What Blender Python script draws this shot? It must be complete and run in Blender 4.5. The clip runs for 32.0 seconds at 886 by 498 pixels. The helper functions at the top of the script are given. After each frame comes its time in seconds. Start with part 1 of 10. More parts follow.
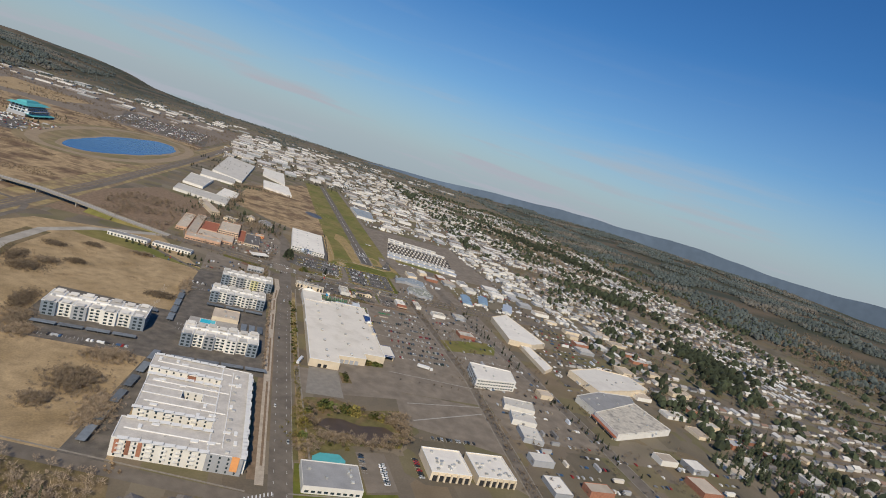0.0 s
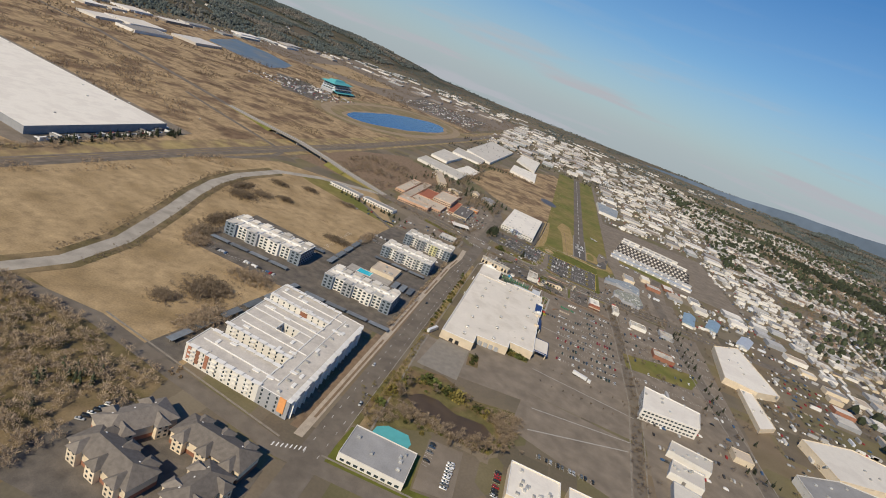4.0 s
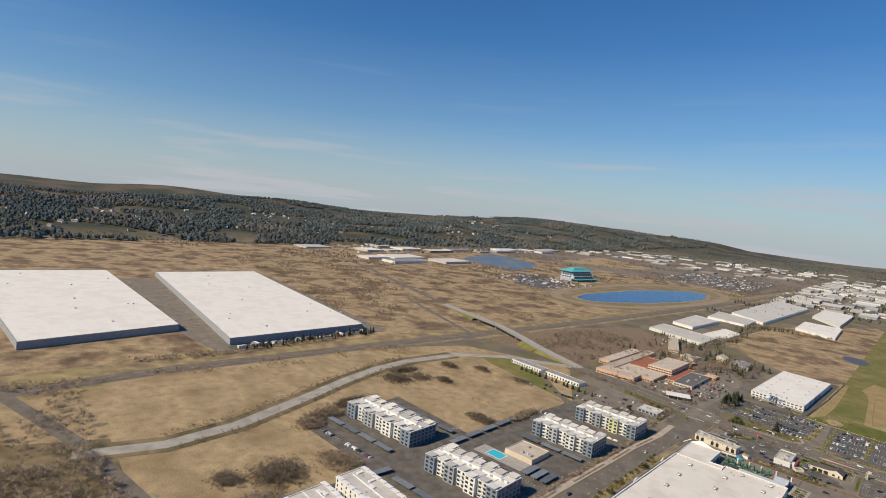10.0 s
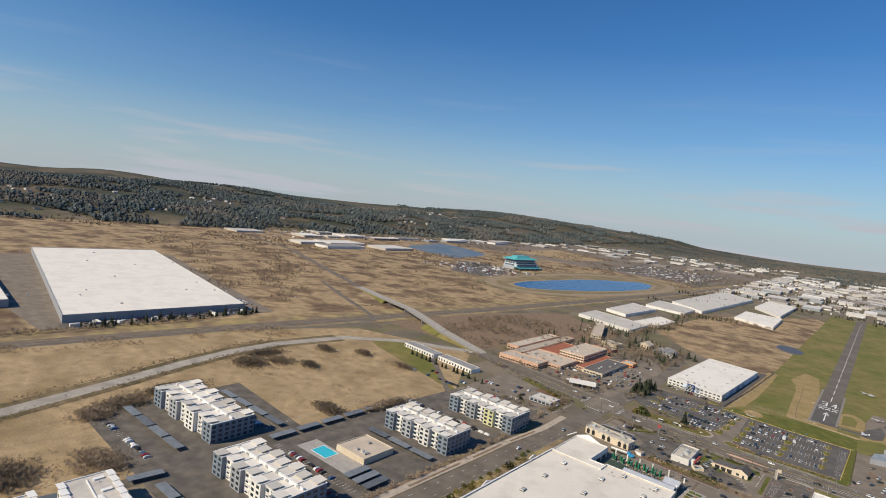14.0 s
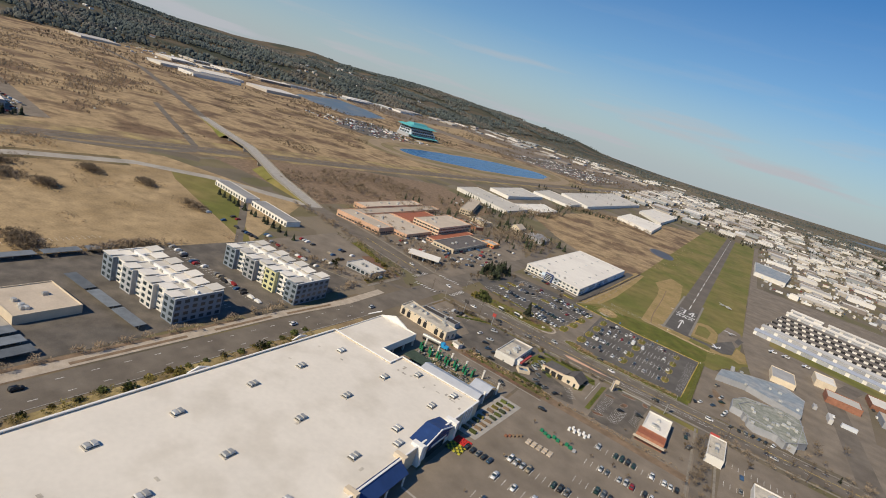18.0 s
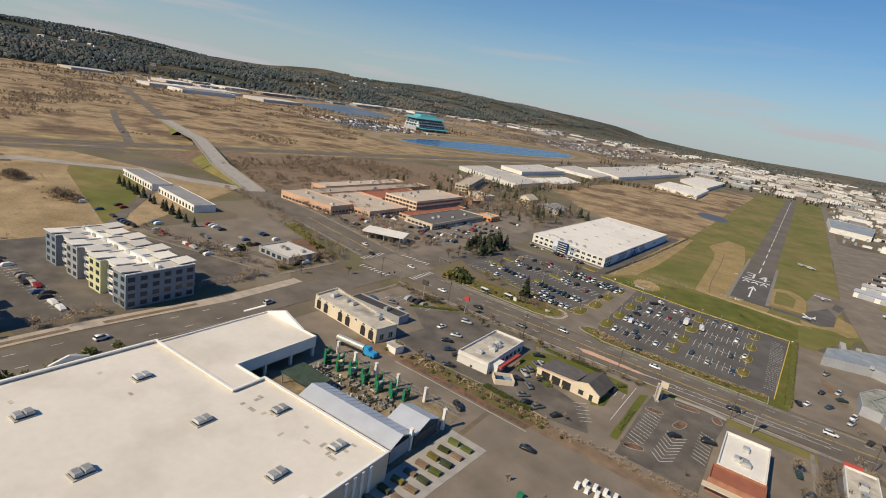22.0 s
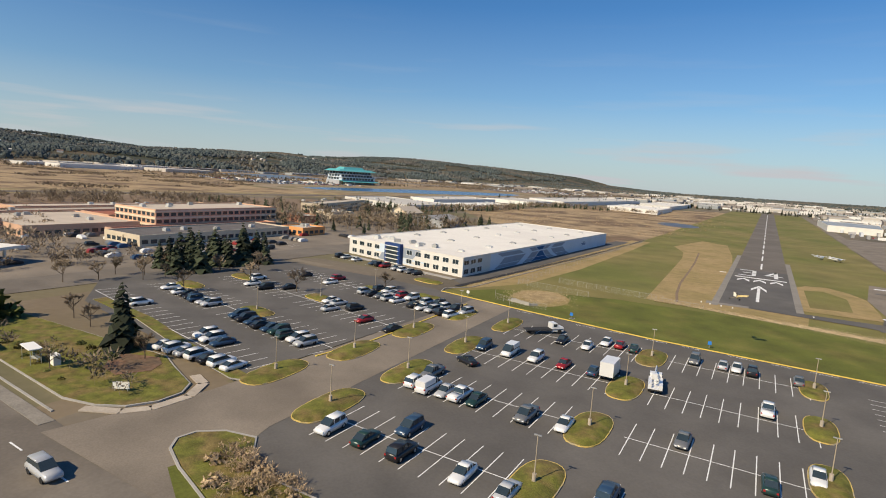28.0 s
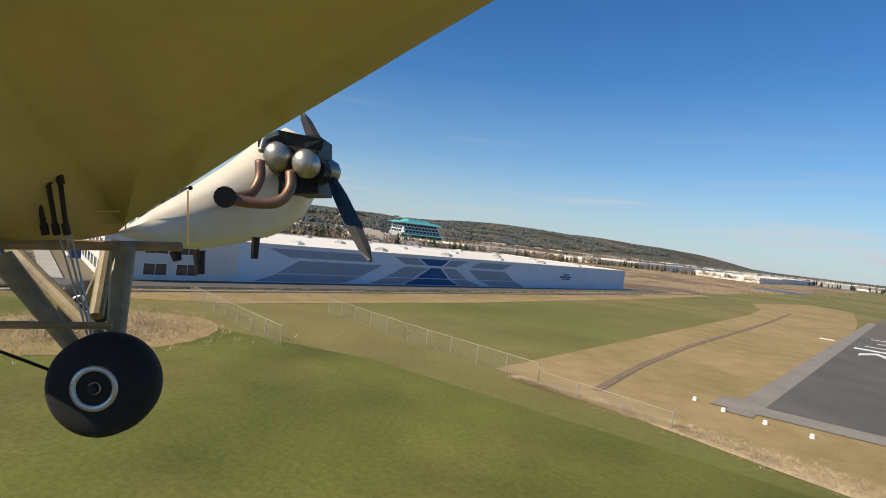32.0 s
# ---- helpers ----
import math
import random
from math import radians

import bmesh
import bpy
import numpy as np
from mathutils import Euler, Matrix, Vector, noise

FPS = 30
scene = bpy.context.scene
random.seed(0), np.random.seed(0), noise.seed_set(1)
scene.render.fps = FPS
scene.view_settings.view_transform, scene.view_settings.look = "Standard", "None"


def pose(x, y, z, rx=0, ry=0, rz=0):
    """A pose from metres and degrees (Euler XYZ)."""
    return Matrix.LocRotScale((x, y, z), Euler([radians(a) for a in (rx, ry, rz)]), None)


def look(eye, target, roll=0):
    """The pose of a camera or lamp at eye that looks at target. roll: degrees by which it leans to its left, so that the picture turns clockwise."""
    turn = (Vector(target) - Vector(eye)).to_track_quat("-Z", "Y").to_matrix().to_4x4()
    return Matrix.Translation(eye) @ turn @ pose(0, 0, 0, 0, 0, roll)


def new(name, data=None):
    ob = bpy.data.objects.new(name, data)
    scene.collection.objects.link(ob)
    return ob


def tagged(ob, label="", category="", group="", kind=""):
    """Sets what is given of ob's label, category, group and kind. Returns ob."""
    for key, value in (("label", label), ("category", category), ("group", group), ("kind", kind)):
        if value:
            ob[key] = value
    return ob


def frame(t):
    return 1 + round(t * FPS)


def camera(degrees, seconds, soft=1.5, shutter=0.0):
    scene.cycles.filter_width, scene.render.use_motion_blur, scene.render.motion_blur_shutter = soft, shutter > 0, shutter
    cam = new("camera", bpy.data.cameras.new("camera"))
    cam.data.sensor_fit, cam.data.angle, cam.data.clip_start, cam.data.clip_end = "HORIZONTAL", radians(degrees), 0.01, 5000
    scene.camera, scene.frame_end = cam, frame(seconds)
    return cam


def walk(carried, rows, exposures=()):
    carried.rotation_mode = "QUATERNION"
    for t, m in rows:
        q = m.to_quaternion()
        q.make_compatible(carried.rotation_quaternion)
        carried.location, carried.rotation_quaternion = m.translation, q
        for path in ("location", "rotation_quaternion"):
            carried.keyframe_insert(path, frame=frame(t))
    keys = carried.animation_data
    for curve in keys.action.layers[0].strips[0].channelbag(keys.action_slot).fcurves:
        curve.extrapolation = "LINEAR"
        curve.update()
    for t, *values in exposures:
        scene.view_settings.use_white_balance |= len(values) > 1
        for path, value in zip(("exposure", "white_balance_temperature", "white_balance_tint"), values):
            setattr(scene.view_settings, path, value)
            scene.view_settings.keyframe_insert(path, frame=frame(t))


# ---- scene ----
cam = camera(77.5, 32.0, soft=1.0)
PATH = [
    # seconds, eye, target, roll
    (0.0, (-224.97, -974.80, 224.39), (-191.078, -881.947, 209.232), 17.92),
    (0.5, (-209.73, -967.25, 223.69), (-179.683, -873.530, 205.981), 20.13),
    (1.0, (-194.53, -959.68, 222.99), (-169.146, -865.204, 202.256), 22.04),
    (1.5, (-179.50, -952.04, 222.31), (-159.971, -856.688, 199.356), 22.41),
    (2.0, (-164.77, -944.28, 221.65), (-151.963, -848.162, 197.197), 22.34),
    (2.5, (-150.47, -936.35, 221.00), (-143.634, -840.377, 193.741), 22.44),
    (4.5, (-95.47, -903.79, 218.27), (-112.480, -810.367, 186.924), 19.71),
    (5.0, (-82.47, -895.21, 217.37), (-105.653, -802.420, 188.162), 16.81),
    (5.5, (-70.25, -886.06, 216.26), (-100.255, -793.538, 193.026), 11.68),
    (6.0, (-58.86, -876.15, 214.97), (-95.179, -785.549, 193.249), 9.67),
    (6.5, (-48.30, -865.39, 213.51), (-90.187, -777.607, 190.259), 9.72),
    (7.0, (-38.55, -853.77, 211.88), (-85.190, -768.240, 189.303), 10.49),
    (7.5, (-29.50, -841.45, 210.05), (-79.956, -758.126, 187.433), 11.35),
    (8.0, (-21.05, -828.53, 207.97), (-74.811, -747.159, 185.872), 11.42),
    (8.5, (-13.13, -815.10, 205.55), (-70.439, -735.575, 185.732), 10.38),
    (9.0, (-5.75, -801.17, 202.70), (-67.126, -725.398, 180.530), 10.98),
    (9.5, (1.04, -786.75, 199.40), (-62.862, -711.009, 185.990), 7.07),
    (10.0, (7.10, -771.79, 195.74), (-59.200, -697.375, 187.606), 5.70),
    (10.5, (12.30, -756.31, 191.87), (-55.442, -682.966, 186.312), 5.27),
    (11.0, (16.59, -740.36, 187.91), (-49.761, -665.678, 183.378), 4.31),
    (11.5, (19.95, -724.04, 184.02), (-43.045, -646.442, 187.337), 0.10),
    (12.0, (22.43, -707.45, 180.30), (-38.816, -628.443, 182.952), 1.29),
    (12.5, (24.14, -690.72, 176.79), (-36.978, -611.595, 174.571), 4.41),
    (13.0, (25.17, -673.96, 173.40), (-36.464, -595.381, 168.291), 5.76),
    (13.5, (25.62, -657.27, 170.01), (-36.329, -579.052, 163.308), 6.39),
    (14.0, (25.51, -640.63, 166.50), (-36.712, -562.773, 158.333), 6.76),
    (14.5, (24.85, -623.97, 162.77), (-37.752, -546.584, 153.177), 6.96),
    (16.5, (20.01, -556.72, 146.66), (-43.943, -481.315, 131.683), 8.35),
    (17.0, (18.37, -539.29, 142.16), (-40.939, -461.758, 120.465), 13.45),
    (17.5, (16.59, -521.56, 137.20), (-33.901, -439.011, 111.960), 17.57),
    (18.0, (14.91, -504.01, 131.91), (-28.390, -417.678, 105.993), 17.15),
    (18.5, (13.43, -487.09, 126.46), (-27.032, -399.722, 99.444), 15.20),
    (19.0, (12.14, -470.96, 120.97), (-31.606, -384.952, 94.728), 13.26),
    (19.5, (11.06, -455.50, 115.52), (-36.450, -371.605, 88.973), 11.95),
    (20.0, (10.19, -440.37, 110.13), (-37.945, -356.834, 83.593), 12.19),
    (20.5, (9.49, -425.30, 104.84), (-37.312, -340.996, 78.344), 12.21),
    (21.0, (8.85, -410.20, 99.64), (-38.515, -326.158, 73.324), 10.49),
    (21.5, (8.22, -394.98, 94.48), (-40.758, -311.652, 68.854), 9.35),
    (22.0, (7.54, -379.62, 89.28), (-42.419, -297.058, 63.054), 9.90),
    (22.5, (6.77, -364.06, 84.02), (-43.381, -281.492, 58.181), 10.08),
    (23.0, (5.90, -348.32, 78.66), (-44.422, -265.412, 54.303), 9.48),
    (23.5, (4.95, -332.41, 73.23), (-45.101, -249.159, 49.477), 8.90),
    (24.0, (3.95, -316.30, 67.73), (-45.721, -232.805, 44.024), 8.43),
    (24.5, (2.91, -299.91, 62.23), (-46.511, -215.636, 40.890), 7.18),
    (25.0, (1.89, -283.33, 56.96), (-46.825, -198.285, 37.118), 6.87),
    (25.5, (1.03, -266.44, 52.26), (-46.563, -180.621, 32.995), 7.96),
    (27.5, (-1.21, -197.79, 36.37), (-45.792, -109.317, 22.741), 4.78),
    (28.0, (-0.67, -181.49, 32.60), (-50.369, -95.716, 19.475), 3.77),
    (28.5, (0.43, -165.73, 29.17), (-59.017, -85.921, 19.350), 4.82),
    (29.0, (1.41, -149.82, 26.22), (-64.859, -75.592, 16.267), 6.36),
    (29.5, (1.76, -133.26, 23.60), (-66.596, -60.942, 13.712), 4.40),
    (30.0, (1.63, -116.21, 21.00), (-66.875, -43.628, 14.796), 2.08),
    (30.5, (1.36, -99.18, 18.35), (-67.227, -26.513, 14.436), 1.77),
    (31.0, (0.73, -82.54, 15.79), (-67.471, -9.457, 13.054), 2.71),
    (31.5, (-0.25, -66.13, 13.50), (-66.635, 8.635, 11.432), 3.31),
    (32.0, (-1.35, -50.20, 11.25), (-66.873, 25.300, 8.852), 6.67),
]
walk(cam, [(t, look(eye, target, roll)) for t, eye, target, roll in PATH],
     [(0.0, -0.15, 6400, 10), (5.0, -0.04, 6750, 10), (10.0, 0.05, 6700, 10), (13.0, 0.07, 6600, 10), (18.0, 0.0, 6800, 10), (24.0, 0.03, 7050, 10), (28.0, 0.22, 7000, 10), (31.0, 0.3, 6900, 10), (32.0, 0.34, 6850, 10)])

# ---- light ----
world = bpy.data.worlds.new("sky")
scene.world = world
world.use_nodes = True
wn = world.node_tree.nodes
wl = world.node_tree.links
sky = wn.new("ShaderNodeTexSky")
sky.sky_type = "NISHITA"
sky.sun_disc = False
SUN_AZ, SUN_EL = radians(20), radians(40)      # the sun stands in the south-south-west (runway = +y = north)
sky.sun_elevation = SUN_EL
sky.sun_rotation = radians(180) + SUN_AZ
sky.altitude = 100
sky.air_density, sky.dust_density, sky.ozone_density = 1.0, 0.3, 2.0
wn["Background"].inputs["Strength"].default_value = 0.07
tint = wn.new("ShaderNodeMix")
tint.data_type, tint.blend_type = "RGBA", "MULTIPLY"
tint.inputs[0].default_value, tint.inputs[7].default_value = 1.0, (0.55, 0.99, 1.34, 1)
wl.new(sky.outputs["Color"], tint.inputs[6])
# the blue deepens towards the zenith
high, deep = wn.new("ShaderNodeMapRange"), wn.new("ShaderNodeMix")
high.inputs[1].default_value, high.inputs[2].default_value = 0.08, 0.55
high.inputs[3].default_value, high.inputs[4].default_value = 0.0, 1.0
deep.data_type, deep.blend_type = "RGBA", "MULTIPLY"
deep.inputs[7].default_value = (0.52, 0.86, 1.1, 1)
wl.new(tint.outputs[2], deep.inputs[6])
wl.new(high.outputs[0], deep.inputs[0])
# pale haze low over the horizon, all round, with thin cloud streaks
tc, sepz, low, haze, cloud, streak, stretch = (wn.new("ShaderNode" + k) for k in ("TexCoord", "SeparateXYZ", "ValToRGB", "Mix", "TexNoise", "MapRange", "Mapping"))
wl.new(tc.outputs["Generated"], sepz.inputs[0])
wl.new(sepz.outputs["Z"], low.inputs[0])
wl.new(sepz.outputs["Z"], high.inputs[0])
stops = low.color_ramp.elements
stops[0].position, stops[0].color = 0.0, (0.82, 0.82, 0.82, 1)
stops[1].position, stops[1].color = 0.28, (0, 0, 0, 1)
for pos, v in ((0.06, 0.54), (0.14, 0.16)):
    stops.new(pos).color = (v, v, v, 1)
stretch.inputs["Scale"].default_value = (2.0, 2.0, 26.0)
wl.new(tc.outputs["Generated"], stretch.inputs["Vector"])
wl.new(stretch.outputs[0], cloud.inputs["Vector"])
cloud.inputs["Scale"].default_value, cloud.inputs["Detail"].default_value = 1.6, 6
streak.inputs[1].default_value, streak.inputs[2].default_value = 0.55, 0.75
streak.inputs[3].default_value, streak.inputs[4].default_value = 0.9, 1.8
wl.new(cloud.outputs["Fac"], streak.inputs[0])
amount = wn.new("ShaderNodeMath")
amount.operation, amount.use_clamp = "MULTIPLY", True
wl.new(low.outputs[0], amount.inputs[0])
wl.new(streak.outputs[0], amount.inputs[1])
haze.data_type = "RGBA"
haze.inputs[7].default_value = (6.4, 6.9, 7.7, 1)
wl.new(deep.outputs[2], haze.inputs[6])
wl.new(amount.outputs[0], haze.inputs[0])
wl.new(haze.outputs[2], wn["Background"].inputs["Color"])
sun_data = bpy.data.lights.new("sun", "SUN")
sun_data.energy, sun_data.angle, sun_data.color = 4.6, radians(0.53), (1.0, 0.87, 0.655)
sun = new("sun", sun_data)
sun_dir = Vector((-math.sin(SUN_AZ) * math.cos(SUN_EL), -math.cos(SUN_AZ) * math.cos(SUN_EL), math.sin(SUN_EL)))
sun.matrix_world = look(sun_dir * 300, (0, 0, 0))

# ---- materials ----
def mat(name, color, rough=0.8, metal=0.0, var=0.25, scale=0.5, fine=8.0, bump=0.0, second=None, mix_scale=0.1, mix=(0.45, 0.6), rand=0.0, spec=0.3, island=0.0):
    """A surface with two scales of variation; second: a colour that shows in patches; rand: brightness change per object."""
    m = bpy.data.materials.new(name)
    m.use_nodes = True
    nt = m.node_tree
    n, l = nt.nodes, nt.links
    b = n["Principled BSDF"]
    b.inputs["Roughness"].default_value, b.inputs["Metallic"].default_value = rough, metal
    b.inputs["Specular IOR Level"].default_value = spec
    geo = n.new("ShaderNodeNewGeometry")
    def noise_tex(s, detail=4.0):
        t = n.new("ShaderNodeTexNoise")
        t.inputs["Scale"].default_value, t.inputs["Detail"].default_value = s, detail
        l.new(geo.outputs["Position"], t.inputs["Vector"])
        return t
    def mixer(a, bcol, fac):
        x = n.new("ShaderNodeMix")
        x.data_type = "RGBA"
        for sock, val in ((x.inputs[6], a), (x.inputs[7], bcol)):
            if isinstance(val, tuple):
                sock.default_value = (*val, 1)
            else:
                l.new(val, sock)
        l.new(fac, x.inputs[0])
        return x.outputs[2]
    col = color
    if second:
        t = noise_tex(mix_scale, 5.0)
        r = n.new("ShaderNodeMapRange")
        r.inputs[1].default_value, r.inputs[2].default_value = mix
        l.new(t.outputs["Fac"], r.inputs[0])
        col = mixer(color, second, r.outputs[0])
    def shade(c, t, amount):
        r = n.new("ShaderNodeMapRange")
        r.inputs[1].default_value, r.inputs[2].default_value = 0.25, 0.75
        r.inputs[3].default_value, r.inputs[4].default_value = 1 - amount, 1 + amount
        l.new(t, r.inputs[0])
        v = n.new("ShaderNodeVectorMath")
        v.operation = "SCALE"
        if isinstance(c, tuple):
            v.inputs[0].default_value = c
        else:
            l.new(c, v.inputs[0])
        l.new(r.outputs[0], v.inputs["Scale"])
        return v.outputs[0]
    col = shade(col, noise_tex(scale).outputs["Fac"], var)
    f = noise_tex(fine, 3.0)
    col = shade(col, f.outputs["Fac"], var * 0.6)
    if rand:
        o = n.new("ShaderNodeObjectInfo")
        col = shade(col, o.outputs["Random"], rand)
    if island:
        col = shade(col, geo.outputs["Random Per Island"], island)
    l.new(col, b.inputs["Base Color"])
    if bump:
        bp = n.new("ShaderNodeBump")
        bp.inputs["Strength"].default_value, bp.inputs["Distance"].default_value = bump, 0.1
        l.new(f.outputs["Fac"], bp.inputs["Height"])
        l.new(bp.outputs[0], b.inputs["Normal"])
    return m


M = {}
M["ground"] = mat("town_ground", (0.18, 0.145, 0.1), 0.95, var=0.35, scale=0.03, fine=0.6, second=(0.135, 0.118, 0.07), mix_scale=0.012, mix=(0.42, 0.58))
def lots(m, cells, amount):
    """Plots of differing ground: paved, gravelled, lawn, bare soil."""
    n, l = m.node_tree.nodes, m.node_tree.links
    base = n["Principled BSDF"].inputs["Base Color"]
    geo, vor, ramp, mx, sep = n.new("ShaderNodeNewGeometry"), n.new("ShaderNodeTexVoronoi"), n.new("ShaderNodeValToRGB"), n.new("ShaderNodeMix"), n.new("ShaderNodeSeparateColor")
    vor.distance, vor.inputs["Scale"].default_value, vor.inputs["Randomness"].default_value = "CHEBYCHEV", cells, 0.7
    l.new(geo.outputs["Position"], vor.inputs["Vector"])
    l.new(vor.outputs["Color"], sep.inputs[0])
    l.new(sep.outputs[0], ramp.inputs[0])
    ramp.color_ramp.interpolation = "CONSTANT"
    cols = ((0.17, 0.14, 0.108), (0.14, 0.13, 0.06), (0.2, 0.15, 0.095), (0.15, 0.128, 0.1), (0.17, 0.145, 0.07), (0.23, 0.195, 0.15), (0.11, 0.095, 0.075))
    while len(ramp.color_ramp.elements) < len(cols):
        ramp.color_ramp.elements.new(0.5)
    for k, c in enumerate(cols):
        ramp.color_ramp.elements[k].position, ramp.color_ramp.elements[k].color = k / len(cols), (*c, 1)
    mx.data_type, mx.inputs[0].default_value = "RGBA", amount
    l.new(base.links[0].from_socket, mx.inputs[6])
    l.new(ramp.outputs[0], mx.inputs[7])
    l.new(mx.outputs[2], base)
lots(M["ground"], 0.03, 0.55)
def palette(name, cols, rough=0.85):
    """One of several colours for each separate piece."""
    m = mat(name, (0.5, 0.5, 0.5), rough, var=0.1, scale=0.3, fine=3)
    n, l = m.node_tree.nodes, m.node_tree.links
    geo, ramp = n.new("ShaderNodeNewGeometry"), n.new("ShaderNodeValToRGB")
    ramp.color_ramp.interpolation = "CONSTANT"
    while len(ramp.color_ramp.elements) < len(cols):
        ramp.color_ramp.elements.new(0.5)
    for k, c in enumerate(cols):
        ramp.color_ramp.elements[k].position, ramp.color_ramp.elements[k].color = k / len(cols), (*c, 1)
    l.new(geo.outputs["Random Per Island"], ramp.inputs[0])
    l.new(ramp.outputs[0], n["Principled BSDF"].inputs["Base Color"])
    return m
def wooded(m, colour):
    """Lets the soil of the woods show where the ground rises out of the valley."""
    n, l = m.node_tree.nodes, m.node_tree.links
    base = n["Principled BSDF"].inputs["Base Color"]
    geo, sep, rng, mx = n.new("ShaderNodeNewGeometry"), n.new("ShaderNodeSeparateXYZ"), n.new("ShaderNodeMapRange"), n.new("ShaderNodeMix")
    mx.data_type = "RGBA"
    rng.inputs[1].default_value, rng.inputs[2].default_value = 3.0, 22.0
    l.new(geo.outputs["Position"], sep.inputs[0])
    l.new(sep.outputs["Z"], rng.inputs[0])
    l.new(rng.outputs[0], mx.inputs[0])
    l.new(base.links[0].from_socket, mx.inputs[6])
    t = n.new("ShaderNodeTexNoise")
    t.inputs["Scale"].default_value, t.inputs["Detail"].default_value = 0.004, 8
    l.new(geo.outputs["Position"], t.inputs["Vector"])
    ramp = n.new("ShaderNodeValToRGB")
    ramp.color_ramp.elements[0].position, ramp.color_ramp.elements[1].position = 0.42, 0.62
    ramp.color_ramp.elements[0].color, ramp.color_ramp.elements[1].color = (*colour, 1), (0.13, 0.1, 0.065, 1)
    l.new(t.outputs["Fac"], ramp.inputs[0])
    l.new(ramp.outputs[0], mx.inputs[7])
    l.new(mx.outputs[2], base)
wooded(M["ground"], (0.05, 0.055, 0.035))
M["asphalt"] = mat("asphalt", (0.192, 0.162, 0.128), 0.92, var=0.22, scale=0.09, fine=5, bump=0.05, second=(0.222, 0.187, 0.147), mix_scale=0.05, mix=(0.42, 0.6))
M["road"] = mat("worn_road_asphalt", (0.17, 0.147, 0.12), 0.92, var=0.16, scale=0.15, fine=2.5, bump=0.1, second=(0.14, 0.12, 0.098), mix_scale=0.05)
M["bark_chips"] = mat("red_brown_bark_chips", (0.2, 0.11, 0.07), 0.95, var=0.35, scale=1.0, fine=6, bump=0.4, second=(0.13, 0.09, 0.06), mix_scale=0.2)
M["asphalt_dark"] = mat("fresh_asphalt", (0.105, 0.098, 0.09), 0.92, var=0.14, scale=0.15, fine=3, bump=0.1, second=(0.128, 0.119, 0.108), mix_scale=0.05)
M["runway"] = mat("runway_asphalt", (0.135, 0.117, 0.097), 0.9, var=0.12, scale=0.1, fine=2, second=(0.165, 0.143, 0.118), mix_scale=0.02)
M["shoulder"] = mat("pale_shoulder", (0.24, 0.22, 0.19), 0.9, var=0.15, scale=0.2, fine=3)
M["asphalt_mid"] = mat("worn_dark_asphalt", (0.118, 0.106, 0.092), 0.92, var=0.3, scale=0.12, fine=2.5, bump=0.12, second=(0.142, 0.124, 0.104), mix_scale=0.06, mix=(0.4, 0.62))
M["garden_paving"] = mat("stained_brown_paving", (0.2, 0.165, 0.12), 0.92, var=0.4, scale=0.25, fine=3, bump=0.15, second=(0.28, 0.22, 0.13), mix_scale=0.12)
M["hedge_leaf"] = mat("yellow_green_hedge_leaf", (0.125, 0.13, 0.035), 0.8, var=0.35, scale=0.8, fine=6)
M["net"] = mat("dark_green_netting", (0.05, 0.075, 0.055), 0.9, var=0.3, scale=0.6, fine=4)
M["verge_mix"] = mat("brown_and_straw_verge", (0.24, 0.175, 0.105), 0.95, var=0.35, scale=0.06, fine=0.8, bump=0.3, second=(0.3, 0.235, 0.11), mix_scale=0.03, mix=(0.42, 0.6))
M["pavement"] = mat("grey_brown_pavement", (0.24, 0.215, 0.18), 0.92, var=0.25, scale=0.3, fine=4)
M["pale_paving"] = mat("pale_warm_paving", (0.42, 0.36, 0.29), 0.92, var=0.2, scale=0.25, fine=3)
M["concrete"] = mat("concrete", (0.36, 0.34, 0.31), 0.9, var=0.15, scale=0.3, fine=4)
M["paint"] = mat("white_road_paint", (0.74, 0.74, 0.72), 0.7, var=0.12, scale=1.0, fine=8)
M["kerb_yellow"] = mat("worn_yellow_kerb_paint", (0.58, 0.42, 0.12), 0.8, var=0.25, scale=0.8, fine=6, second=(0.36, 0.31, 0.22), mix_scale=0.35, mix=(0.5, 0.62))
M["yellow"] = mat("yellow_road_paint", (0.7, 0.5, 0.1), 0.7, var=0.15, scale=1.0, fine=8)
M["grass"] = mat("green_grass", (0.108, 0.118, 0.021), 0.95, var=0.3, scale=0.12, fine=3.0, bump=0.4, second=(0.155, 0.14, 0.035), mix_scale=0.07, mix=(0.48, 0.68))
M["infield"] = mat("infield_grass", (0.21, 0.17, 0.062), 0.95, var=0.22, scale=0.07, fine=2.0, bump=0.3, second=(0.135, 0.14, 0.034), mix_scale=0.016, mix=(0.36, 0.62))
M["island_grass"] = mat("mossy_island_grass", (0.135, 0.135, 0.026), 0.95, var=0.4, scale=0.7, fine=5.0, bump=0.8, second=(0.17, 0.125, 0.045), mix_scale=0.3, mix=(0.44, 0.62))
M["plot"] = mat("straw_and_grass_plot", (0.34, 0.245, 0.115), 0.95, var=0.16, scale=0.35, fine=3.0, bump=0.2, second=(0.26, 0.2, 0.08), mix_scale=0.06, mix=(0.4, 0.66))
M["dry"] = mat("dry_field", (0.36, 0.265, 0.15), 0.95, var=0.3, scale=0.1, fine=0.7, bump=0.3, second=(0.25, 0.18, 0.095), mix_scale=0.025, mix=(0.48, 0.68))
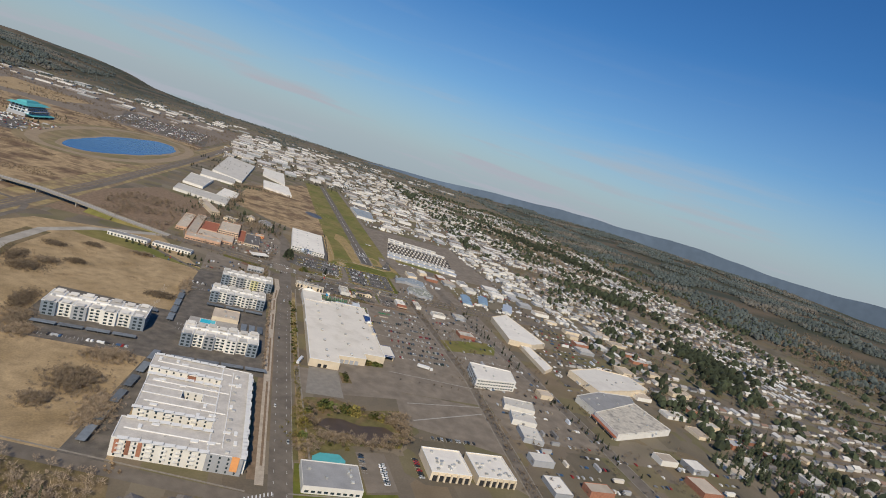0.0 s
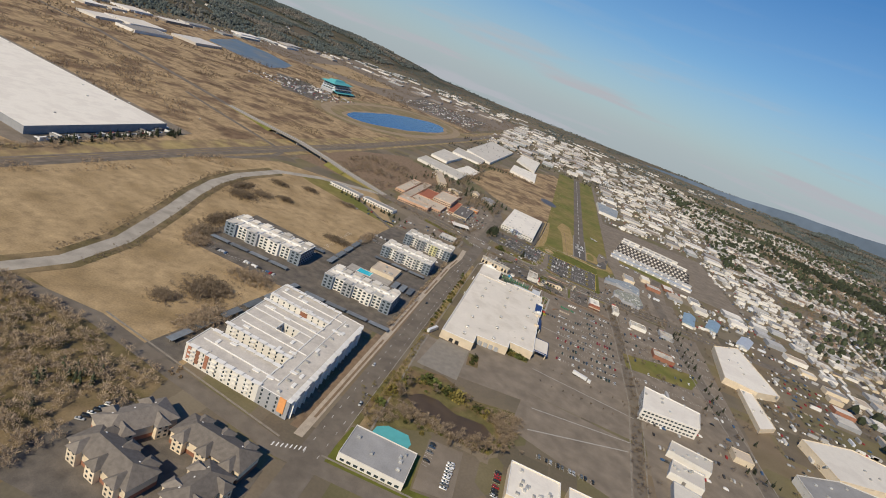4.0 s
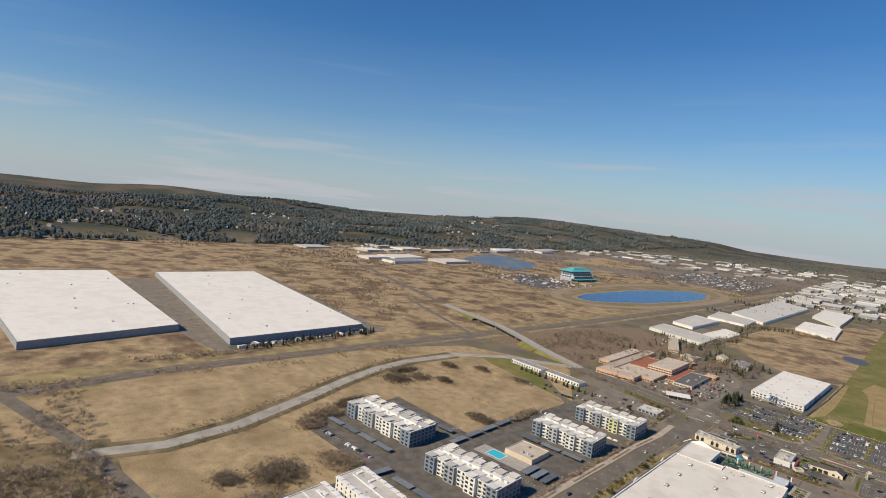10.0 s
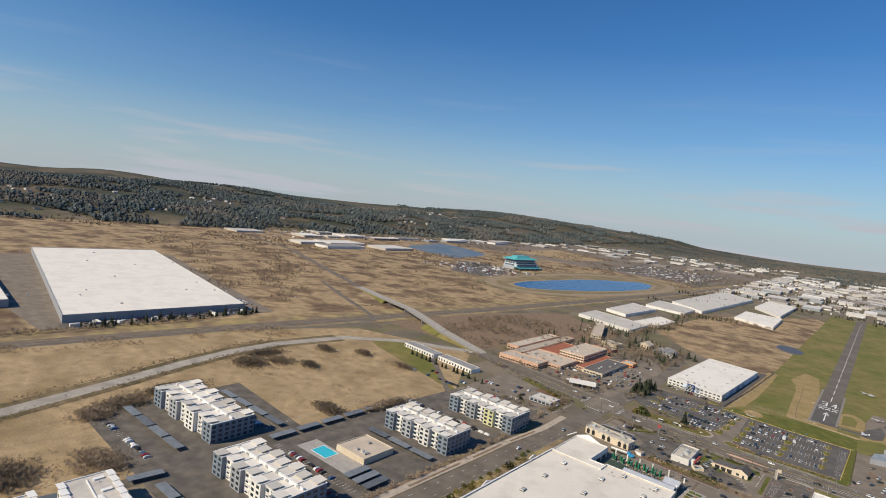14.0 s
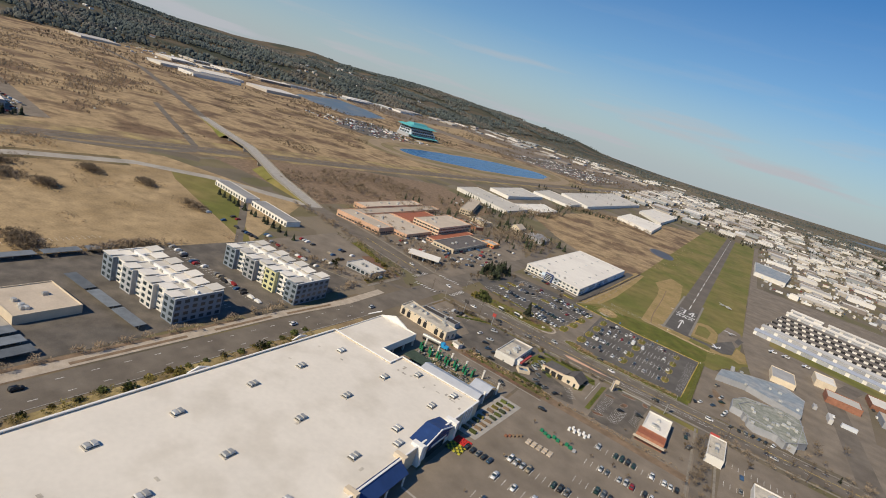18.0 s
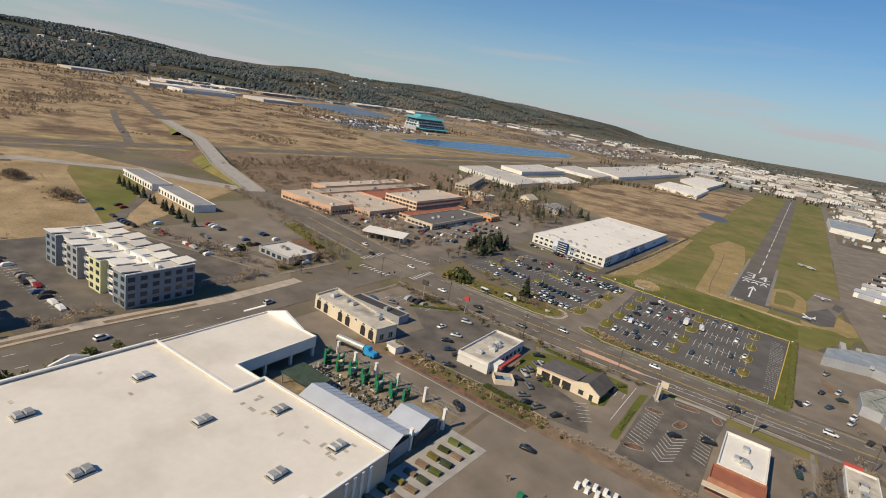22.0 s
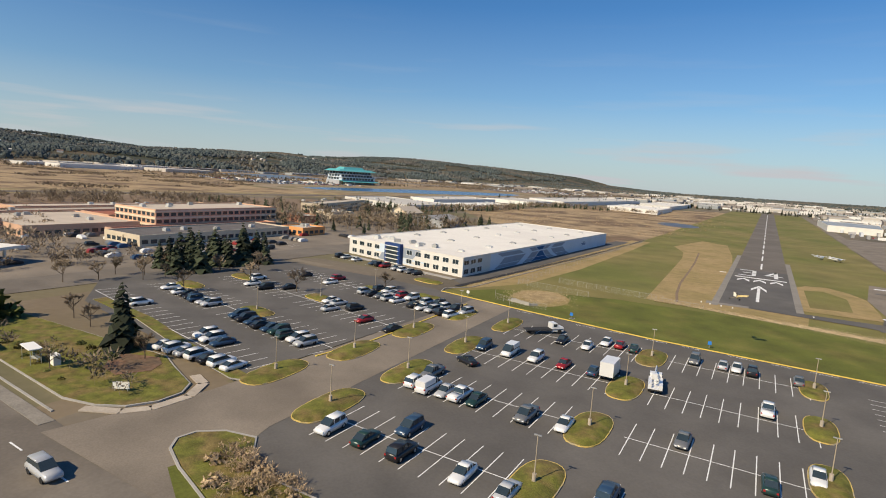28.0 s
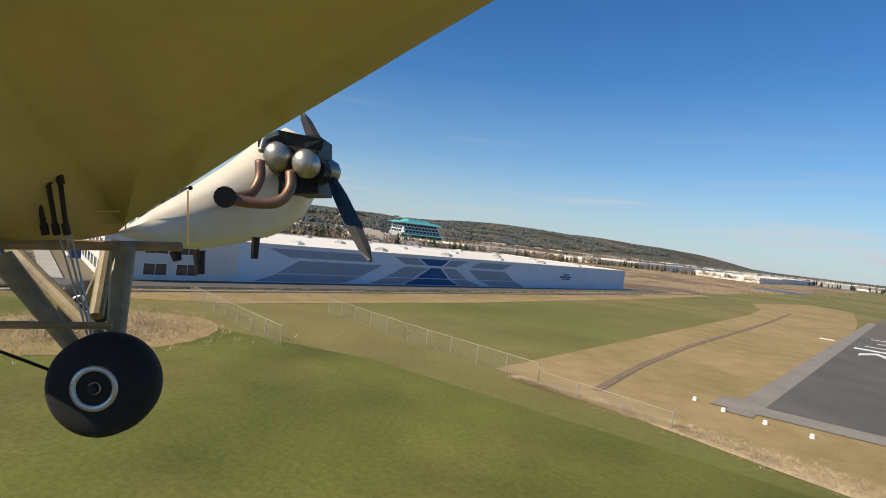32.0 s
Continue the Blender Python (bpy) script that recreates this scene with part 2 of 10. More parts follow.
M["marsh"] = mat("marsh_field", (0.335, 0.243, 0.138), 0.95, var=0.4, scale=0.07, fine=0.5, bump=0.3, second=(0.155, 0.103, 0.062), mix_scale=0.02, mix=(0.46, 0.6))
M["thicket_floor"] = mat("leaf_litter_under_thicket", (0.2, 0.15, 0.085), 0.95, var=0.35, scale=0.08, fine=1.0, bump=0.4, second=(0.13, 0.105, 0.05), mix_scale=0.03, mix=(0.42, 0.58))
M["scrub"] = mat("rough_olive_scrub", (0.13, 0.115, 0.045), 0.95, var=0.35, scale=0.15, fine=1.5, bump=0.5, second=(0.17, 0.12, 0.065), mix_scale=0.05)
M["soil"] = mat("bare_brown_soil", (0.21, 0.15, 0.1), 0.95, var=0.3, scale=0.2, fine=3, bump=0.4)
M["pale_grass"] = mat("pale_dead_grass", (0.48, 0.38, 0.24), 0.95, var=0.3, scale=0.4, fine=4, island=0.25)
M["gravel"] = mat("gravel", (0.37, 0.34, 0.295), 0.95, var=0.15, scale=0.1, fine=1.5, second=(0.31, 0.285, 0.245), mix_scale=0.06)
M["ballast"] = mat("rail_ballast", (0.2, 0.165, 0.13), 0.95, var=0.25, scale=0.1, fine=1.0)
M["steel"] = mat("rail_steel", (0.16, 0.12, 0.1), 0.5, 0.6, var=0.2)
M["water"] = mat("water", (0.012, 0.06, 0.19), 0.2, var=0.2, scale=0.01, fine=0.2, bump=0.15, spec=0.5)
M["flood"] = mat("shallow_flood_water", (0.1, 0.115, 0.13), 0.3, var=0.3, scale=0.02, fine=0.2, second=(0.2, 0.16, 0.1), mix_scale=0.015, mix=(0.5, 0.62), spec=0.5)
M["race_grass"] = mat("olive_brown_course_grass", (0.2, 0.165, 0.085), 0.95, var=0.25, scale=0.03, fine=0.4, second=(0.25, 0.19, 0.11), mix_scale=0.012)
M["race_dirt"] = mat("sandy_track_dirt", (0.29, 0.225, 0.15), 0.95, var=0.15, scale=0.05, fine=0.5)
M["murk"] = mat("murky_water", (0.085, 0.06, 0.035), 0.35, var=0.2, scale=0.1, spec=0.4)
M["pool"] = mat("pool_water", (0.05, 0.5, 0.62), 0.1, var=0.1, scale=0.5, spec=0.5)
M["roof_white"] = mat("white_roof_membrane", (0.66, 0.63, 0.57), 0.8, var=0.08, scale=0.05, fine=0.8, second=(0.57, 0.54, 0.49), mix_scale=0.05, rand=0.2)
M["store_roof"] = mat("weathered_white_membrane", (0.7, 0.655, 0.58), 0.8, var=0.06, scale=0.035, fine=0.5, second=(0.62, 0.575, 0.5), mix_scale=0.06, mix=(0.5, 0.68))
M["roof_apartment"] = mat("pale_grey_roof_membrane", (0.56, 0.525, 0.475), 0.85, var=0.1, scale=0.3, fine=1.2, second=(0.47, 0.44, 0.4), mix_scale=0.08, mix=(0.45, 0.65))
M["roof_worn"] = mat("worn_pale_roof", (0.5, 0.46, 0.39), 0.85, var=0.22, scale=0.25, fine=1.5, second=(0.3, 0.28, 0.25), mix_scale=0.12, mix=(0.5, 0.66))
M["roof_moss"] = mat("green_grey_gravel_roof", (0.25, 0.265, 0.225), 0.9, var=0.3, scale=0.3, fine=2, second=(0.3, 0.305, 0.27), mix_scale=0.15)
M["roof_slate"] = mat("blue_grey_metal_roof", (0.27, 0.31, 0.34), 0.6, var=0.2, scale=0.2, fine=2, second=(0.34, 0.35, 0.35), mix_scale=0.1)
M["roof_grey"] = mat("grey_roof", (0.36, 0.36, 0.36), 0.85, var=0.15, scale=0.08, fine=1.5, rand=0.25)
M["roof_tan"] = mat("tan_roof", (0.47, 0.4, 0.32), 0.85, var=0.12, scale=0.1, fine=1.5, rand=0.1)
M["roof_dark"] = mat("dark_shingle_roof", (0.1, 0.092, 0.088), 0.9, var=0.2, scale=0.3, fine=3, rand=0.35)
M["roof_hangar"] = mat("weathered_brown_roof", (0.17, 0.15, 0.13), 0.85, var=0.2, scale=0.3, fine=2, rand=0.1)
M["roof_metal"] = mat("pale_metal_roof", (0.55, 0.58, 0.62), 0.45, 0.3, var=0.1, scale=0.2)
M["roof_red"] = mat("brick_red_roof", (0.33, 0.12, 0.07), 0.85, var=0.15, scale=0.3)
M["roof_blue"] = mat("blue_metal_roof", (0.022, 0.055, 0.17), 0.6, 0.0, var=0.15, scale=0.3)
M["roof_sky"] = mat("faded_blue_metal_roof", (0.27, 0.38, 0.48), 0.55, 0.2, var=0.15, scale=0.2)
M["wall_white"] = mat("white_wall", (0.7, 0.675, 0.625), 0.8, var=0.07, scale=0.2, fine=2, rand=0.08)
M["wall_cream"] = mat("cream_wall", (0.66, 0.56, 0.42), 0.85, var=0.1, scale=0.2, fine=2, rand=0.1)
M["wall_grey"] = mat("grey_wall", (0.34, 0.35, 0.37), 0.8, var=0.1, scale=0.2, fine=2, rand=0.12)
M["wall_slate"] = mat("slate_blue_siding", (0.2, 0.235, 0.28), 0.8, var=0.1, scale=0.2, fine=2)
M["wall_lime"] = mat("pale_yellow_siding", (0.6, 0.58, 0.33), 0.8, var=0.1, scale=0.2, fine=2)
M["wall_salmon"] = mat("salmon_stucco", (0.6, 0.38, 0.26), 0.85, var=0.1, scale=0.2, fine=2)
M["wall_brick"] = mat("brick_wall", (0.3, 0.14, 0.09), 0.9, var=0.2, scale=0.5, fine=5, rand=0.2)
M["sign_blue"] = mat("blue_sign_face", (0.03, 0.2, 0.6), 0.5, var=0.05)
# pale blue paint; on the long side wall it also stands for skylight
M["wall_ice"] = mat("pale_blue_paint_and_skylight", (0.56, 0.65, 0.74), 0.8, var=0.05, scale=0.2, fine=2)
M["mural_grey"] = mat("mural_grey_paint", (0.28, 0.32, 0.38), 0.8, var=0.08, scale=0.3)
M["mural_blue"] = mat("mural_blue_paint", (0.03, 0.1, 0.24), 0.8, var=0.08, scale=0.3)
M["orange"] = mat("orange_panel", (0.75, 0.34, 0.13), 0.8, var=0.08)
M["red_panel"] = mat("red_panel", (0.42, 0.07, 0.06), 0.7, var=0.08)
M["teal"] = mat("teal_cladding", (0.1, 0.4, 0.42), 0.5, var=0.1, scale=0.2)
M["glass"] = mat("dark_window_glass", (0.03, 0.045, 0.055), 0.08, var=0.2, scale=0.3, spec=0.6)
# near-black: paints the shade inside openings, also used for black parts
M["hole"] = mat("opening_shade_and_black", (0.03, 0.03, 0.032), 0.9, var=0.2)
M["trim"] = mat("white_trim", (0.78, 0.77, 0.74), 0.6, var=0.05)
M["unit"] = mat("rooftop_metal", (0.5, 0.5, 0.48), 0.5, 0.4, var=0.2, scale=1.0, rand=0.2)
M["rack_green"] = mat("green_rack_paint", (0.02, 0.2, 0.1), 0.5, var=0.15)
M["lamp_paint"] = mat("tan_lamp_pole_paint", (0.4, 0.33, 0.24), 0.6, var=0.15)
M["flower_red"] = mat("red_flowers", (0.5, 0.03, 0.03), 0.8, var=0.3, scale=3)
M["flower_yellow"] = mat("yellow_green_flowers", (0.45, 0.42, 0.05), 0.8, var=0.3, scale=3)
M["cab_blue"] = mat("bright_blue_paint", (0.03, 0.3, 0.6), 0.35, var=0.08)
M["pole"] = mat("galvanised_pole", (0.42, 0.42, 0.4), 0.5, 0.5, var=0.1)
M["bark"] = mat("bark", (0.12, 0.09, 0.065), 0.95, var=0.3, scale=2.0)
M["twig"] = mat("bare_twigs", (0.255, 0.198, 0.138), 0.95, var=0.3, scale=0.3, rand=0.3)
M["conifer"] = mat("conifer_needles", (0.038, 0.047, 0.026), 0.9, var=0.35, scale=0.3, rand=0.35, island=0.3)
M["leaf"] = mat("shrub_leaves", (0.075, 0.09, 0.025), 0.85, var=0.35, scale=0.3, rand=0.3, island=0.3)
M["ochre"] = mat("ochre_shrub_leaves", (0.15, 0.125, 0.035), 0.9, var=0.35, scale=0.3, rand=0.2, island=0.3)
M["brush"] = mat("dry_brush", (0.36, 0.265, 0.165), 0.95, var=0.35, scale=0.2, island=0.3)
# forest green lifted pale and bluish: distance haze put into the base colour
M["forest"] = mat("haze_tinted_forest", (0.076, 0.092, 0.088), 0.95, var=0.25, scale=0.01, fine=0.1, island=0.15, second=(0.13, 0.118, 0.1), mix_scale=0.0035, mix=(0.5, 0.64))
# blue base colour stands for the haze before the far ridge
M["far_hill"] = mat("haze_blue_mountain", (0.105, 0.142, 0.195), 1.0, var=0.15, scale=0.002, fine=0.02, spec=0.0)
M["fence"] = mat("fence_wire", (0.4, 0.38, 0.34), 0.6, 0.4, var=0.1)
M["tyre"] = mat("tyre_rubber", (0.018, 0.018, 0.018), 0.85, var=0.2, scale=3)
M["rim"] = mat("wheel_rim", (0.5, 0.5, 0.5), 0.35, 0.8, var=0.1)
M["lamp_red"] = mat("tail_light_plastic", (0.35, 0.02, 0.02), 0.3, var=0.05)
M["lamp_clear"] = mat("headlight_plastic", (0.7, 0.7, 0.7), 0.15, var=0.05, spec=0.6)
CAR_COLOURS = {"W": ("white", (0.75, 0.75, 0.74)), "K": ("black", (0.02, 0.02, 0.023)), "G": ("grey", (0.16, 0.165, 0.17)), "S": ("silver", (0.45, 0.46, 0.47)),
               "B": ("blue", (0.03, 0.065, 0.12)), "R": ("red", (0.3, 0.02, 0.025)), "N": ("dark green", (0.02, 0.05, 0.045)), "T": ("tan", (0.3, 0.25, 0.18))}
for key, (word, rgb) in CAR_COLOURS.items():
    M["car" + key] = mat(word.replace(" ", "_") + "_car_paint", rgb, 0.28, 0.15, var=0.05, spec=0.5)


# ---- mesh helpers ----
class Mesh:
    """Collects points and faces of one part."""
    def __init__(self):
        self.v, self.f = [], []

    def add(self, pts, faces):
        o = len(self.v)
        self.v += [tuple(p) for p in pts]
        self.f += [tuple(o + i for i in f) for f in faces]
        return self

    def box(self, x0, y0, z0, x1, y1, z1):
        p = [(x, y, z) for z in (z0, z1) for x, y in ((x0, y0), (x1, y0), (x1, y1), (x0, y1))]
        return self.add(p, [(0, 3, 2, 1), (4, 5, 6, 7), (0, 1, 5, 4), (1, 2, 6, 5), (2, 3, 7, 6), (3, 0, 4, 7)])

    def turned_box(self, m, sx, sy, sz):
        p = [m @ Vector((x * sx / 2, y * sy / 2, z * sz)) for z in (0, 1) for x, y in ((-1, -1), (1, -1), (1, 1), (-1, 1))]
        return self.add(p, [(0, 3, 2, 1), (4, 5, 6, 7), (0, 1, 5, 4), (1, 2, 6, 5), (2, 3, 7, 6), (3, 0, 4, 7)])

    def flat(self, poly, z):
        return self.add([(x, y, z) for x, y in poly], [tuple(range(len(poly)))])

    def prism(self, poly, z0, z1, top=True):
        n = len(poly)
        p = [(x, y, z0) for x, y in poly] + [(x, y, z1) for x, y in poly]
        fs = [(i, (i + 1) % n, n + (i + 1) % n, n + i) for i in range(n)] + [tuple(reversed(range(n)))]
        return self.add(p, fs + ([tuple(range(n, 2 * n))] if top else []))

    def strip(self, line, width, z):
        """A ribbon of the given width along a line of points."""
        pts = [Vector((*p, 0)) for p in line]
        left, right = [], []
        for i, p in enumerate(pts):
            d = (pts[min(i + 1, len(pts) - 1)] - pts[max(i - 1, 0)]).normalized()
            s = Vector((-d.y, d.x, 0)) * width / 2
            left.append(p + s)
            right.append(p - s)
        zz = z if isinstance(z, (list, tuple)) else [z] * len(pts)
        vs = [(p.x, p.y, h) for p, h in zip(left, zz)] + [(p.x, p.y, h) for p, h in zip(right, zz)]
        n = len(pts)
        return self.add(vs, [(n + i, n + i + 1, i + 1, i) for i in range(n - 1)])

    def tube(self, a, b, r0, r1=None, n=8, caps=True):
        a, b = Vector(a), Vector(b)
        r1 = r0 if r1 is None else r1
        q = (b - a).to_track_quat("Z", "Y")
        ring = [Vector((math.cos(2 * math.pi * i / n), math.sin(2 * math.pi * i / n), 0)) for i in range(n)]
        p = [a + q @ (c * r0) for c in ring] + [b + q @ (c * r1) for c in ring]
        fs = [(i, (i + 1) % n, n + (i + 1) % n, n + i) for i in range(n)]
        if caps:
            fs += [tuple(reversed(range(n))), tuple(range(n, 2 * n))]
        return self.add(p, fs)

    def data(self, name, material, smooth=False):
        me = bpy.data.meshes.new(name)
        me.from_pydata(self.v, [], self.f)
        me.materials.append(material)
        if smooth:
            me.polygons.foreach_set("use_smooth", [True] * len(me.polygons))
        me.update()
        return me


def part(name, mesh, material, parent, label="", smooth=False, m=None):
    """Links a collected mesh (or mesh data) as one part under a thing."""
    ob = new(name, mesh.data(name, material, smooth) if isinstance(mesh, Mesh) else mesh)
    ob.parent = parent
    if m is not None:
        ob.matrix_basis = m
    return tagged(ob, label) if label else ob


def thing(name, label, category, m=None, group="", kind=""):
    ob = new(name)
    ob.empty_display_size = 0.5
    if m is not None:
        ob.matrix_basis = m
    return tagged(ob, label, category, group, kind)


def structure(name, mesh, material, label, category):
    return tagged(new(name, mesh.data(name, material)), label, category, kind="structure")


def rect(x0, y0, x1, y1):
    return [(x0, y0), (x1, y0), (x1, y1), (x0, y1)]


def oval(cx, cy, a, b, turn=0.0, n=20, power=0.8):
    out = []
    for i in range(n):
        t = 2 * math.pi * i / n
        u, v = math.copysign(abs(math.cos(t)) ** power, math.cos(t)) * a, math.copysign(abs(math.sin(t)) ** power, math.sin(t)) * b
        out.append((cx + u * math.cos(turn) - v * math.sin(turn), cy + u * math.sin(turn) + v * math.cos(turn)))
    return out


def shrink(poly, d):
    cx, cy = sum(p[0] for p in poly) / len(poly), sum(p[1] for p in poly) / len(poly)
    out = []
    for x, y in poly:
        r = math.hypot(x - cx, y - cy)
        out.append((x - (x - cx) * d / r, y - (y - cy) * d / r))
    return out


# ---- the ground ----
def height(x, y):
    """The valley floor is flat; wooded slopes rise in the west and east, the north runs out into a low plain."""
    h = 0.0
    w = max(0.0, -x - 1750 + 0.1 * y)
    e = max(0.0, x - 1150 - 0.12 * (y - 300))
    wob = 0.75 + 0.5 * noise.noise(Vector((x * 0.0011, y * 0.0011, 3.0)))
    h += 105 * (1 - math.exp(-w / 450)) * wob
    h += 98 * (1 - math.exp(-e / 700)) * wob
    nn = max(0.0, y - 2900)
    west = min(1.0, max(0.0, (-x - 300) / 1500))
    h += (14 + 72 * west * west) * (1 - math.exp(-nn / 500)) * wob
    s = max(0.0, -y - 2600)
    h += 50 * (1 - math.exp(-s / 500)) * wob
    return h


xs = sorted({*range(-6000, 6001, 250), *range(-2600, 2601, 130)})
ys = sorted({*range(-6000, 6001, 250), *range(-2000, 4300, 130)})
g = Mesh()
g.v = [(x, y, height(x, y)) for y in ys for x in xs]
w_ = len(xs)
g.f = [(j * w_ + i, j * w_ + i + 1, (j + 1) * w_ + i + 1, (j + 1) * w_ + i) for j in range(len(ys) - 1) for i in range(w_ - 1)]
structure("ground", g, M["ground"], "flat grey-brown valley floor with wooded rising edges", "ground")


LIFT, USED = [0.0], [0.09, 0.1, 0.104, 0.106, 0.108, 0.11, 0.12, 0.125, 0.126, 0.127, 0.129, 0.13, 0.14, 0.146, 0.16, 0.18]
def patch(name, poly, material, z, label, category):
    """A flat sheet of ground; no two sheets share a height."""
    LIFT[0] += 0.0005
    h = z + LIFT[0] - 0.02
    while any(abs(h - u) < 0.0008 for u in USED):
        h += 0.0004
    USED.append(h)
    return structure(name, Mesh().flat(poly, h), material, label, category)


# fields and grass
patch("field", [(-1950, -1400), (-640, -1400), (-600, -540), (-565, -230), (-520, 120), (-450, 800), (-425, 1240), (-1950, 1240)], M["marsh"], 0.028, "wide brown valley field of dead grass", "field")
patch("field", [(-600, -700), (-420, -640), (-262, -650), (-262, -238), (-330, -122), (-470, -170), (-525, -300)], M["dry"], 0.028, "straw-coloured grass on both sides of the curved road", "field")
patch("field", [(-330, -1250), (-255, -700), (-260, -662), (-330, -648), (-560, -610), (-700, -1250)], M["thicket_floor"], 0.03, "brown scrubby field of dry grass and brush", "field")
patch("field", [(-378, -636), (-262, -646), (-268, -505), (-306, -500), (-372, -500), (-415, -520), (-395, -590)], M["dry"], 0.03, "dry straw-coloured field beside the curved road", "field")
patch("field", [(-372, -382), (-274, -398), (-262, -246), (-405, -205), (-452, -240), (-462, -330)], M["dry"], 0.03, "wide straw-coloured field behind the apartments", "field")
patch("field", [(-545, -900), (-420, -620), (-428, -545), (-470, -470), (-492, -380), (-470, -250), (-510, -250), (-552, -540), (-640, -900)], M["dry"], 0.03, "strip of dry grass between road and railway", "field")
patch("field", [(-575, -130), (-540, 90), (-440, 560), (-470, 620), (-720, 480), (-1080, 480), (-1250, 300), (-700, 60)], M["marsh"], 0.03, "wide brown marsh field with dark patches", "field")
patch("field", [(-600, -190), (-820, 60), (-1250, 250), (-1500, 0), (-1200, -120), (-610, -235)], M["marsh"], 0.03, "brown marsh field beside the raised road", "field")
patch("field", [(-262, 300), (-185, 205), (-120, 150), (-66, 150), (-50, 250), (-34, 420), (-46, 600), (-56, 900), (-80, 915), (-150, 800), (-195, 690), (-236, 600)], M["marsh"], 0.03, "brown marsh with reddish patches", "field")
patch("field", [(-430, 1240), (-1950, 1240), (-1700, 2600), (-330, 2600)], M["ballast"], 0.028, "dull brown ground among the far warehouses", "field")
patch("car_park", [(-690, 490), (-830, 470), (-985, 710), (-890, 760), (-760, 640)], M["asphalt_mid"], 0.05, "dark asphalt car park of the grandstand", "car park")
patch("car_park", [(-735, 1325), (-825, 1860), (-465, 1828), (-426, 1262)], M["asphalt_mid"], 0.05, "dark asphalt car park beyond the racecourse", "car park")
patch("field", [(-1211, 1350), (-1273, 1900), (-910, 1722), (-947, 1412)], M["dry"], 0.05, "dry straw-coloured field behind the grandstand", "field")
patch("grass", oval(-578, 765, 172, 412, -0.1, 40, 0.85), M["race_grass"], 0.05, "olive-brown grass round the racecourse", "grass")
patch("soil", oval(-578, 765, 150, 388, -0.1, 40, 0.85), M["race_dirt"], 0.06, "sandy racing track", "race track")
patch("grass", oval(-578, 765, 124, 360, -0.1, 40, 0.85), M["race_grass"], 0.07, "olive-brown infield of the racecourse", "grass")
patch("grass", [(-78, -47.5), (26, -56.5), (60, -10), (52, 20), (54, 1040), (-62, 1040), (-66, 200), (-72, 30)], M["infield"], 0.03, "green and straw-coloured airfield grass", "grass")
patch("grass", [(-77, -47), (26, -56), (34, -24), (0, -15), (-36, -18), (-60, -28), (-68, -33)], M["grass"], 0.05, "fresh green strip of grass before the runway", "grass")

patch("soil", oval(-53, -34, 8, 11, 0.25, 22, 1.0), M["plot"], 0.07, "dry hollow with dead grass", "soil")
patch("soil", [(-29, -9.6), (-16, -10.6), (-4, -12), (12, -12.6), (13, 1.5), (-12, 1.5), (-12, 112), (-14, 150), (-20, 215), (-36, 230), (-46, 170), (-37, 140), (-34, 110), (-31, 40)], M["plot"], 0.07, "straw-coloured plot beside the runway end", "soil")
patch("soil", [(-24, -9.6), (-16, -10.2), (-6, -11.2), (10, -12), (34, -15.6), (34, -19), (10, -15.4), (-6, -13), (-16, -11.2), (-24, -10.6)], M["pale_grass"], 0.075, "band of pale flattened grass along the fence", "soil")
patch("soil", [(-80, -30), (-74, -38), (-64, -16), (-60.5, 30), (-60, 120), (-61, 178), (-72, 178)], M["plot"], 0.06, "pale dead grass along the ditch", "soil")
patch("grass", [(22, -55), (28, -55), (27, -150), (19, -150)], M["grass"], 0.06, "green hedge strip along the car park", "grass")
patch("grass", [(-160, -630), (-160, -565), (-142, -537), (-118, -532), (-90, -546), (-52, -536), (-50, -556), (-70, -600), (-109, -603), (-152, -629)], M["scrub"], 0.03, "rough ochre scrub round a pond", "grass")
patch("water", [(-134, -580), (-131, -571), (-126, -567), (-114, -566), (-106, -570), (-99, -573), (-88, -571), (-78, -570), (-71, -577), (-76, -590), (-86, -596), (-96, -597), (-103, -594), (-112, -586), (-124, -588)], M["murk"], 0.06, "dark murky pond", "water")
patch("water", oval(-74, 395, 18, 34, 0.3, 20, 1.0), M["murk"], 0.06, "small dark pond in the marsh", "water")
shore = [(x + 14 * noise.noise(Vector((x * 0.012, y * 0.012, 5.0))), y + 22 * noise.noise(Vector((x * 0.012, y * 0.012, 9.0)))) for x, y in oval(-562, 735, 76, 282, -0.17, 60, 0.9)]
patch("soil", [(-562 + (x + 562) * 1.12, 735 + (y - 735) * 1.05) for x, y in shore], M["race_dirt"], 0.08, "sandy bank of the lake", "soil")
patch("water", shore, M["water"], 0.1, "blue lake inside the racecourse", "water")
patch("water", [(-1324, 853), (-1290, 800), (-1120, 742), (-1030, 748), (-1050, 880), (-1104, 1030), (-1260, 1120), (-1421, 1150)], M["flood"], 0.08, "shallow grey flooded meadow", "water")

patch("soil", [(-152, -640), (-146, -640), (-142.4, -300), (-143, -258), (-146, -258), (-149.5, -340)], M["verge_mix"], 0.05, "brown planting strip beside the street", "soil")
patch("soil", [(-110, -236), (-24, -238), (-22, -232), (-60, -229), (-110, -229)], M["soil"], 0.09, "brown planting strip with a low hedge", "soil")
patch("soil", [(-24, -238), (44, -242), (44, -236), (-22, -232)], M["soil"], 0.09, "brown planting strip with shrubs", "soil")
patch("grass", [(-62, -186), (-45, -180), (-24, -182), (-22, -190), (-40, -188), (-56, -206), (-60, -206)], M["grass"], 0.09, "bright green lawn round the bank", "grass")
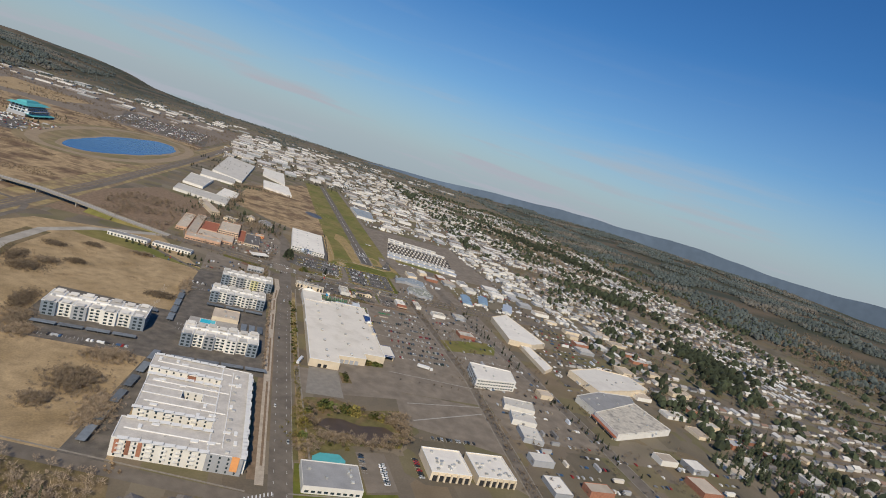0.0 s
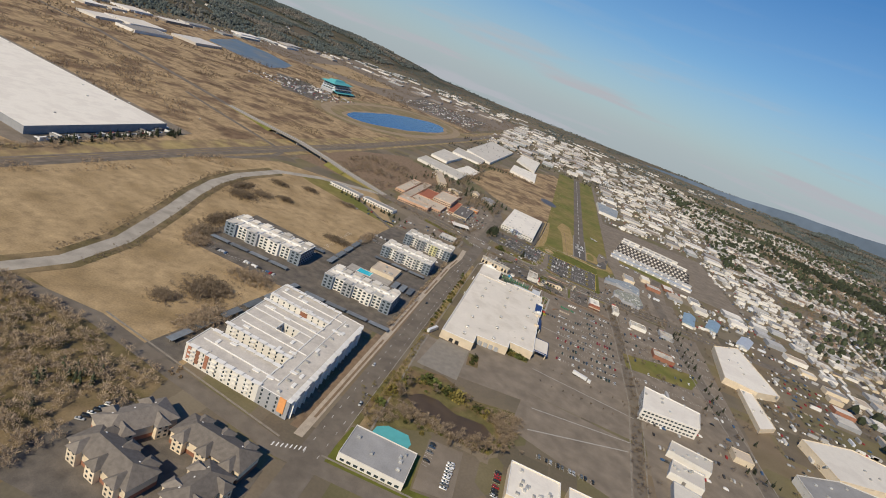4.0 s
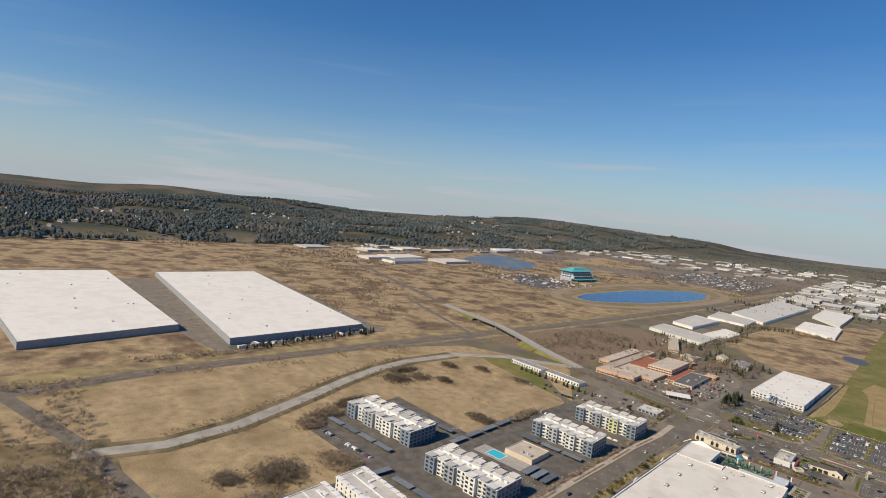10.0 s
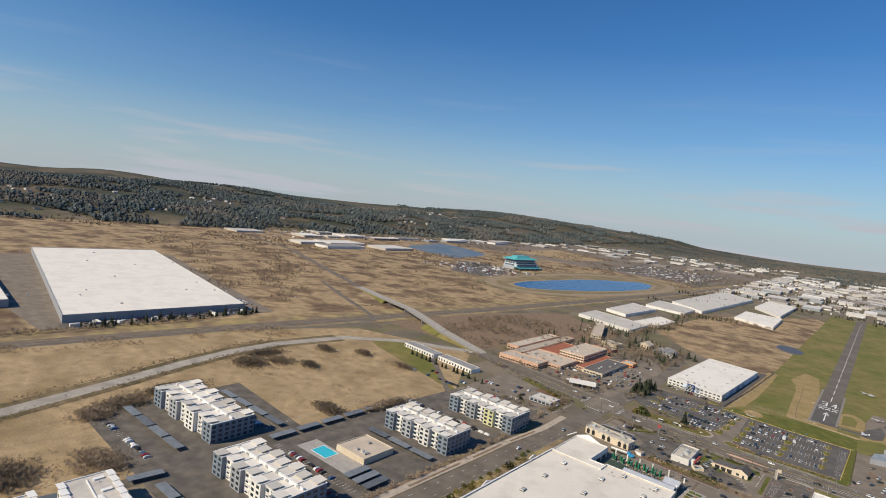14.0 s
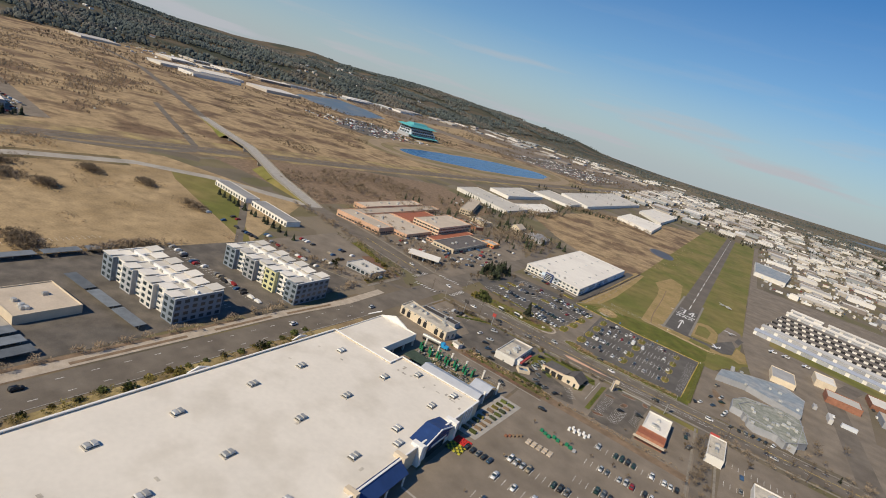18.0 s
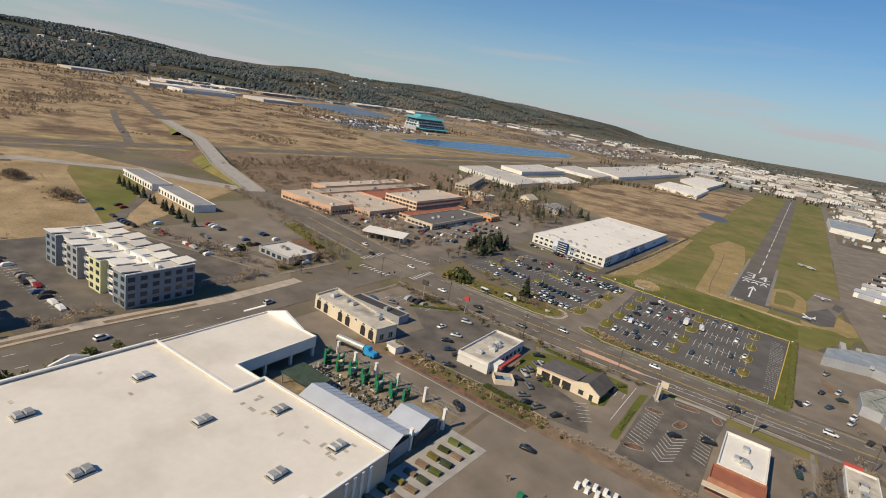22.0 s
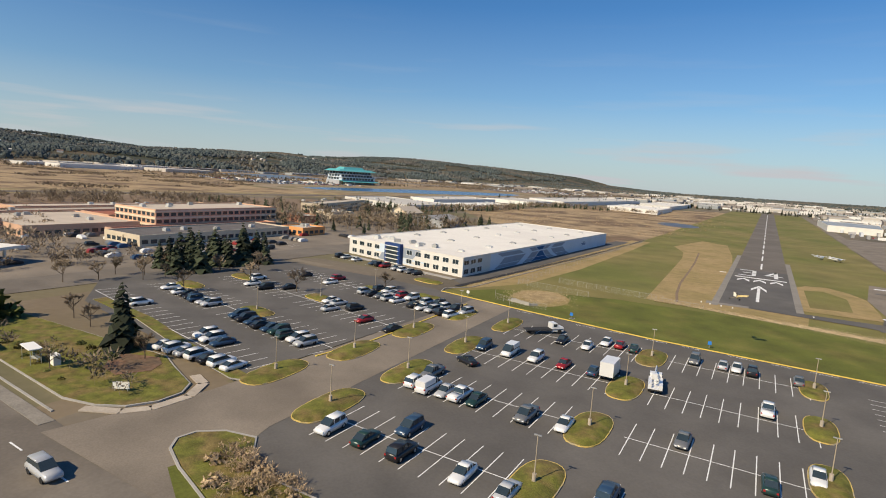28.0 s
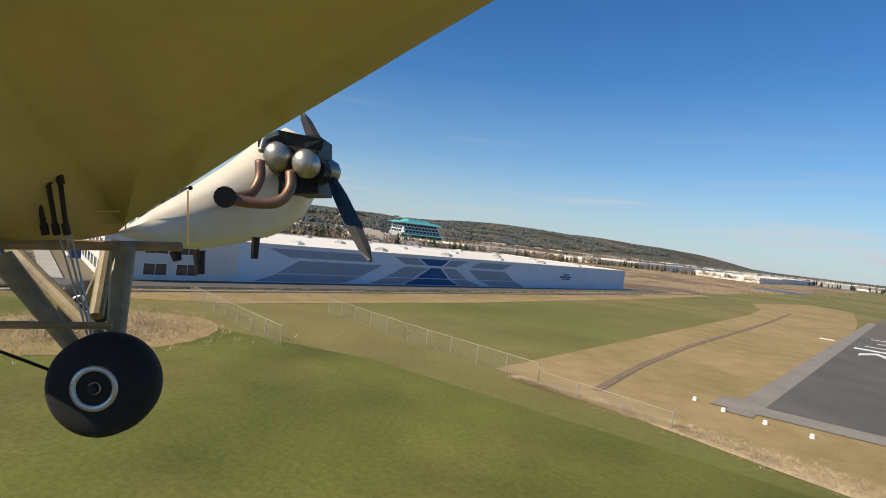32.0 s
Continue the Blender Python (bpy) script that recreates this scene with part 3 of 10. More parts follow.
patch("grass", [(-120, -176), (-60, -177), (-60, -181), (-118, -181)], M["island_grass"], 0.09, "mossy planting strip along the road", "grass")
patch("grass", [(-10, -177), (40, -177), (40, -183), (-10, -181)], M["infield"], 0.09, "dull grass strip along the road", "grass")
patch("grass", [(-178, -172), (-210, -160), (-240, -145), (-240, -176), (-186, -182)], M["island_grass"], 0.07, "mossy verge at the street crossing", "grass")
patch("grass", [(-172, -130), (-166, -40), (-158, 20), (-157, -40), (-158, -128)], M["island_grass"], 0.07, "mossy verge beside the street", "grass")
patch("grass", [(46, -327), (95, -311), (131, -302), (133, -318), (120, -346), (47, -362)], M["infield"], 0.125, "rough grass plot beside the car park", "grass")
patch("grass", [(-158, -671), (-155, -633), (-110, -631), (-108, -660), (-85, -657), (-85, -663), (-120, -670)], M["grass"], 0.08, "green lawn round the low office", "grass")
patch("car_park", [(-109, -611), (-86, -609), (-84, -654), (-107, -658)], M["asphalt"], 0.09, "pale asphalt car park beside the low office", "car park")
patch("soil", [(-186, -655), (-176, -655), (-170, -500), (-168, -320), (-174, -320), (-182, -500)], M["soil"], 0.07, "brown planting bed before the apartments", "soil")

patch("field", [(-640, -1300), (-535, -1300), (-535, -540), (-500, -250), (-455, 120), (-385, 800), (-310, 1700), (-370, 1700), (-450, 800), (-520, 120), (-565, -230), (-600, -540)], M["verge_mix"], 0.03, "brown earth along the railway", "field")
patch("field", [(-1900, -500), (-1110, -480), (-1100, -120), (-1300, -60), (-1500, 0), (-1700, 150), (-1900, 100)], M["marsh"], 0.03, "brown scrub field beyond the warehouses", "field")
patch("field", [(-480, -110), (-330, -104), (-320, 40), (-262, 60), (-275, 190), (-400, 240), (-460, 100)], M["soil"], 0.03, "brown earth under the leafless wood", "field")
patch("field", [(-470, -480), (-455, -390), (-462, -330), (-470, -245), (-500, -250), (-535, -400), (-560, -600), (-425, -620), (-420, -540)], M["dry"], 0.032, "strip of dry grass beside the curved road", "field")
patch("grass", [(-400, -205), (-262, -246), (-262, -240), (-330, -195), (-395, -150), (-430, -190)], M["infield"], 0.04, "rough grass beside the long sheds", "grass")

patch("court", [(-143, -629), (-142, -622), (-136, -617), (-122, -617), (-118, -624), (-119, -630)], M["teal"], 0.1, "small green sports court behind the office", "court")
patch("yard", [(-112, -522), (-50, -505), (-50, -430), (-112, -430)], M["asphalt"], 0.046, "grey asphalt yard south of the store", "yard")
patch("yard", [(-142, -530), (-108, -530), (-108, -476), (-136, -476)], M["shoulder"], 0.1, "pale concrete loading yard of the store", "yard")
patch("grass", [(-107, -478), (-98, -478), (-96, -498), (-106, -500)], M["scrub"], 0.12, "olive planting bed beside the loading yard", "grass")
patch("grass", [(-76.6, -442), (-56, -442), (-56, -450), (-76.6, -450)], M["scrub"], 0.12, "planting bed at the foot of the store wall", "grass")

# roads
def road(line, width, material="road", z=0.10, label="grey asphalt road with worn surface"):
    return structure("road", Mesh().strip(line, width, z), M[material], label, "road")


def kerb(line, width=0.3, h=0.16, z=0.0, material="concrete", name="kerb", label="pale concrete kerb"):
    """A raised edge along a line."""
    pts = [Vector((*p, 0)) for p in line]
    mb = Mesh()
    for a, b in zip(pts, pts[1:]):
        d = (b - a).normalized() * 0.01
        s = Vector((-d.y, d.x, 0)).normalized() * width / 2
        mb.prism([((a - d) - s).xy, ((b + d) - s).xy, ((b + d) + s).xy, ((a - d) + s).xy], z, z + h)
    return structure(name, mb, M[material], label, "kerb")


def dashes(mb, a, b, width, dash, gap, z):
    a, b = Vector((*a, 0)), Vector((*b, 0))
    n = (b - a).length
    d = (b - a) / n
    t = 0.0
    while t < n:
        e = min(t + dash, n)
        mb.strip([(a + d * t).xy, (a + d * e).xy], width, z)
        t += dash + gap


road([(-163, -1250), (-165, -680), (-160.5, -420), (-158, -340), (-154.5, -250), (-153.5, -200), (-153, -150), (-150, 30), (-166, 110), (-174, 160)], 16, label="wide asphalt street beside the apartments")
road([(-1600, 330), (-1185, 238), (-700, 40), (-560, -18)], 13, label="grey highway leading to the bridge")
road([(-330, -114), (-250, -128), (-158, -150), (-100, -160), (0, -162), (100, -160), (260, -150), (500, -120)], 22, z=0.104, label="wide asphalt main road before the airfield")
road([(-700, -700), (-420, -650), (-330, -645), (-180, -676), (-60, -672), (60, -660), (260, -640)], 12, z=0.11, label="grey cross street")
road([(-412, -655), (-394, -605), (-397, -548), (-420, -465), (-439, -405), (-452, -350), (-456, -295), (-446, -222)], 27, "thicket_floor", z=0.1195, label="brown scrubby verge of the curved road")
road([(-412, -660), (-394, -605), (-397, -548), (-420, -465), (-439, -405), (-452, -350), (-456, -295), (-444, -215), (-405, -165), (-330, -118)], 13, "gravel", z=0.12, label="pale curved gravel road")
road([(-767, 8), (-648, -46), (-560, -83), (-522, -100), (-496, -120), (-490, -150), (-500, -230), (-535, -330)], 8, z=0.115, label="narrow grey ramp road beside the highway")
road([(-340, -180), (-262, -250), (-205, -205), (-160, -190)], 6, z=0.09, label="narrow asphalt service road")
road([(168, -760), (161, -560), (156, -496), (150, -421), (139, -343), (130, -250), (125, -160), (120, 0), (150, 80)], 14, z=0.108, label="grey street between the shops")
road([(30, -680), (38, -560), (48, -440), (45, -300), (40, -165)], 9, z=0.106, label="grey street beside the car park")
road([(-560, -1300), (-552, -540), (-520, -250), (-470, 120), (-400, 800), (-330, 1700), (-250, 3000)], 12, z=0.09, label="road along the railway")
road([(420, -900), (430, -200), (470, 500), (520, 1500)], 12, z=0.09, label="grey main street among the houses")

marks = Mesh()
for off in (-0.35, 0.35):
    for line in ([(-100, -160), (0, -162), (100, -160), (260, -150)], [(-250, -128), (-180, -145)]):
        marks.strip([(x, y + off) for x, y in line], 0.16, 0.13)
structure("road_marking", marks, M["yellow"], "double yellow centre line", "road marking")
marks = Mesh()
for dx in (-4.2, 4.2):
    dashes(marks, (-165 + dx, -670), (-160.5 + dx, -424), 0.18, 3, 9, 0.13)
    dashes(marks, (-160.5 + dx, -420), (-154.5 + dx, -250), 0.18, 3, 9, 0.13)
for dy in (-5.6, 5.6):
    dashes(marks, (-140, -154 + dy), (-100, -160 + dy), 0.2, 3, 7, 0.13)
    dashes(marks, (-100, -160 + dy), (0, -162 + dy), 0.2, 3, 7, 0.13)
    dashes(marks, (0, -162 + dy), (200, -155 + dy), 0.2, 3, 7, 0.13)
for i in range(8):
    marks.strip([(-166 + i * 2.4, -171), (-166 + i * 2.4, -167.5)], 0.6, 0.2)
    marks.strip([(-166 + i * 2.4, -136), (-166 + i * 2.4, -132.5)], 0.6, 0.2)
    marks.strip([(-175.5, -160 + i * 2.4), (-172, -160 + i * 2.4)], 0.6, 0.2)
    marks.strip([(-141, -162 + i * 2.4), (-137.5, -162 + i * 2.4)], 0.6, 0.2)
    marks.strip([(-186 + i * 2.3, -676 + i * 1.0), (-186 + i * 2.3, -672.5 + i * 1.0)], 0.7, 0.2)
structure("road_marking", marks, M["paint"], "white lane dashes and crosswalk bars", "road marking")
patch("junction", rect(-171, -166, -142, -137), M["asphalt"], 0.118, "worn asphalt street crossing", "road")
kerb([(-178, -660), (-172.6, -420), (-170, -340), (-169.2, -300), (-164.6, -250), (-166, -212)], 5.6, 0.14, material="pale_paving", name="pavement", label="broad pale concrete pavement beside the apartments")
for (ax, ay), (bx, by) in (((-177, -640), (-174.4, -520)), ((-174, -500), (-172.4, -424)), ((-171.4, -400), (-170, -352)), ((-169.6, -338), (-168.8, -304)), ((-168, -294), (-165.6, -262))):
    kerb([(ax, ay), (bx, by)], 1.7, 0.2, material="soil", name="planting_bed", label="narrow brown planting bed in the pavement")
kerb([(-156.4, -640), (-152.2, -420), (-149.8, -340), (-146.4, -250)], 0.3)
kerb([(-120, -146), (-75, -148.5)], 0.3)
kerb([(-45, -150.5), (22, -151)], 0.3)
kerb([(-125, -171), (-60, -173.5), (40, -174)], 0.3)

# railway
for dx in (0, 6, 12):
    line = [(-575 + dx, -1300), (-566 + dx, -540), (-536 + dx, -250), (-487 + dx, 120), (-418 + dx, 800), (-350 + dx, 1700), (-270 + dx, 3000)]
    structure("railway", Mesh().strip(line, 4.6, 0.16 + dx * 0.001), M["ballast"], "brown ballast track bed", "railway")
    rl = Mesh()
    for s in (-0.72, 0.72):
        rl.strip([(x + s, y) for x, y in line], 0.16, 0.3)
    structure("rails", rl, M["steel"], "rusty steel rails", "rails")

# car parks
patch("car_park", [(-77.6, -48.2), (25, -56.8), (22, -143), (-47, -146), (-52, -136)], M["asphalt_dark"], 0.10, "dark asphalt car park with white bays", "car park")
patch("car_park", [(-150, -47), (-100, -45), (-80, -47), (-66, -56), (-66.5, -128), (-78, -126), (-128, -118), (-148, -104)], M["asphalt_dark"], 0.11, "dark asphalt car park of the white building", "car park")
patch("driveway", [(-66, -50.4), (-54, -52.4), (-51, -135), (-46, -152), (-70, -152), (-66, -132)], M["asphalt"], 0.125, "paler asphalt driveway between the car parks", "driveway")
patch("car_park", [(-52, -500), (45, -500), (45, -178), (-50, -178)], M["asphalt"], 0.06, "old grey asphalt car park of the shops", "car park")
patch("car_park", [(-60, -560), (30, -590), (48, -505), (-54, -500)], M["asphalt"], 0.07, "empty grey asphalt car park", "car park")
patch("car_park", [(-136, -275), (-52, -275), (-52, -176), (-136, -176)], M["asphalt"], 0.065, "grey asphalt yard beside the store", "car park")
patch("driveway", [(-262, -498), (-270, -500), (-293, -656), (-266, -656)], M["asphalt_mid"], 0.058, "dark asphalt lane with carports behind the apartments", "driveway")
patch("car_park", [(-375, -505), (-178, -515), (-178, -215), (-262, -240), (-272, -400), (-372, -390)], M["asphalt_mid"], 0.06, "dark asphalt car park among the apartments", "car park")
patch("car_park", [(-150, -480), (-52, -480), (-52, -515), (-150, -530)], M["asphalt"], 0.065, "grey asphalt delivery yard", "car park")
patch("car_park", [(-102, -222), (-100, -206), (-116, -192), (-100, -178), (-64, -177.6), (-60, -184), (-62, -206), (-46, -206), (-30, -212), (-24, -226), (-36, -228), (-52, -225.6), (-88, -225.6)], M["asphalt_mid"], 0.1, "dark worn asphalt of the restaurant lot", "car park")
patch("car_park", [(-15, -229), (-15.4, -195), (-15, -183), (-8, -178.4), (9.5, -178.4), (8, -196), (8, -230)], M["asphalt_mid"], 0.1, "dark asphalt lot with slanted bays", "car park")
patch("ramp", [(60, -20), (66, -60), (140, -60), (150, 60), (62, 70)], M["asphalt"], 0.08, "wide grey aircraft apron", "apron")
patch("taxiway", [(52, 64), (53, 130), (54, 400), (55, 1040), (63, 1040), (63, 400), (63, 60), (66, -4), (60, -20), (57, 10)], M["asphalt"], 0.085, "worn grey taxiway beside the runway", "taxiway")
patch("ramp", [(32, 50), (38, 95), (46, 92), (50, 87), (54, 66), (50, 36), (47, 27), (44, 47), (33, 22)], M["asphalt"], 0.084, "small brownish parking area for aircraft", "apron")
patch("ramp", [(33, 22), (44, 47), (48, 30), (46, 2), (39, -6), (28, -4)], M["asphalt_dark"], 0.107, "patch of dark fresh asphalt for aircraft", "apron")
patch("ramp", [(49, 68), (54, 63), (50, 43), (46, 50)], M["asphalt_dark"], 0.109, "small patch of dark asphalt", "apron")
patch("soil", [(12, 10), (12, 60), (15, 67), (22, 70), (28, 62), (32, 50), (32, 24), (31, 12), (22, 11)], M["plot"], 0.082, "straw-coloured plot beside the runway", "soil")
patch("grass", [(14, 18), (14, 54), (20, 58), (26, 46), (25, 20)], M["infield"], 0.086, "rough green grass inside the straw plot", "grass")
patch("soil", [(29, -4), (39, -7), (46, 1), (49, 30), (56, 20), (58, -6), (52, -14), (44, -10), (30, -18)], M["plot"], 0.081, "dry verge round the parking area", "soil")
patch("grass", [(29, -60), (28, -18), (36, -13), (46, -9), (55, -16), (52, -34), (44, -40), (36, -60)], M["infield"], 0.083, "rough grass beside the apron", "grass")
patch("yard", [(28, -150), (150, -140), (150, -60), (26, -58)], M["asphalt"], 0.075, "grey asphalt trade yard", "yard")
patch("yard", [(50, -560), (160, -560), (160, -180), (50, -180)], M["asphalt"], 0.055, "grey asphalt among the shops", "yard")
patch("yard", [(-300, -110), (-160, -136), (-155, 20), (-200, 120), (-330, 60)], M["asphalt"], 0.055, "grey asphalt yard of the salmon building", "yard")
patch("yard", [(-1100, -480), (-590, -470), (-585, -215), (-1090, -120)], M["asphalt"], 0.05, "grey asphalt yard round the warehouse", "yard")
patch("side_lane", [(-84, -30), (-77, -36), (-70, 160), (-78, 160)], M["asphalt_dark"], 0.12, "dark asphalt lane beside the white building", "road")
patch("yard", [(62, 60), (300, 60), (300, 420), (62, 420)], M["asphalt"], 0.07, "grey asphalt between the hangar rows", "yard")

patch("grass", [(78, 118), (170, 90), (172, 62), (76, 90)], M["infield"], 0.11, "rough grass before the hangars", "grass")
patch("soil", oval(42.5, -112, 2.6, 13, 0.3, 20, 1.0), M["soil"], 0.11, "bare brown earth in the trade yard", "soil")

patch("yard", [(-262, -236), (-176, -214), (-175, -176), (-214, -164), (-262, -150)], M["asphalt"], 0.06, "grey asphalt lot round the small dark shop", "yard")
patch("soil", [(-214, -164), (-178, -174), (-177, -180), (-206, -180), (-216, -172)], M["bark_chips"], 0.075, "brown planting bed at the crossing", "soil")
patch("soil", [(-183, -182), (-178, -182), (-178, -212), (-182, -210)], M["scrub"], 0.075, "olive planting bed beside the shop", "soil")
patch("soil", [(-139, -192), (-136, -192), (-136, -176), (-139, -176)], M["scrub"], 0.09, "narrow planting bed beside the crossing", "soil")

# runway
patch("runway", [(-10, 2.8), (10, 4.6), (10, 98), (-10, 98)], M["asphalt_dark"], 0.10, "dark fresh asphalt runway end", "runway")
patch("runway", rect(-10, 98, 10, 1040), M["runway"], 0.10, "long grey asphalt runway", "runway")
patch("shoulder", rect(-12, -2, -10, 160), M["shoulder"], 0.09, "pale runway shoulder", "runway")
patch("shoulder", rect(10, 3, 12, 140), M["shoulder"], 0.09, "pale runway shoulder", "runway")
patch("shoulder", [(-13.4, -0.8), (12, 2.0), (12, 6.0), (-13.4, 3.6)], M["shoulder"], 0.088, "pale runway end strip", "runway")
patch("taxiway", [(-2, 0.5), (-2, 4), (30, 6), (31, -3), (25, -1.5)], M["asphalt_dark"], 0.105, "dark asphalt taxiway link", "taxiway")
mk = Mesh()
mk.box(-9, 69.6, 0.10, 9.2, 71.4, 0.185)
for cx in (-5.6, 0, 5.6):
    for s in (-1, 1):
        mk.add([(cx, 67, 0.185), (cx, 64, 0.185), (cx + s * 2.1, 58.5, 0.185), (cx + s * 2.1, 62.5, 0.185)], [(0, 1, 2, 3) if s < 0 else (3, 2, 1, 0)])
for s in (-1, 1):
    mk.add([(0, 50, 0.185), (0, 46, 0.185), (s * 2.4, 36, 0.185), (s * 2.4, 41, 0.185)], [(0, 1, 2, 3) if s < 0 else (3, 2, 1, 0)])
mk.box(-0.45, 14, 0.10, 0.45, 44, 0.182)
y = 104.0
while y < 1000:
    mk.box(-0.35, y, 0.10, 0.35, y + 24, 0.182)
    y += 40
structure("runway_marking", mk, M["paint"], "white runway bar, arrows and centre dashes", "runway marking")
def digit(points, width):
    mb = Mesh()
    for a, b in zip(points, points[1:]):
        d = (Vector(b) - Vector(a)).normalized()
        s = Vector((-d.y, d.x)) * width / 2
        e = d * width / 2
        a2, b2 = Vector(a) - e, Vector(b) + e
        mb.flat([(a2 - s)[:], (b2 - s)[:], (b2 + s)[:], (a2 + s)[:]], 0.19)
    return mb
structure("runway_number", digit([(-7.2, 95), (-2.4, 95), (-2.4, 77), (-7.2, 77)], 1.5).add(digit([(-5.8, 86), (-2.6, 86)], 1.5).v, [(0, 1, 2, 3)]), M["paint"], "white painted runway digit three", "runway marking")
structure("runway_number", digit([(5.6, 77), (5.6, 95), (2.2, 83), (7.4, 83)], 1.5), M["paint"], "white painted runway digit four", "runway marking")
patch("car_park", [(-603, -236), (-588, -238), (-590, -452), (-612, -450)], M["asphalt_mid"], 0.09, "dark asphalt truck yard beside the warehouse", "car park")

# ---- buildings ----
def ring_wall(poly, z0, z1, t=0.35):
    """Walls of a closed outline with their thickness, open above."""
    n = len(poly)
    cx, cy = sum(p[0] for p in poly) / n, sum(p[1] for p in poly) / n
    inner = []
    for i in range(n):
        a, b, c = Vector(poly[i - 1]), Vector(poly[i]), Vector(poly[(i + 1) % n])
        d1, d2 = (b - a).normalized(), (c - b).normalized()
        n1, n2 = Vector((-d1.y, d1.x)), Vector((-d2.y, d2.x))
        k = (n1 + n2) / max(0.3, 1 + n1.dot(n2))
        inner.append(b + k * t)
    mb = Mesh()
    p = [(*q, z) for z in (z0, z1) for q in poly] + [(q.x, q.y, z) for z in (z0, z1) for q in inner]
    f = []
    for i in range(n):
        j = (i + 1) % n
        f += [(i, j, n + j, n + i), (2 * n + j, 2 * n + i, 3 * n + i, 3 * n + j), (n + i, n + j, 3 * n + j, 3 * n + i)]
    return mb.add(p, f), [(q.x, q.y) for q in inner]


PANES = {}
def window_data(w, h, depth=0.12, glass="glass"):
    key = (w, h, glass)
    if key not in PANES:
        mb = Mesh().box(-w / 2, -depth, 0, w / 2, 0.02, h)
        fr = Mesh()
        for x0, x1, z0, z1 in ((-w / 2 - 0.08, -w / 2, -0.08, h + 0.08), (w / 2, w / 2 + 0.08, -0.08, h + 0.08), (-w / 2, w / 2, -0.08, 0), (-w / 2, w / 2, h, h + 0.08), (-0.03, 0.03, 0, h)):
            fr.box(x0, -depth, z0, x1, 0.06, z1)
        PANES[key] = (mb.data("window", M[glass]), fr.data("window_frame", M["trim"]))
    return PANES[key]


def wall_pose(a, b, s, z):
    """A pose on the wall from a to b (outline runs anticlockwise), s metres along it: local y points outward."""
    a, b = Vector(a), Vector(b)
    d = (b - a).normalized()
    p = a + d * s
    m = Matrix(((-d.x, d.y, 0, p.x), (-d.y, -d.x, 0, p.y), (0, 0, 1, z), (0, 0, 0, 1)))
    return m


def add_windows(parent, a, b, z, w, h, pitch, margin=2.0, frames=False, skip=(), glass="glass"):
    n = int(((Vector(b) - Vector(a)).length - 2 * margin) / pitch) + 1
    length = (Vector(b) - Vector(a)).length
    start = (length - (n - 1) * pitch) / 2
    pane, fr = window_data(w, h, glass=glass)
    for i in range(n):
        if i in skip:
            continue
        o = part("window", pane, None, parent, m=wall_pose(a, b, start + i * pitch, z))
        if frames:
            part("window_frame", fr, None, o)


UNIT = Mesh().box(-1.2, -0.9, 0, 1.2, 0.9, 1.1).box(-0.9, -0.6, 1.1, 0.9, 0.6, 1.3).data("roof_unit", M["unit"])
SKYLIGHT = Mesh().box(-1.3, -0.8, 0, 1.3, 0.8, 0.35).add([(-1.3, -0.8, 0.35), (1.3, -0.8, 0.35), (1.3, 0.8, 0.35), (-1.3, 0.8, 0.35), (-0.5, 0, 0.8), (0.5, 0, 0.8)], [(0, 1, 5, 4), (1, 2, 5), (2, 3, 4, 5), (3, 0, 4)]).data("roof_unit", M["unit"])


def flat_building(poly, h, wall, roof, label, name="building", category="building", parapet=0.6, units=0, group="", trim=None, unit=None, seed=0):
    """A flat-roofed building: walls with a parapet, a roof slab set in, and rooftop units."""
    b = thing(name, label, category, group=group)
    w, inner = ring_wall(poly, 0, h)
    part("wall", w, M[wall], b)
    part("roof", Mesh().prism(inner, h - parapet - 0.3, h - parapet), M[roof], b)
    if trim:
        cap, _ = ring_wall(shrink(poly, -0.15), h - 0.35, h + 0.06, 0.5)
        part("coping", cap, M[trim], b)
    r = random.Random(seed + int(poly[0][0] * 7 + poly[0][1] * 13))
    x0, x1 = min(p[0] for p in inner) + 4, max(p[0] for p in inner) - 4
    y0, y1 = min(p[1] for p in inner) + 4, max(p[1] for p in inner) - 4
    for _ in range(units):
        part("roof_unit", unit or UNIT, None, b, m=pose(r.uniform(x0, x1), r.uniform(y0, y1), h - parapet, rz=r.choice((0, 90))))
    return b


# the long white building beside the runway
SW, SE, NE, NW = (-141, -13), (-84, -24), (-77, 132), (-135, 143)
XH = 6.6
xb = flat_building([SW, SE, NE, NW], XH, "wall_white", "roof_white", "long white two-storey warehouse with a blue and grey cross mural", "warehouse", "warehouse", 0.25, 0)
for i in range(7):
    for j in range(3):
        u, v = (i + 0.6) / 7.4, (j + 0.5) / 3
        p = Vector(SE).lerp(Vector(NE), u).lerp(Vector(SW).lerp(Vector(NW), u), v)
        part("skylight", SKYLIGHT, None, xb, m=pose(p.x, p.y, XH - 0.25, rz=5))
for i in range(6):
    p = Vector(SW).lerp(Vector(SE), 0.15 + 0.1 * i) + Vector((0, 8 + 3 * (i % 2)))
    part("roof_unit", UNIT, None, xb, m=pose(p.x, p.y, XH - 0.25, rz=20 * i))
for z in (0.9, 4.0):
    add_windows(xb, SW, SE, z, 2.6, 1.5, 4.3, 2.0, True, skip=(4, 5, 6))
add_windows(xb, SE, (-83.4, -10.6), 0.9, 3.1, 1.6, 4.5, 0.6, True)
add_windows(xb, SE, (-83.4, -10.6), 4.0, 3.1, 1.4, 4.5, 0.6, True)
d_ = Vector((57, -11)).normalized()
def front(s, out=0.0):
    n_ = Vector((d_.y, -d_.x))
    return Vector(SW) + d_ * s + n_ * out
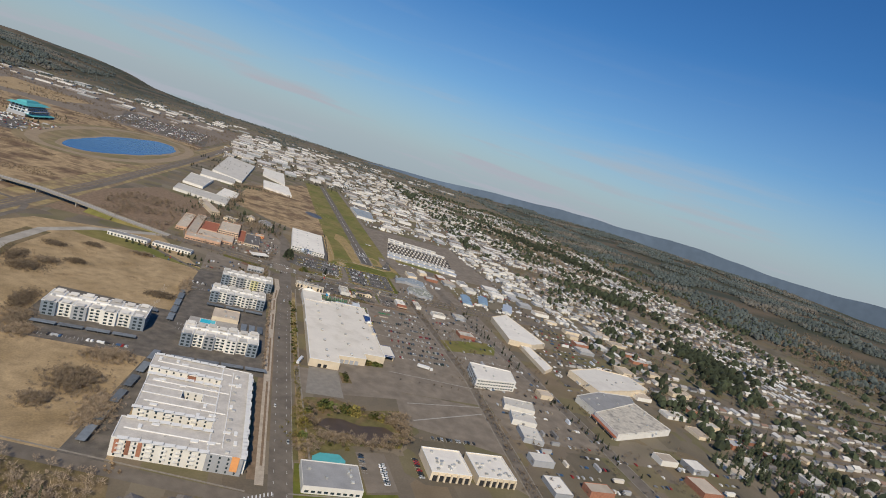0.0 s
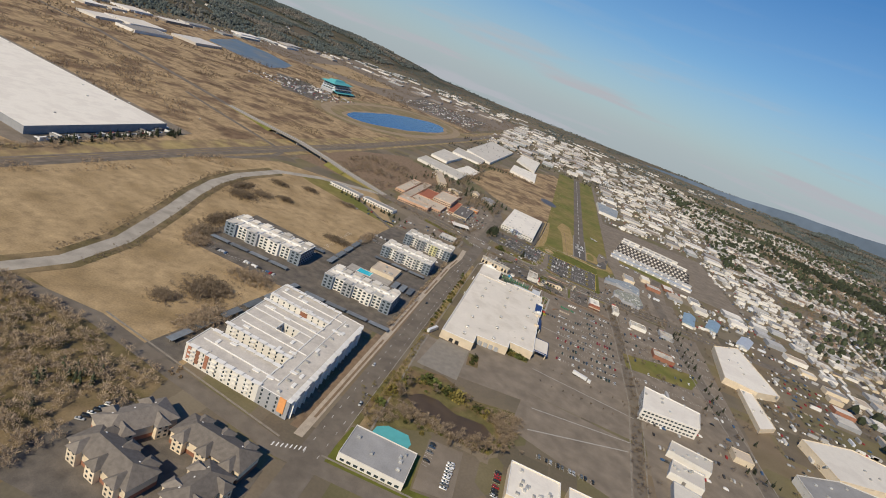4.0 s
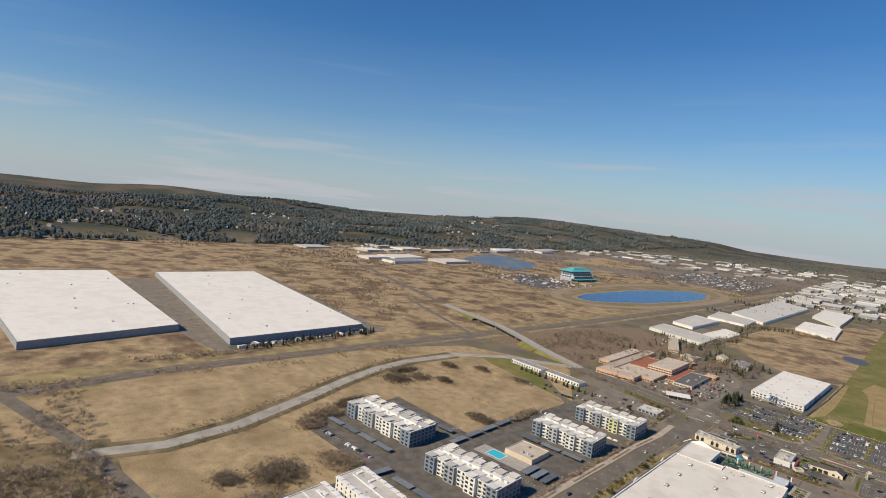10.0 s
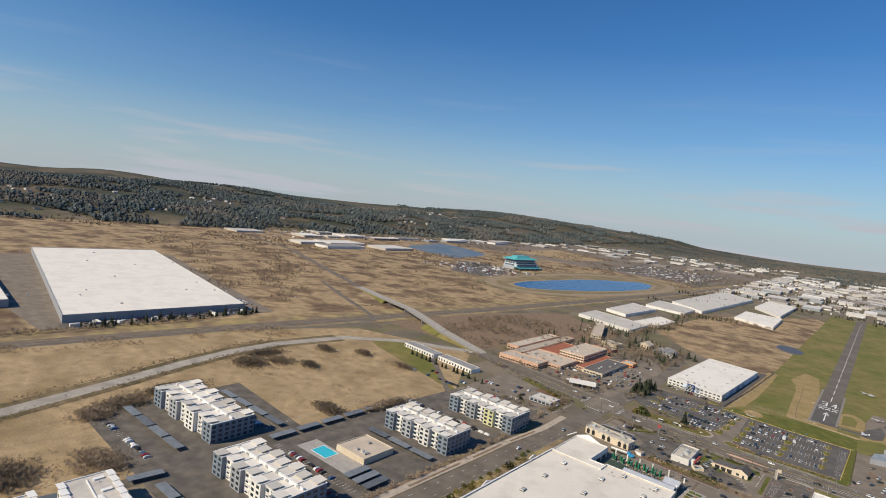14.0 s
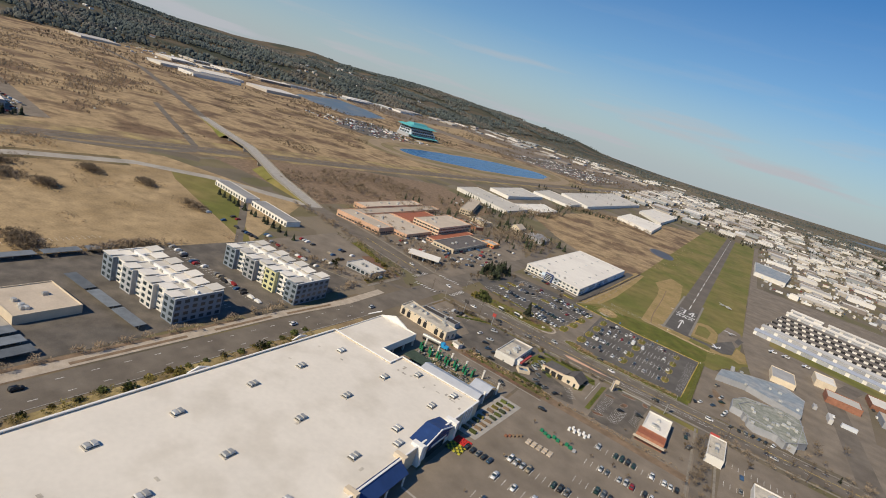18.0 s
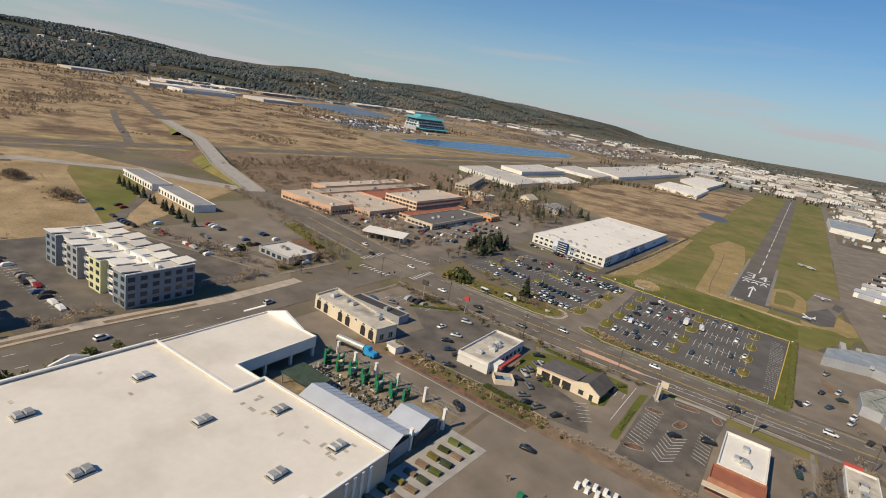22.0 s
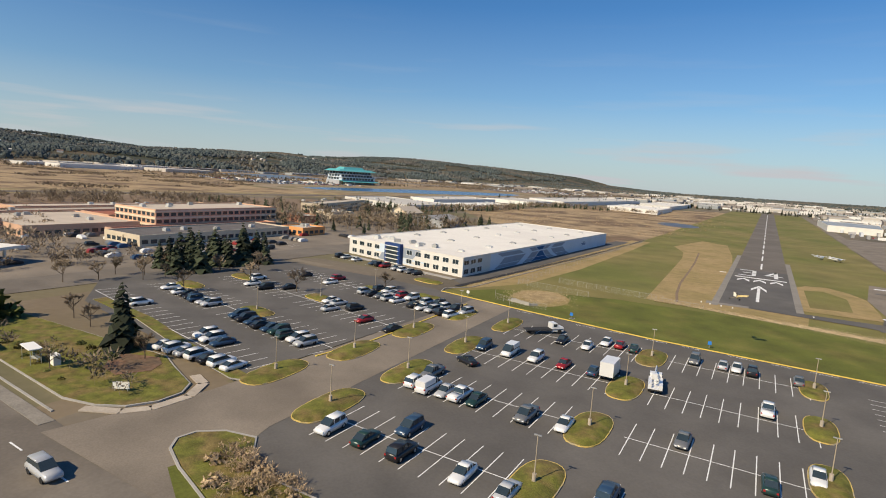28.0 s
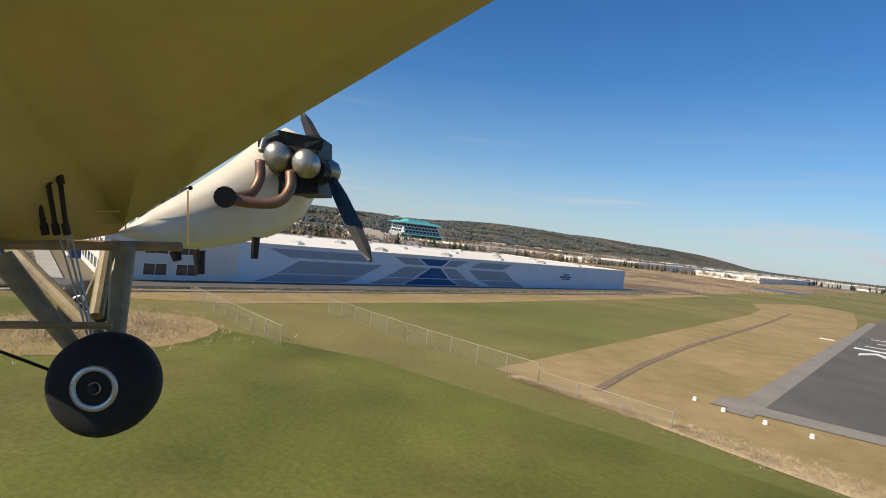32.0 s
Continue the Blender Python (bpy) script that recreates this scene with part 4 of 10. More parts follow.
tower = Mesh().prism([front(22)[:], front(22, 1.6)[:], front(30, 1.6)[:], front(30)[:]], 0, XH + 0.7)
part("entrance_tower", tower, M["roof_blue"], xb, "dark blue entrance tower")
eg = Mesh()
for k in range(4):
    eg.prism([front(23, 1.6)[:], front(23, 1.75)[:], front(28.6, 1.75)[:], front(28.6, 1.6)[:]], 0.4 + k * 1.5, 1.6 + k * 1.5)
part("entrance_glass", eg, M["glass"], xb)
ef = Mesh()
for k in range(5):
    ef.prism([front(22.6, 1.6)[:], front(22.6, 1.95)[:], front(29.4, 1.95)[:], front(29.4, 1.6)[:]], 0.15 + k * 1.5, 0.4 + k * 1.5)
part("entrance_canopy", ef, M["trim"], xb)
def mural(s0, s1, s2, s3, z0, z1, material, out=0.03):
    """A painted slanting field on the wall that faces the runway."""
    a, b = Vector(SE), Vector(NE)
    d = (b - a).normalized()
    o = Vector((d.y, -d.x)) * out
    mb = Mesh()
    pts = [(a + d * s + o, z) for s, z in ((s0, z0), (s1, z0), (s2, z1), (s3, z1))]
    mb.add([(p.x, p.y, z) for p, z in pts], [(0, 1, 2, 3)])
    part("mural_field", mb, M[material], xb)
# pale blue-white wall field; extra blue paints the skylight on this shaded side
mural(19, 156, 156, 19, 0.05, XH - 0.4, "wall_ice", 0.012)
def front_field(s0, s1, s2, s3, z0, z1, material):
    part("mural_field", Mesh().add([(*front(q, 0.015)[:], z) for q, z in ((s0, z0), (s1, z0), (s2, z1), (s3, z1))], [(0, 1, 2, 3)]), M[material], xb)
front_field(17, 22, 22, 19, 0.4, 3.0, "mural_grey")
front_field(15, 22, 22, 18, 3.1, 6.2, "wall_ice")
front_field(30, 36, 33, 30, 0.4, 1.6, "wall_ice")
front_field(30, 35, 39, 30, 2.6, 6.2, "mural_grey")
front_field(30, 42, 44, 30, 1.8, 2.4, "wall_ice")
for q in ((22, 40, 44, 26, 0), (26, 44, 49, 30, 1), (28, 47, 43, 24, 2), (46, 54.4, 58, 50, 0), (50, 57.8, 62, 55, 1), (55, 61, 58.4, 52, 2),
          (72.6, 80, 75, 69.2, 0), (69.2, 75, 70.5, 66.2, 1), (66.6, 70.5, 75, 68.8, 2), (84, 98, 94, 79.5, 0), (79, 93.5, 89, 75, 1), (75.5, 88, 92, 79, 2)):
    mural(*q[:4], (0.3, 1.75, 4.5)[q[4]], (1.6, 4.0, 5.9)[q[4]], "mural_grey")
mural(55, 72, 68.6, 58.6, 0.3, 1.6, "mural_blue")
mural(58.6, 68.6, 65.6, 62.6, 1.75, 4.0, "mural_blue")
mural(61.6, 66, 68.2, 59, 4.5, 5.9, "mural_blue")
lg = Mesh()
for s, z, l_, h_ in ((115, 3.2, 6.4, 0.45), (116, 2.7, 5, 0.3), (117, 3.9, 3, 0.4)):
    a, d = Vector(SE), (Vector(NE) - Vector(SE)).normalized()
    o = Vector((d.y, -d.x)) * 0.04
    p0, p1 = a + d * s + o, a + d * (s + l_) + o
    lg.add([(p0.x, p0.y, z), (p1.x, p1.y, z), (p1.x, p1.y, z + h_), (p0.x, p0.y, z + h_)], [(0, 1, 2, 3)])
part("logo_sign", lg, M["mural_blue"], xb, "small dark blue logo bars")

# the big white store
store = thing("store", "huge white-roofed store with cream walls and blue entrance gables", "store")
STORE = [(-137, -474), (-107, -474), (-107, -456), (-77, -453), (-77, -440), (-54, -440), (-54, -286), (-98.5, -286), (-98.5, -296), (-134, -296)]
w, inner = ring_wall(STORE, 0, 8.2, 0.4)
part("wall", w, M["wall_cream"], store)
part("roof", Mesh().prism(inner, 7.0, 7.4), M["store_roof"], store)
cap, _ = ring_wall(shrink(STORE, -0.1), 7.9, 8.3, 0.7)
part("coping", cap, M["trim"], store)
# raised roof vents: a curb, a box coloured near-black as the shade under hoods, and two sloping hoods
VENT_CURB = Mesh().box(-2.3, -1.5, 0, 2.3, 1.5, 0.3).data("vent_curb", M["roof_worn"])
VENT_BOX = Mesh().box(-1.9, -1.1, 0.3, 1.9, 1.1, 0.75).data("vent_box", M["hole"])
VENT_HOOD = Mesh().add([(-0.95, -1.35, 0.72), (0.95, -1.35, 0.72), (0.95, 1.35, 0.72), (-0.95, 1.35, 0.72), (-0.7, -1.0, 1.25), (0.7, -1.0, 1.25), (0.7, 1.0, 1.25), (-0.7, 1.0, 1.25)], [(0, 1, 5, 4), (1, 2, 6, 5), (2, 3, 7, 6), (3, 0, 4, 7), (4, 5, 6, 7), (3, 2, 1, 0)]).data("vent_hood", M["unit"])
VENTS = [(x, y) for x in (-118, -92, -66) for y in (-447, -421, -393, -361, -335, -309) if not (x > -80 and y < -440)]
for x, y in VENTS + [(-118, -462), (-64, -293), (-84, -293), (-60.3, -342)]:
    v_ = part("roof_vent", VENT_CURB, None, store, m=pose(x, y, 7.4, rz=90))
    part("vent_box", VENT_BOX, None, v_)
    for sx in (-1, 1):
        part("vent_hood", VENT_HOOD, None, v_, m=pose(sx * 1.0, 0, 0))
rs = random.Random(14)
for i in range(26):
    x, y = (rs.uniform(-96, -57), rs.uniform(-300, -289)) if i < 16 else (rs.uniform(-130, -60), rs.uniform(-450, -305))
    part("roof_patch", Mesh().box(-rs.uniform(0.4, 1.3), -rs.uniform(0.3, 0.7), 0, rs.uniform(0.4, 1.3), rs.uniform(0.3, 0.7), 0.05), M["roof_worn"], store, m=pose(x, y, 7.4, rz=rs.choice((0, 90))))
# annex with a recessed loading corner
ANNEX = [(-134, -295.5), (-99, -295.5), (-99, -286.4), (-109.5, -286.4), (-109.5, -256), (-134, -256)]
w, inner = ring_wall(ANNEX, 3.6, 7.4, 0.4)
part("annex_wall", w, M["wall_white"], store)
part("annex_wall", Mesh().box(-134, -295.5, 0, -114, -256, 3.58), M["wall_white"], store)
part("annex_roof", Mesh().prism(inner, 6.4, 6.9), M["store_roof"], store)
for x, y in ((-110, -256.6), (-110, -266), (-110, -276), (-99.8, -287)):
    part("annex_pier", Mesh().box(x - 0.4, y - 0.4, 0, x + 0.4, y + 0.4, 3.6), M["wall_white"], store)
part("annex_gable", Mesh().add([(-134, -256.4, 7.4), (-116, -256.4, 7.4), (-125, -256.4, 10.8), (-134, -255.6, 7.4), (-116, -255.6, 7.4), (-125, -255.6, 10.8)], [(0, 1, 2), (5, 4, 3), (0, 2, 5, 3), (1, 4, 5, 2)]), M["trim"], store)
part("annex_brace", Mesh().tube((-139, -262, 6.9), (-134.2, -256.6, 9.6), 0.35, n=6), M["trim"], store)
for x, y in ((-136.6, -318), (-136.6, -372)):
    part("rear_gable", Mesh().add([(x, y - 5, 7.6), (x, y + 5, 7.6), (x, y, 9.2), (x + 0.6, y - 5, 7.6), (x + 0.6, y + 5, 7.6), (x + 0.6, y, 9.2)], [(0, 2, 1), (3, 4, 5), (0, 3, 5, 2), (1, 2, 5, 4)]), M["trim"], store)
# main entrance: blue gable roof between white piers
part("entrance_pier", Mesh().box(-57, -338, 0, -52, -335.6, 8.9), M["trim"], store, "white entrance pier")
part("entrance_pier", Mesh().box(-57, -312.4, 0, -51.4, -310, 8.9), M["trim"], store, "white entrance pier")
part("entrance_wall", Mesh().box(-53.9, -335.6, 0, -53, -312.4, 7.2), M["wall_white"], store)
part("entrance_gable", Mesh().add([(-52.4, -335.5, 6.6), (-52.4, -312.5, 6.6), (-52.4, -324, 10.4), (-59.6, -335.5, 7.6), (-59.6, -312.5, 7.6), (-59.6, -324, 10.4), (-52.4, -335.5, 7.2), (-52.4, -312.5, 7.2)], [(6, 2, 5, 3), (7, 4, 5, 2), (0, 1, 7, 2, 6), (3, 5, 4)]), M["roof_blue"], store, "dark blue entrance gable")
part("gable_trim", Mesh().tube((-52.3, -335.6, 7.2), (-52.3, -324, 10.5), 0.3, n=6).tube((-52.3, -324, 10.5), (-52.3, -312.4, 7.2), 0.3, n=6), M["trim"], store)
part("entrance_sign", Mesh().box(-52.35, -332, 4.4, -52.2, -316, 6.5), M["roof_blue"], store, "blue sign panel")
part("sign_lettering", Mesh().box(-52.19, -330, 5.0, -52.1, -318, 6.0), M["trim"], store)
part("entrance_door", Mesh().box(-53, -331, 0, -52.85, -317, 4.2), M["glass"], store)
# long sloping blue canopy and its piers
part("canopy", Mesh().add([(-55, -374, 8.4), (-55, -349, 8.4), (-49.6, -349, 5.0), (-49.6, -374, 5.0), (-55, -374, 8.1), (-55, -349, 8.1), (-49.6, -349, 4.7), (-49.6, -374, 4.7)], [(0, 3, 2, 1), (4, 5, 6, 7), (0, 4, 7, 3), (1, 2, 6, 5), (3, 7, 6, 2)]), M["roof_blue"], store, "dark blue sloping canopy")
for y in (-348.9, -376.2):
    part("canopy_pier", Mesh().box(-57.6, y, 0, -52.6, y + 2.1, 9.0), M["wall_cream"], store)
for y in (-372.5, -361, -350.6):
    part("canopy_post", Mesh().box(-50.3, y - 0.25, 0, -49.8, y + 0.25, 4.8), M["trim"], store)
# covered pick-up bay: a flat pale roof with a blue fascia
part("bay_roof", Mesh().box(-53.5, -428, 5.4, -40, -400.5, 5.8), M["store_roof"], store)
part("bay_fascia", ring_wall(rect(-53.8, -428.4, -39.6, -400), 4.4, 6.1, 0.3)[0], M["roof_blue"], store, "dark blue canopy fascia")
part("bay_stripe", ring_wall(rect(-53.84, -428.44, -39.56, -399.96), 5.0, 5.3, 0.02)[0], M["trim"], store)
for x in (-52, -41):
    for y in (-427, -414, -401.5):
        part("bay_post", Mesh().box(x - 0.4, y - 0.4, 0, x + 0.4, y + 0.4, 4.4), M["wall_cream"], store)
for k in range(9):
    part("wall_pier", Mesh().box(-54.0, -398 + k * 2.6 + (0 if k < 5 else 84), 0, -53.6, -397.2 + k * 2.6 + (0 if k < 5 else 84), 7.8), M["trim"], store)
for k in range(4):
    part("loading_door", Mesh().box(-104 + k * 5.2, -456.6 + 0.53 * k, 0.2, -100.4 + k * 5.2, -455.7 + 0.5 * k, 4.2), M["wall_grey"], store)
for x in (-128, -122.4):
    # dock shade painted as a near-black panel on the closed wall
    part("dock_opening", Mesh().box(x, -474.15, 0.2, x + 3.4, -473.9, 3.6), M["hole"], store)
# garden centre
garden = thing("garden_centre", "fenced garden centre with pale metal roofs beside the store", "garden centre")
part("paving", Mesh().box(-104, -280.9, 0.0, -56, -249, 0.14), M["garden_paving"], garden)
def gable_sheet(x0, x1, y0, yr, y1, ze, zr):
    """A thin gable roof with its ridge along x."""
    q = Mesh()
    for dz in (0.0, -0.2):
        q.v += [(x0, y0, ze + dz), (x1, y0, ze + dz), (x1, yr, zr + dz), (x0, yr, zr + dz), (x1, y1, ze + dz), (x0, y1, ze + dz)]
    q.f += [(0, 1, 2, 3), (3, 2, 4, 5), (9, 8, 7, 6), (11, 10, 8, 9), (0, 6, 7, 1), (5, 4, 10, 11), (0, 3, 9, 6), (3, 5, 11, 9), (1, 7, 8, 2), (2, 8, 10, 4)]
    return q
part("shed_roof", gable_sheet(-90, -57, -280.9, -276.2, -270.6, 4.4, 6.4), M["roof_metal"], garden, "long blue-grey metal roof")
part("gable_roof", gable_sheet(-66.5, -56.4, -271.2, -265.2, -259.6, 4.3, 6.6), M["roof_metal"], garden)
for k in range(17):
    part("roof_rib", Mesh().add([(-89.6 + k * 2.03 + d, y, z + 0.03 + e) for d, e in ((-0.04, 0), (0.04, 0), (0.0, 0.06)) for y, z in ((-276.2, 6.4), (-270.6, 4.4))], [(0, 1, 5, 4), (2, 4, 5, 3)]), M["roof_metal"], garden)
part("net_roof", Mesh().prism([(-103.4, -276), (-103.4, -266.6), (-90.4, -267.6), (-90.4, -276)], 3.9, 4.0), M["net"], garden, "dark green shade netting")
for x, y in ((-66, -260), (-56.9, -260), (-66, -270.4), (-89.6, -271), (-82, -271), (-74, -271), (-103, -267), (-97, -267), (-91, -268), (-103, -275.6)):
    part("post", Mesh().box(x, y, 0, x + 0.3, y + 0.3, 4.4 if x > -90 else 3.9), M["pole"], garden)
part("end_wall", Mesh().box(-57.2, -280.8, 0.1, -57.0, -271.4, 4.3), M["wall_grey"], garden)
# closed panel; dark colour stands for the shade inside the shed
part("end_wall", Mesh().box(-57.0, -270.9, 0.1, -56.8, -260.2, 3.4), M["roof_dark"], garden, "shed end panel coloured dark as an opening")
for x in range(-106, -57, 5):
    fp = Mesh().box(x, -249.2, 0, x + 0.12, -249.08, 3.0)
    for zz in (0.2, 1.5, 2.9):
        fp.box(x, -249.18, zz, x + 5, -249.12, zz + 0.06)
    for kk in range(1, 12):
        fp.box(x + kk * 0.42, -249.16, 0.1, x + kk * 0.42 + 0.04, -249.13, 2.9)
    part("fence_panel", fp, M["fence"], garden)
for x, y, h in ((-106, -248.6, 4.4), (-97, -249.9, 4.4), (-88, -249.9, 4.4), (-79, -249.9, 4.4), (-68, -250.4, 4.8), (-56.2, -258, 6.4), (-57, -272.6, 6.4)):
    part("gate_pier", Mesh().box(x - 0.4, y - 0.4, 0, x + 0.4, y + 0.4, h).box(x - 0.52, y - 0.52, h, x + 0.52, y + 0.52, h + 0.25), M["wall_white"], garden, "tall pale pier")
rg = random.Random(5)
for i in range(13):
    x, y = -105.5 + i * 2.75, -253.6 - (i % 2) * 2.6 - rg.uniform(0, 0.6)
    rack = thing("plant_rack", "tall green steel rack stacked with garden stock", "rack", pose(x, y, 0.14, rz=90 + rg.uniform(-8, 8)), "garden racks")
    for sx in (-1, 1):
        part("upright", Mesh().box(sx * 1.3 - 0.1, -0.4, 0, sx * 1.3 + 0.1, 0.4, 4.0), M["rack_green"], rack)
    for z in (0.4, 1.6, 2.8):
        part("shelf", Mesh().box(-1.4, -0.6, z, 1.4, 0.6, z + 0.12), M["rack_green"], rack)
        x0 = -1.1
        while x0 < 0.8:
            w = rg.uniform(0.5, 1.1)
            part("stock_box", Mesh().box(x0, -0.45, z + 0.12, min(1.15, x0 + w), 0.45, z + rg.uniform(0.4, 0.95)), M[rg.choice(("wall_white", "ochre", "soil", "net", "wall_grey", "roof_dark", "soil", "yellow"))], rack)
            x0 += w + rg.uniform(0.1, 0.5)
for j, y in enumerate((-258.6, -260.8, -263.2, -265.6)):
    for i in range(11):
        x = -103 + i * 3.1 + rg.uniform(-0.4, 0.4)
        if rg.random() < 0.3 or x > -68.5:
            continue
        bench = thing("display_bench", "dark steel bench with pipes and garden stock", "bench", pose(x, y + rg.uniform(-0.3, 0.3), 0.14, rz=rg.choice((0, 0, 90)) + rg.uniform(-6, 6)), "garden benches")
        part("bench_frame", Mesh().add([(x_, y_, z_) for x_ in (-1.3, -1.15, 1.15, 1.3) for y_, z_ in ((-0.5, 0), (-0.5, 0.8), (0.5, 0.8), (0.5, 0))], [(0, 1, 2, 3), (7, 6, 5, 4), (8, 9, 10, 11), (15, 14, 13, 12), (1, 5, 6, 2), (5, 9, 10, 6), (9, 13, 14, 10), (0, 4, 5, 1), (3, 2, 6, 7), (8, 12, 13, 9), (11, 10, 14, 15)]), M["fence"], bench)
        for k in range(rg.randint(2, 3)):
            a = rg.uniform(-1.1, 0.7)
            part("stock_box", Mesh().box(a, rg.uniform(-0.45, -0.1), 0.8, a + rg.uniform(0.2, 0.6), rg.uniform(0.1, 0.45), rg.uniform(1.0, 1.9)), M[rg.choice(("roof_dark", "wall_grey", "soil", "hole", "net", "wall_white", "fence"))], bench)
for i in range(26):
    x, y = rg.uniform(-101, -70), rg.choice((-257.2, -262, -267.6)) + rg.uniform(-0.5, 0.5)
    s = rg.uniform(0.5, 1.1)
    q = Mesh()
    for _ in range(9):
        a = Vector((rg.gauss(0, 0.5), rg.gauss(0, 0.5), rg.uniform(0.2, 1.5))) * s
        q.turned_box(Matrix.Translation(a) @ pose(0, 0, 0, rg.uniform(0, 90), rg.uniform(0, 90), 0), 0.4 * s, 0.3 * s, 0.3 * s)
    q.v = [(vx, vy, max(vz, 0.0)) for vx, vy, vz in q.v]
    q.box(-0.3, -0.3, -0.02, 0.3, 0.3, 0.3)
    ob = tagged(new("plant_stock", q.data("stock", M[rg.choice(("conifer", "leaf", "brush"))])), "potted plant standing on the garden centre's paving", "garden stock", "garden stock")
    ob.matrix_basis = pose(x, y, 0.14)

# apartments
def apartment_segment(b, x0, y0, x1, y1, h, wall, storeys=4, roofm="roof_white", overhang=0.7, sides="NSEW", win=(2.5, 1.7, 4.4)):
    poly = rect(x0, y0, x1, y1)
    w, inner = ring_wall(poly, 0, h, 0.3)
    part("wall", w, M[wall], b)
    part("roof", Mesh().prism(inner, h - 0.75, h - 0.45), M[roofm], b)
    cap, _ = ring_wall(shrink(poly, -0.1), h - 0.3, h + 0.05, 0.5)
    part("coping", cap, M["trim"], b)
    fl = (h - 0.8) / storeys
    edges = {"S": ((x0, y0), (x1, y0)), "E": ((x1, y0), (x1, y1)), "N": ((x1, y1), (x0, y1)), "W": ((x0, y1), (x0, y0))}
    for s in sides:
        for k in range(storeys):
            add_windows(b, *edges[s], 0.8 + k * fl, win[0], win[1], win[2], 1.6)


BALCONY = Mesh().box(-1.7, 0, 0, 1.7, 1.5, 0.18)
for i in range(14):
    BALCONY.box(-1.7 + i * 0.255, 1.42, 0.18, -1.64 + i * 0.255, 1.48, 1.1)
BALCONY.box(-1.7, 1.4, 1.1, 1.7, 1.5, 1.18)
BALCONY = BALCONY.data("balcony", M["trim"])
SHED = Mesh().add([(-3.3, -4.4, 0.5), (3.3, -4.4, 0.5), (3.3, 2.6, 0.1), (-3.3, 2.6, 0.1), (-3.3, -4.4, 0.25), (3.3, -4.4, 0.25), (3.3, 2.6, -0.15), (-3.3, 2.6, -0.15)], [(0, 1, 2, 3), (7, 6, 5, 4), (0, 4, 5, 1), (1, 5, 6, 2), (2, 6, 7, 3), (3, 7, 4, 0)]).data("roof_shed", M["roof_white"])
CANOPY = Mesh().box(-3.0, -1.6, 0, 3.0, 1.6, 0.25).data("roof_canopy", M["trim"])
def apartment_block(x0, y0, x1, y1, accent, label):
    """A long white and slate apartment house of stepped bays with flat white roofs."""
    b = thing("apartment_building", label, "apartment building", group="grey and white apartment buildings")
    n = 7
    L = (x1 - x0) / n
    for i in range(n):
        off = 2.6 if i % 2 else 0.0
        wall = ("wall_slate", "wall_white", "wall_grey", "wall_white", accent, "wall_white", "wall_slate")[i]
        sides = "SN" + ("W" if i == 0 else "") + ("E" if i == n - 1 else "")
        h = 12.4 + (0.5 if i % 2 == 0 else 0)
        apartment_segment(b, x0 + i * L, y0 + off, x0 + (i + 1) * L - 0.003, y1 - off, h, wall, 4, sides=sides)
        for y, o in ((y0 + off, -1.0), (y1 - off, 1.0)):
            part("roof_shed", SHED, None, b, m=pose(x0 + (i + 0.5) * L, y - o * 3.2, h + 0.35 + 0.3 * (i % 2), rz=0 if o < 0 else 180))
            part("canopy_post", Mesh().box(x0 + (i + 0.5) * L - 2, y - o * 1.0 - 0.1, h - 0.5, x0 + (i + 0.5) * L - 1.8, y - o * 1.0 + 0.1, h + 0.5), M["trim"], b)
        if i % 2:
            for k in range(1, 4):
                part("balcony", BALCONY, None, b, m=wall_pose((x0 + i * L, y0 + off), (x0 + (i + 1) * L, y0 + off), L / 2, 0.3 + k * 2.9))
        part("roof_unit", UNIT, None, b, m=pose(x0 + (i + 0.4) * L, (y0 + y1) / 2, h - 0.45))
    part("roof_spine", Mesh().box(x0 + 2, (y0 + y1) / 2 - 0.5, 11.5, x1 - 2, (y0 + y1) / 2 + 0.5, 13.7), M["trim"], b)
    return b


apartment_block(-364, -462, -284, -432, "wall_white", "white and slate four-storey apartment building beside a dry field")
apartment_block(-252, -478, -186, -450, "wall_white", "white and slate four-storey apartment building beside a pool")
apartment_block(-240, -352, -182, -326, "wall_white", "white and slate four-storey apartment building beside carports")
apartment_block(-234, -284, -174, -258, "wall_lime", "white and pale yellow four-storey apartment building at the street corner")
big = thing("apartment_building", "large white apartment complex with narrow courtyards and flat roofs", "apartment building")
for x0, y0, x1, y1, wl_, sd in ((-266, -648, -212.01, -624, "wall_white", "SWN"), (-262, -611, -212.01, -590, "wall_white", "WSN"), (-262, -589.99, -236, -579, "wall_white", "WE"), (-222, -589.99, -212.01, -579, "wall_white", "W"),
                           (-262, -578.99, -212.01, -563, "wall_white", "WNS"), (-264, -552, -212.01, -530, "wall_white", "NWS"), (-212, -648, -190, -530, "wall_grey", "ENS")):
    apartment_segment(big, x0, y0, x1, y1, 12.6, wl_, 4, roofm="roof_apartment", sides=sd, win=(1.9, 1.6, 5.2))
for x0, y0, x1, y1 in ((-262, -636.3, -205, -635.7), (-258, -600.5, -205, -600), (-258, -571.5, -205, -571), (-260, -541.2, -205, -540.7), (-204, -640, -203.5, -536)):
    part("roof_rib", Mesh().box(x0, y0, 11.9, x1, y1, 12.7), M["trim"], big)
for k in range(1, 4):
    for j in range(6):
        for a_, b_ in (((-266, -648), (-212, -648)), ((-212, -624), (-266, -624)), ((-262, -611), (-212, -611)), ((-212, -552), (-264, -552))):
            if not (a_[1] in (-624, -611) and j % 2):
                part("balcony", BALCONY, None, big, m=wall_pose(a_, b_, 5 + j * 8.2, 0.3 + k * 3.0))
rb = random.Random(9)
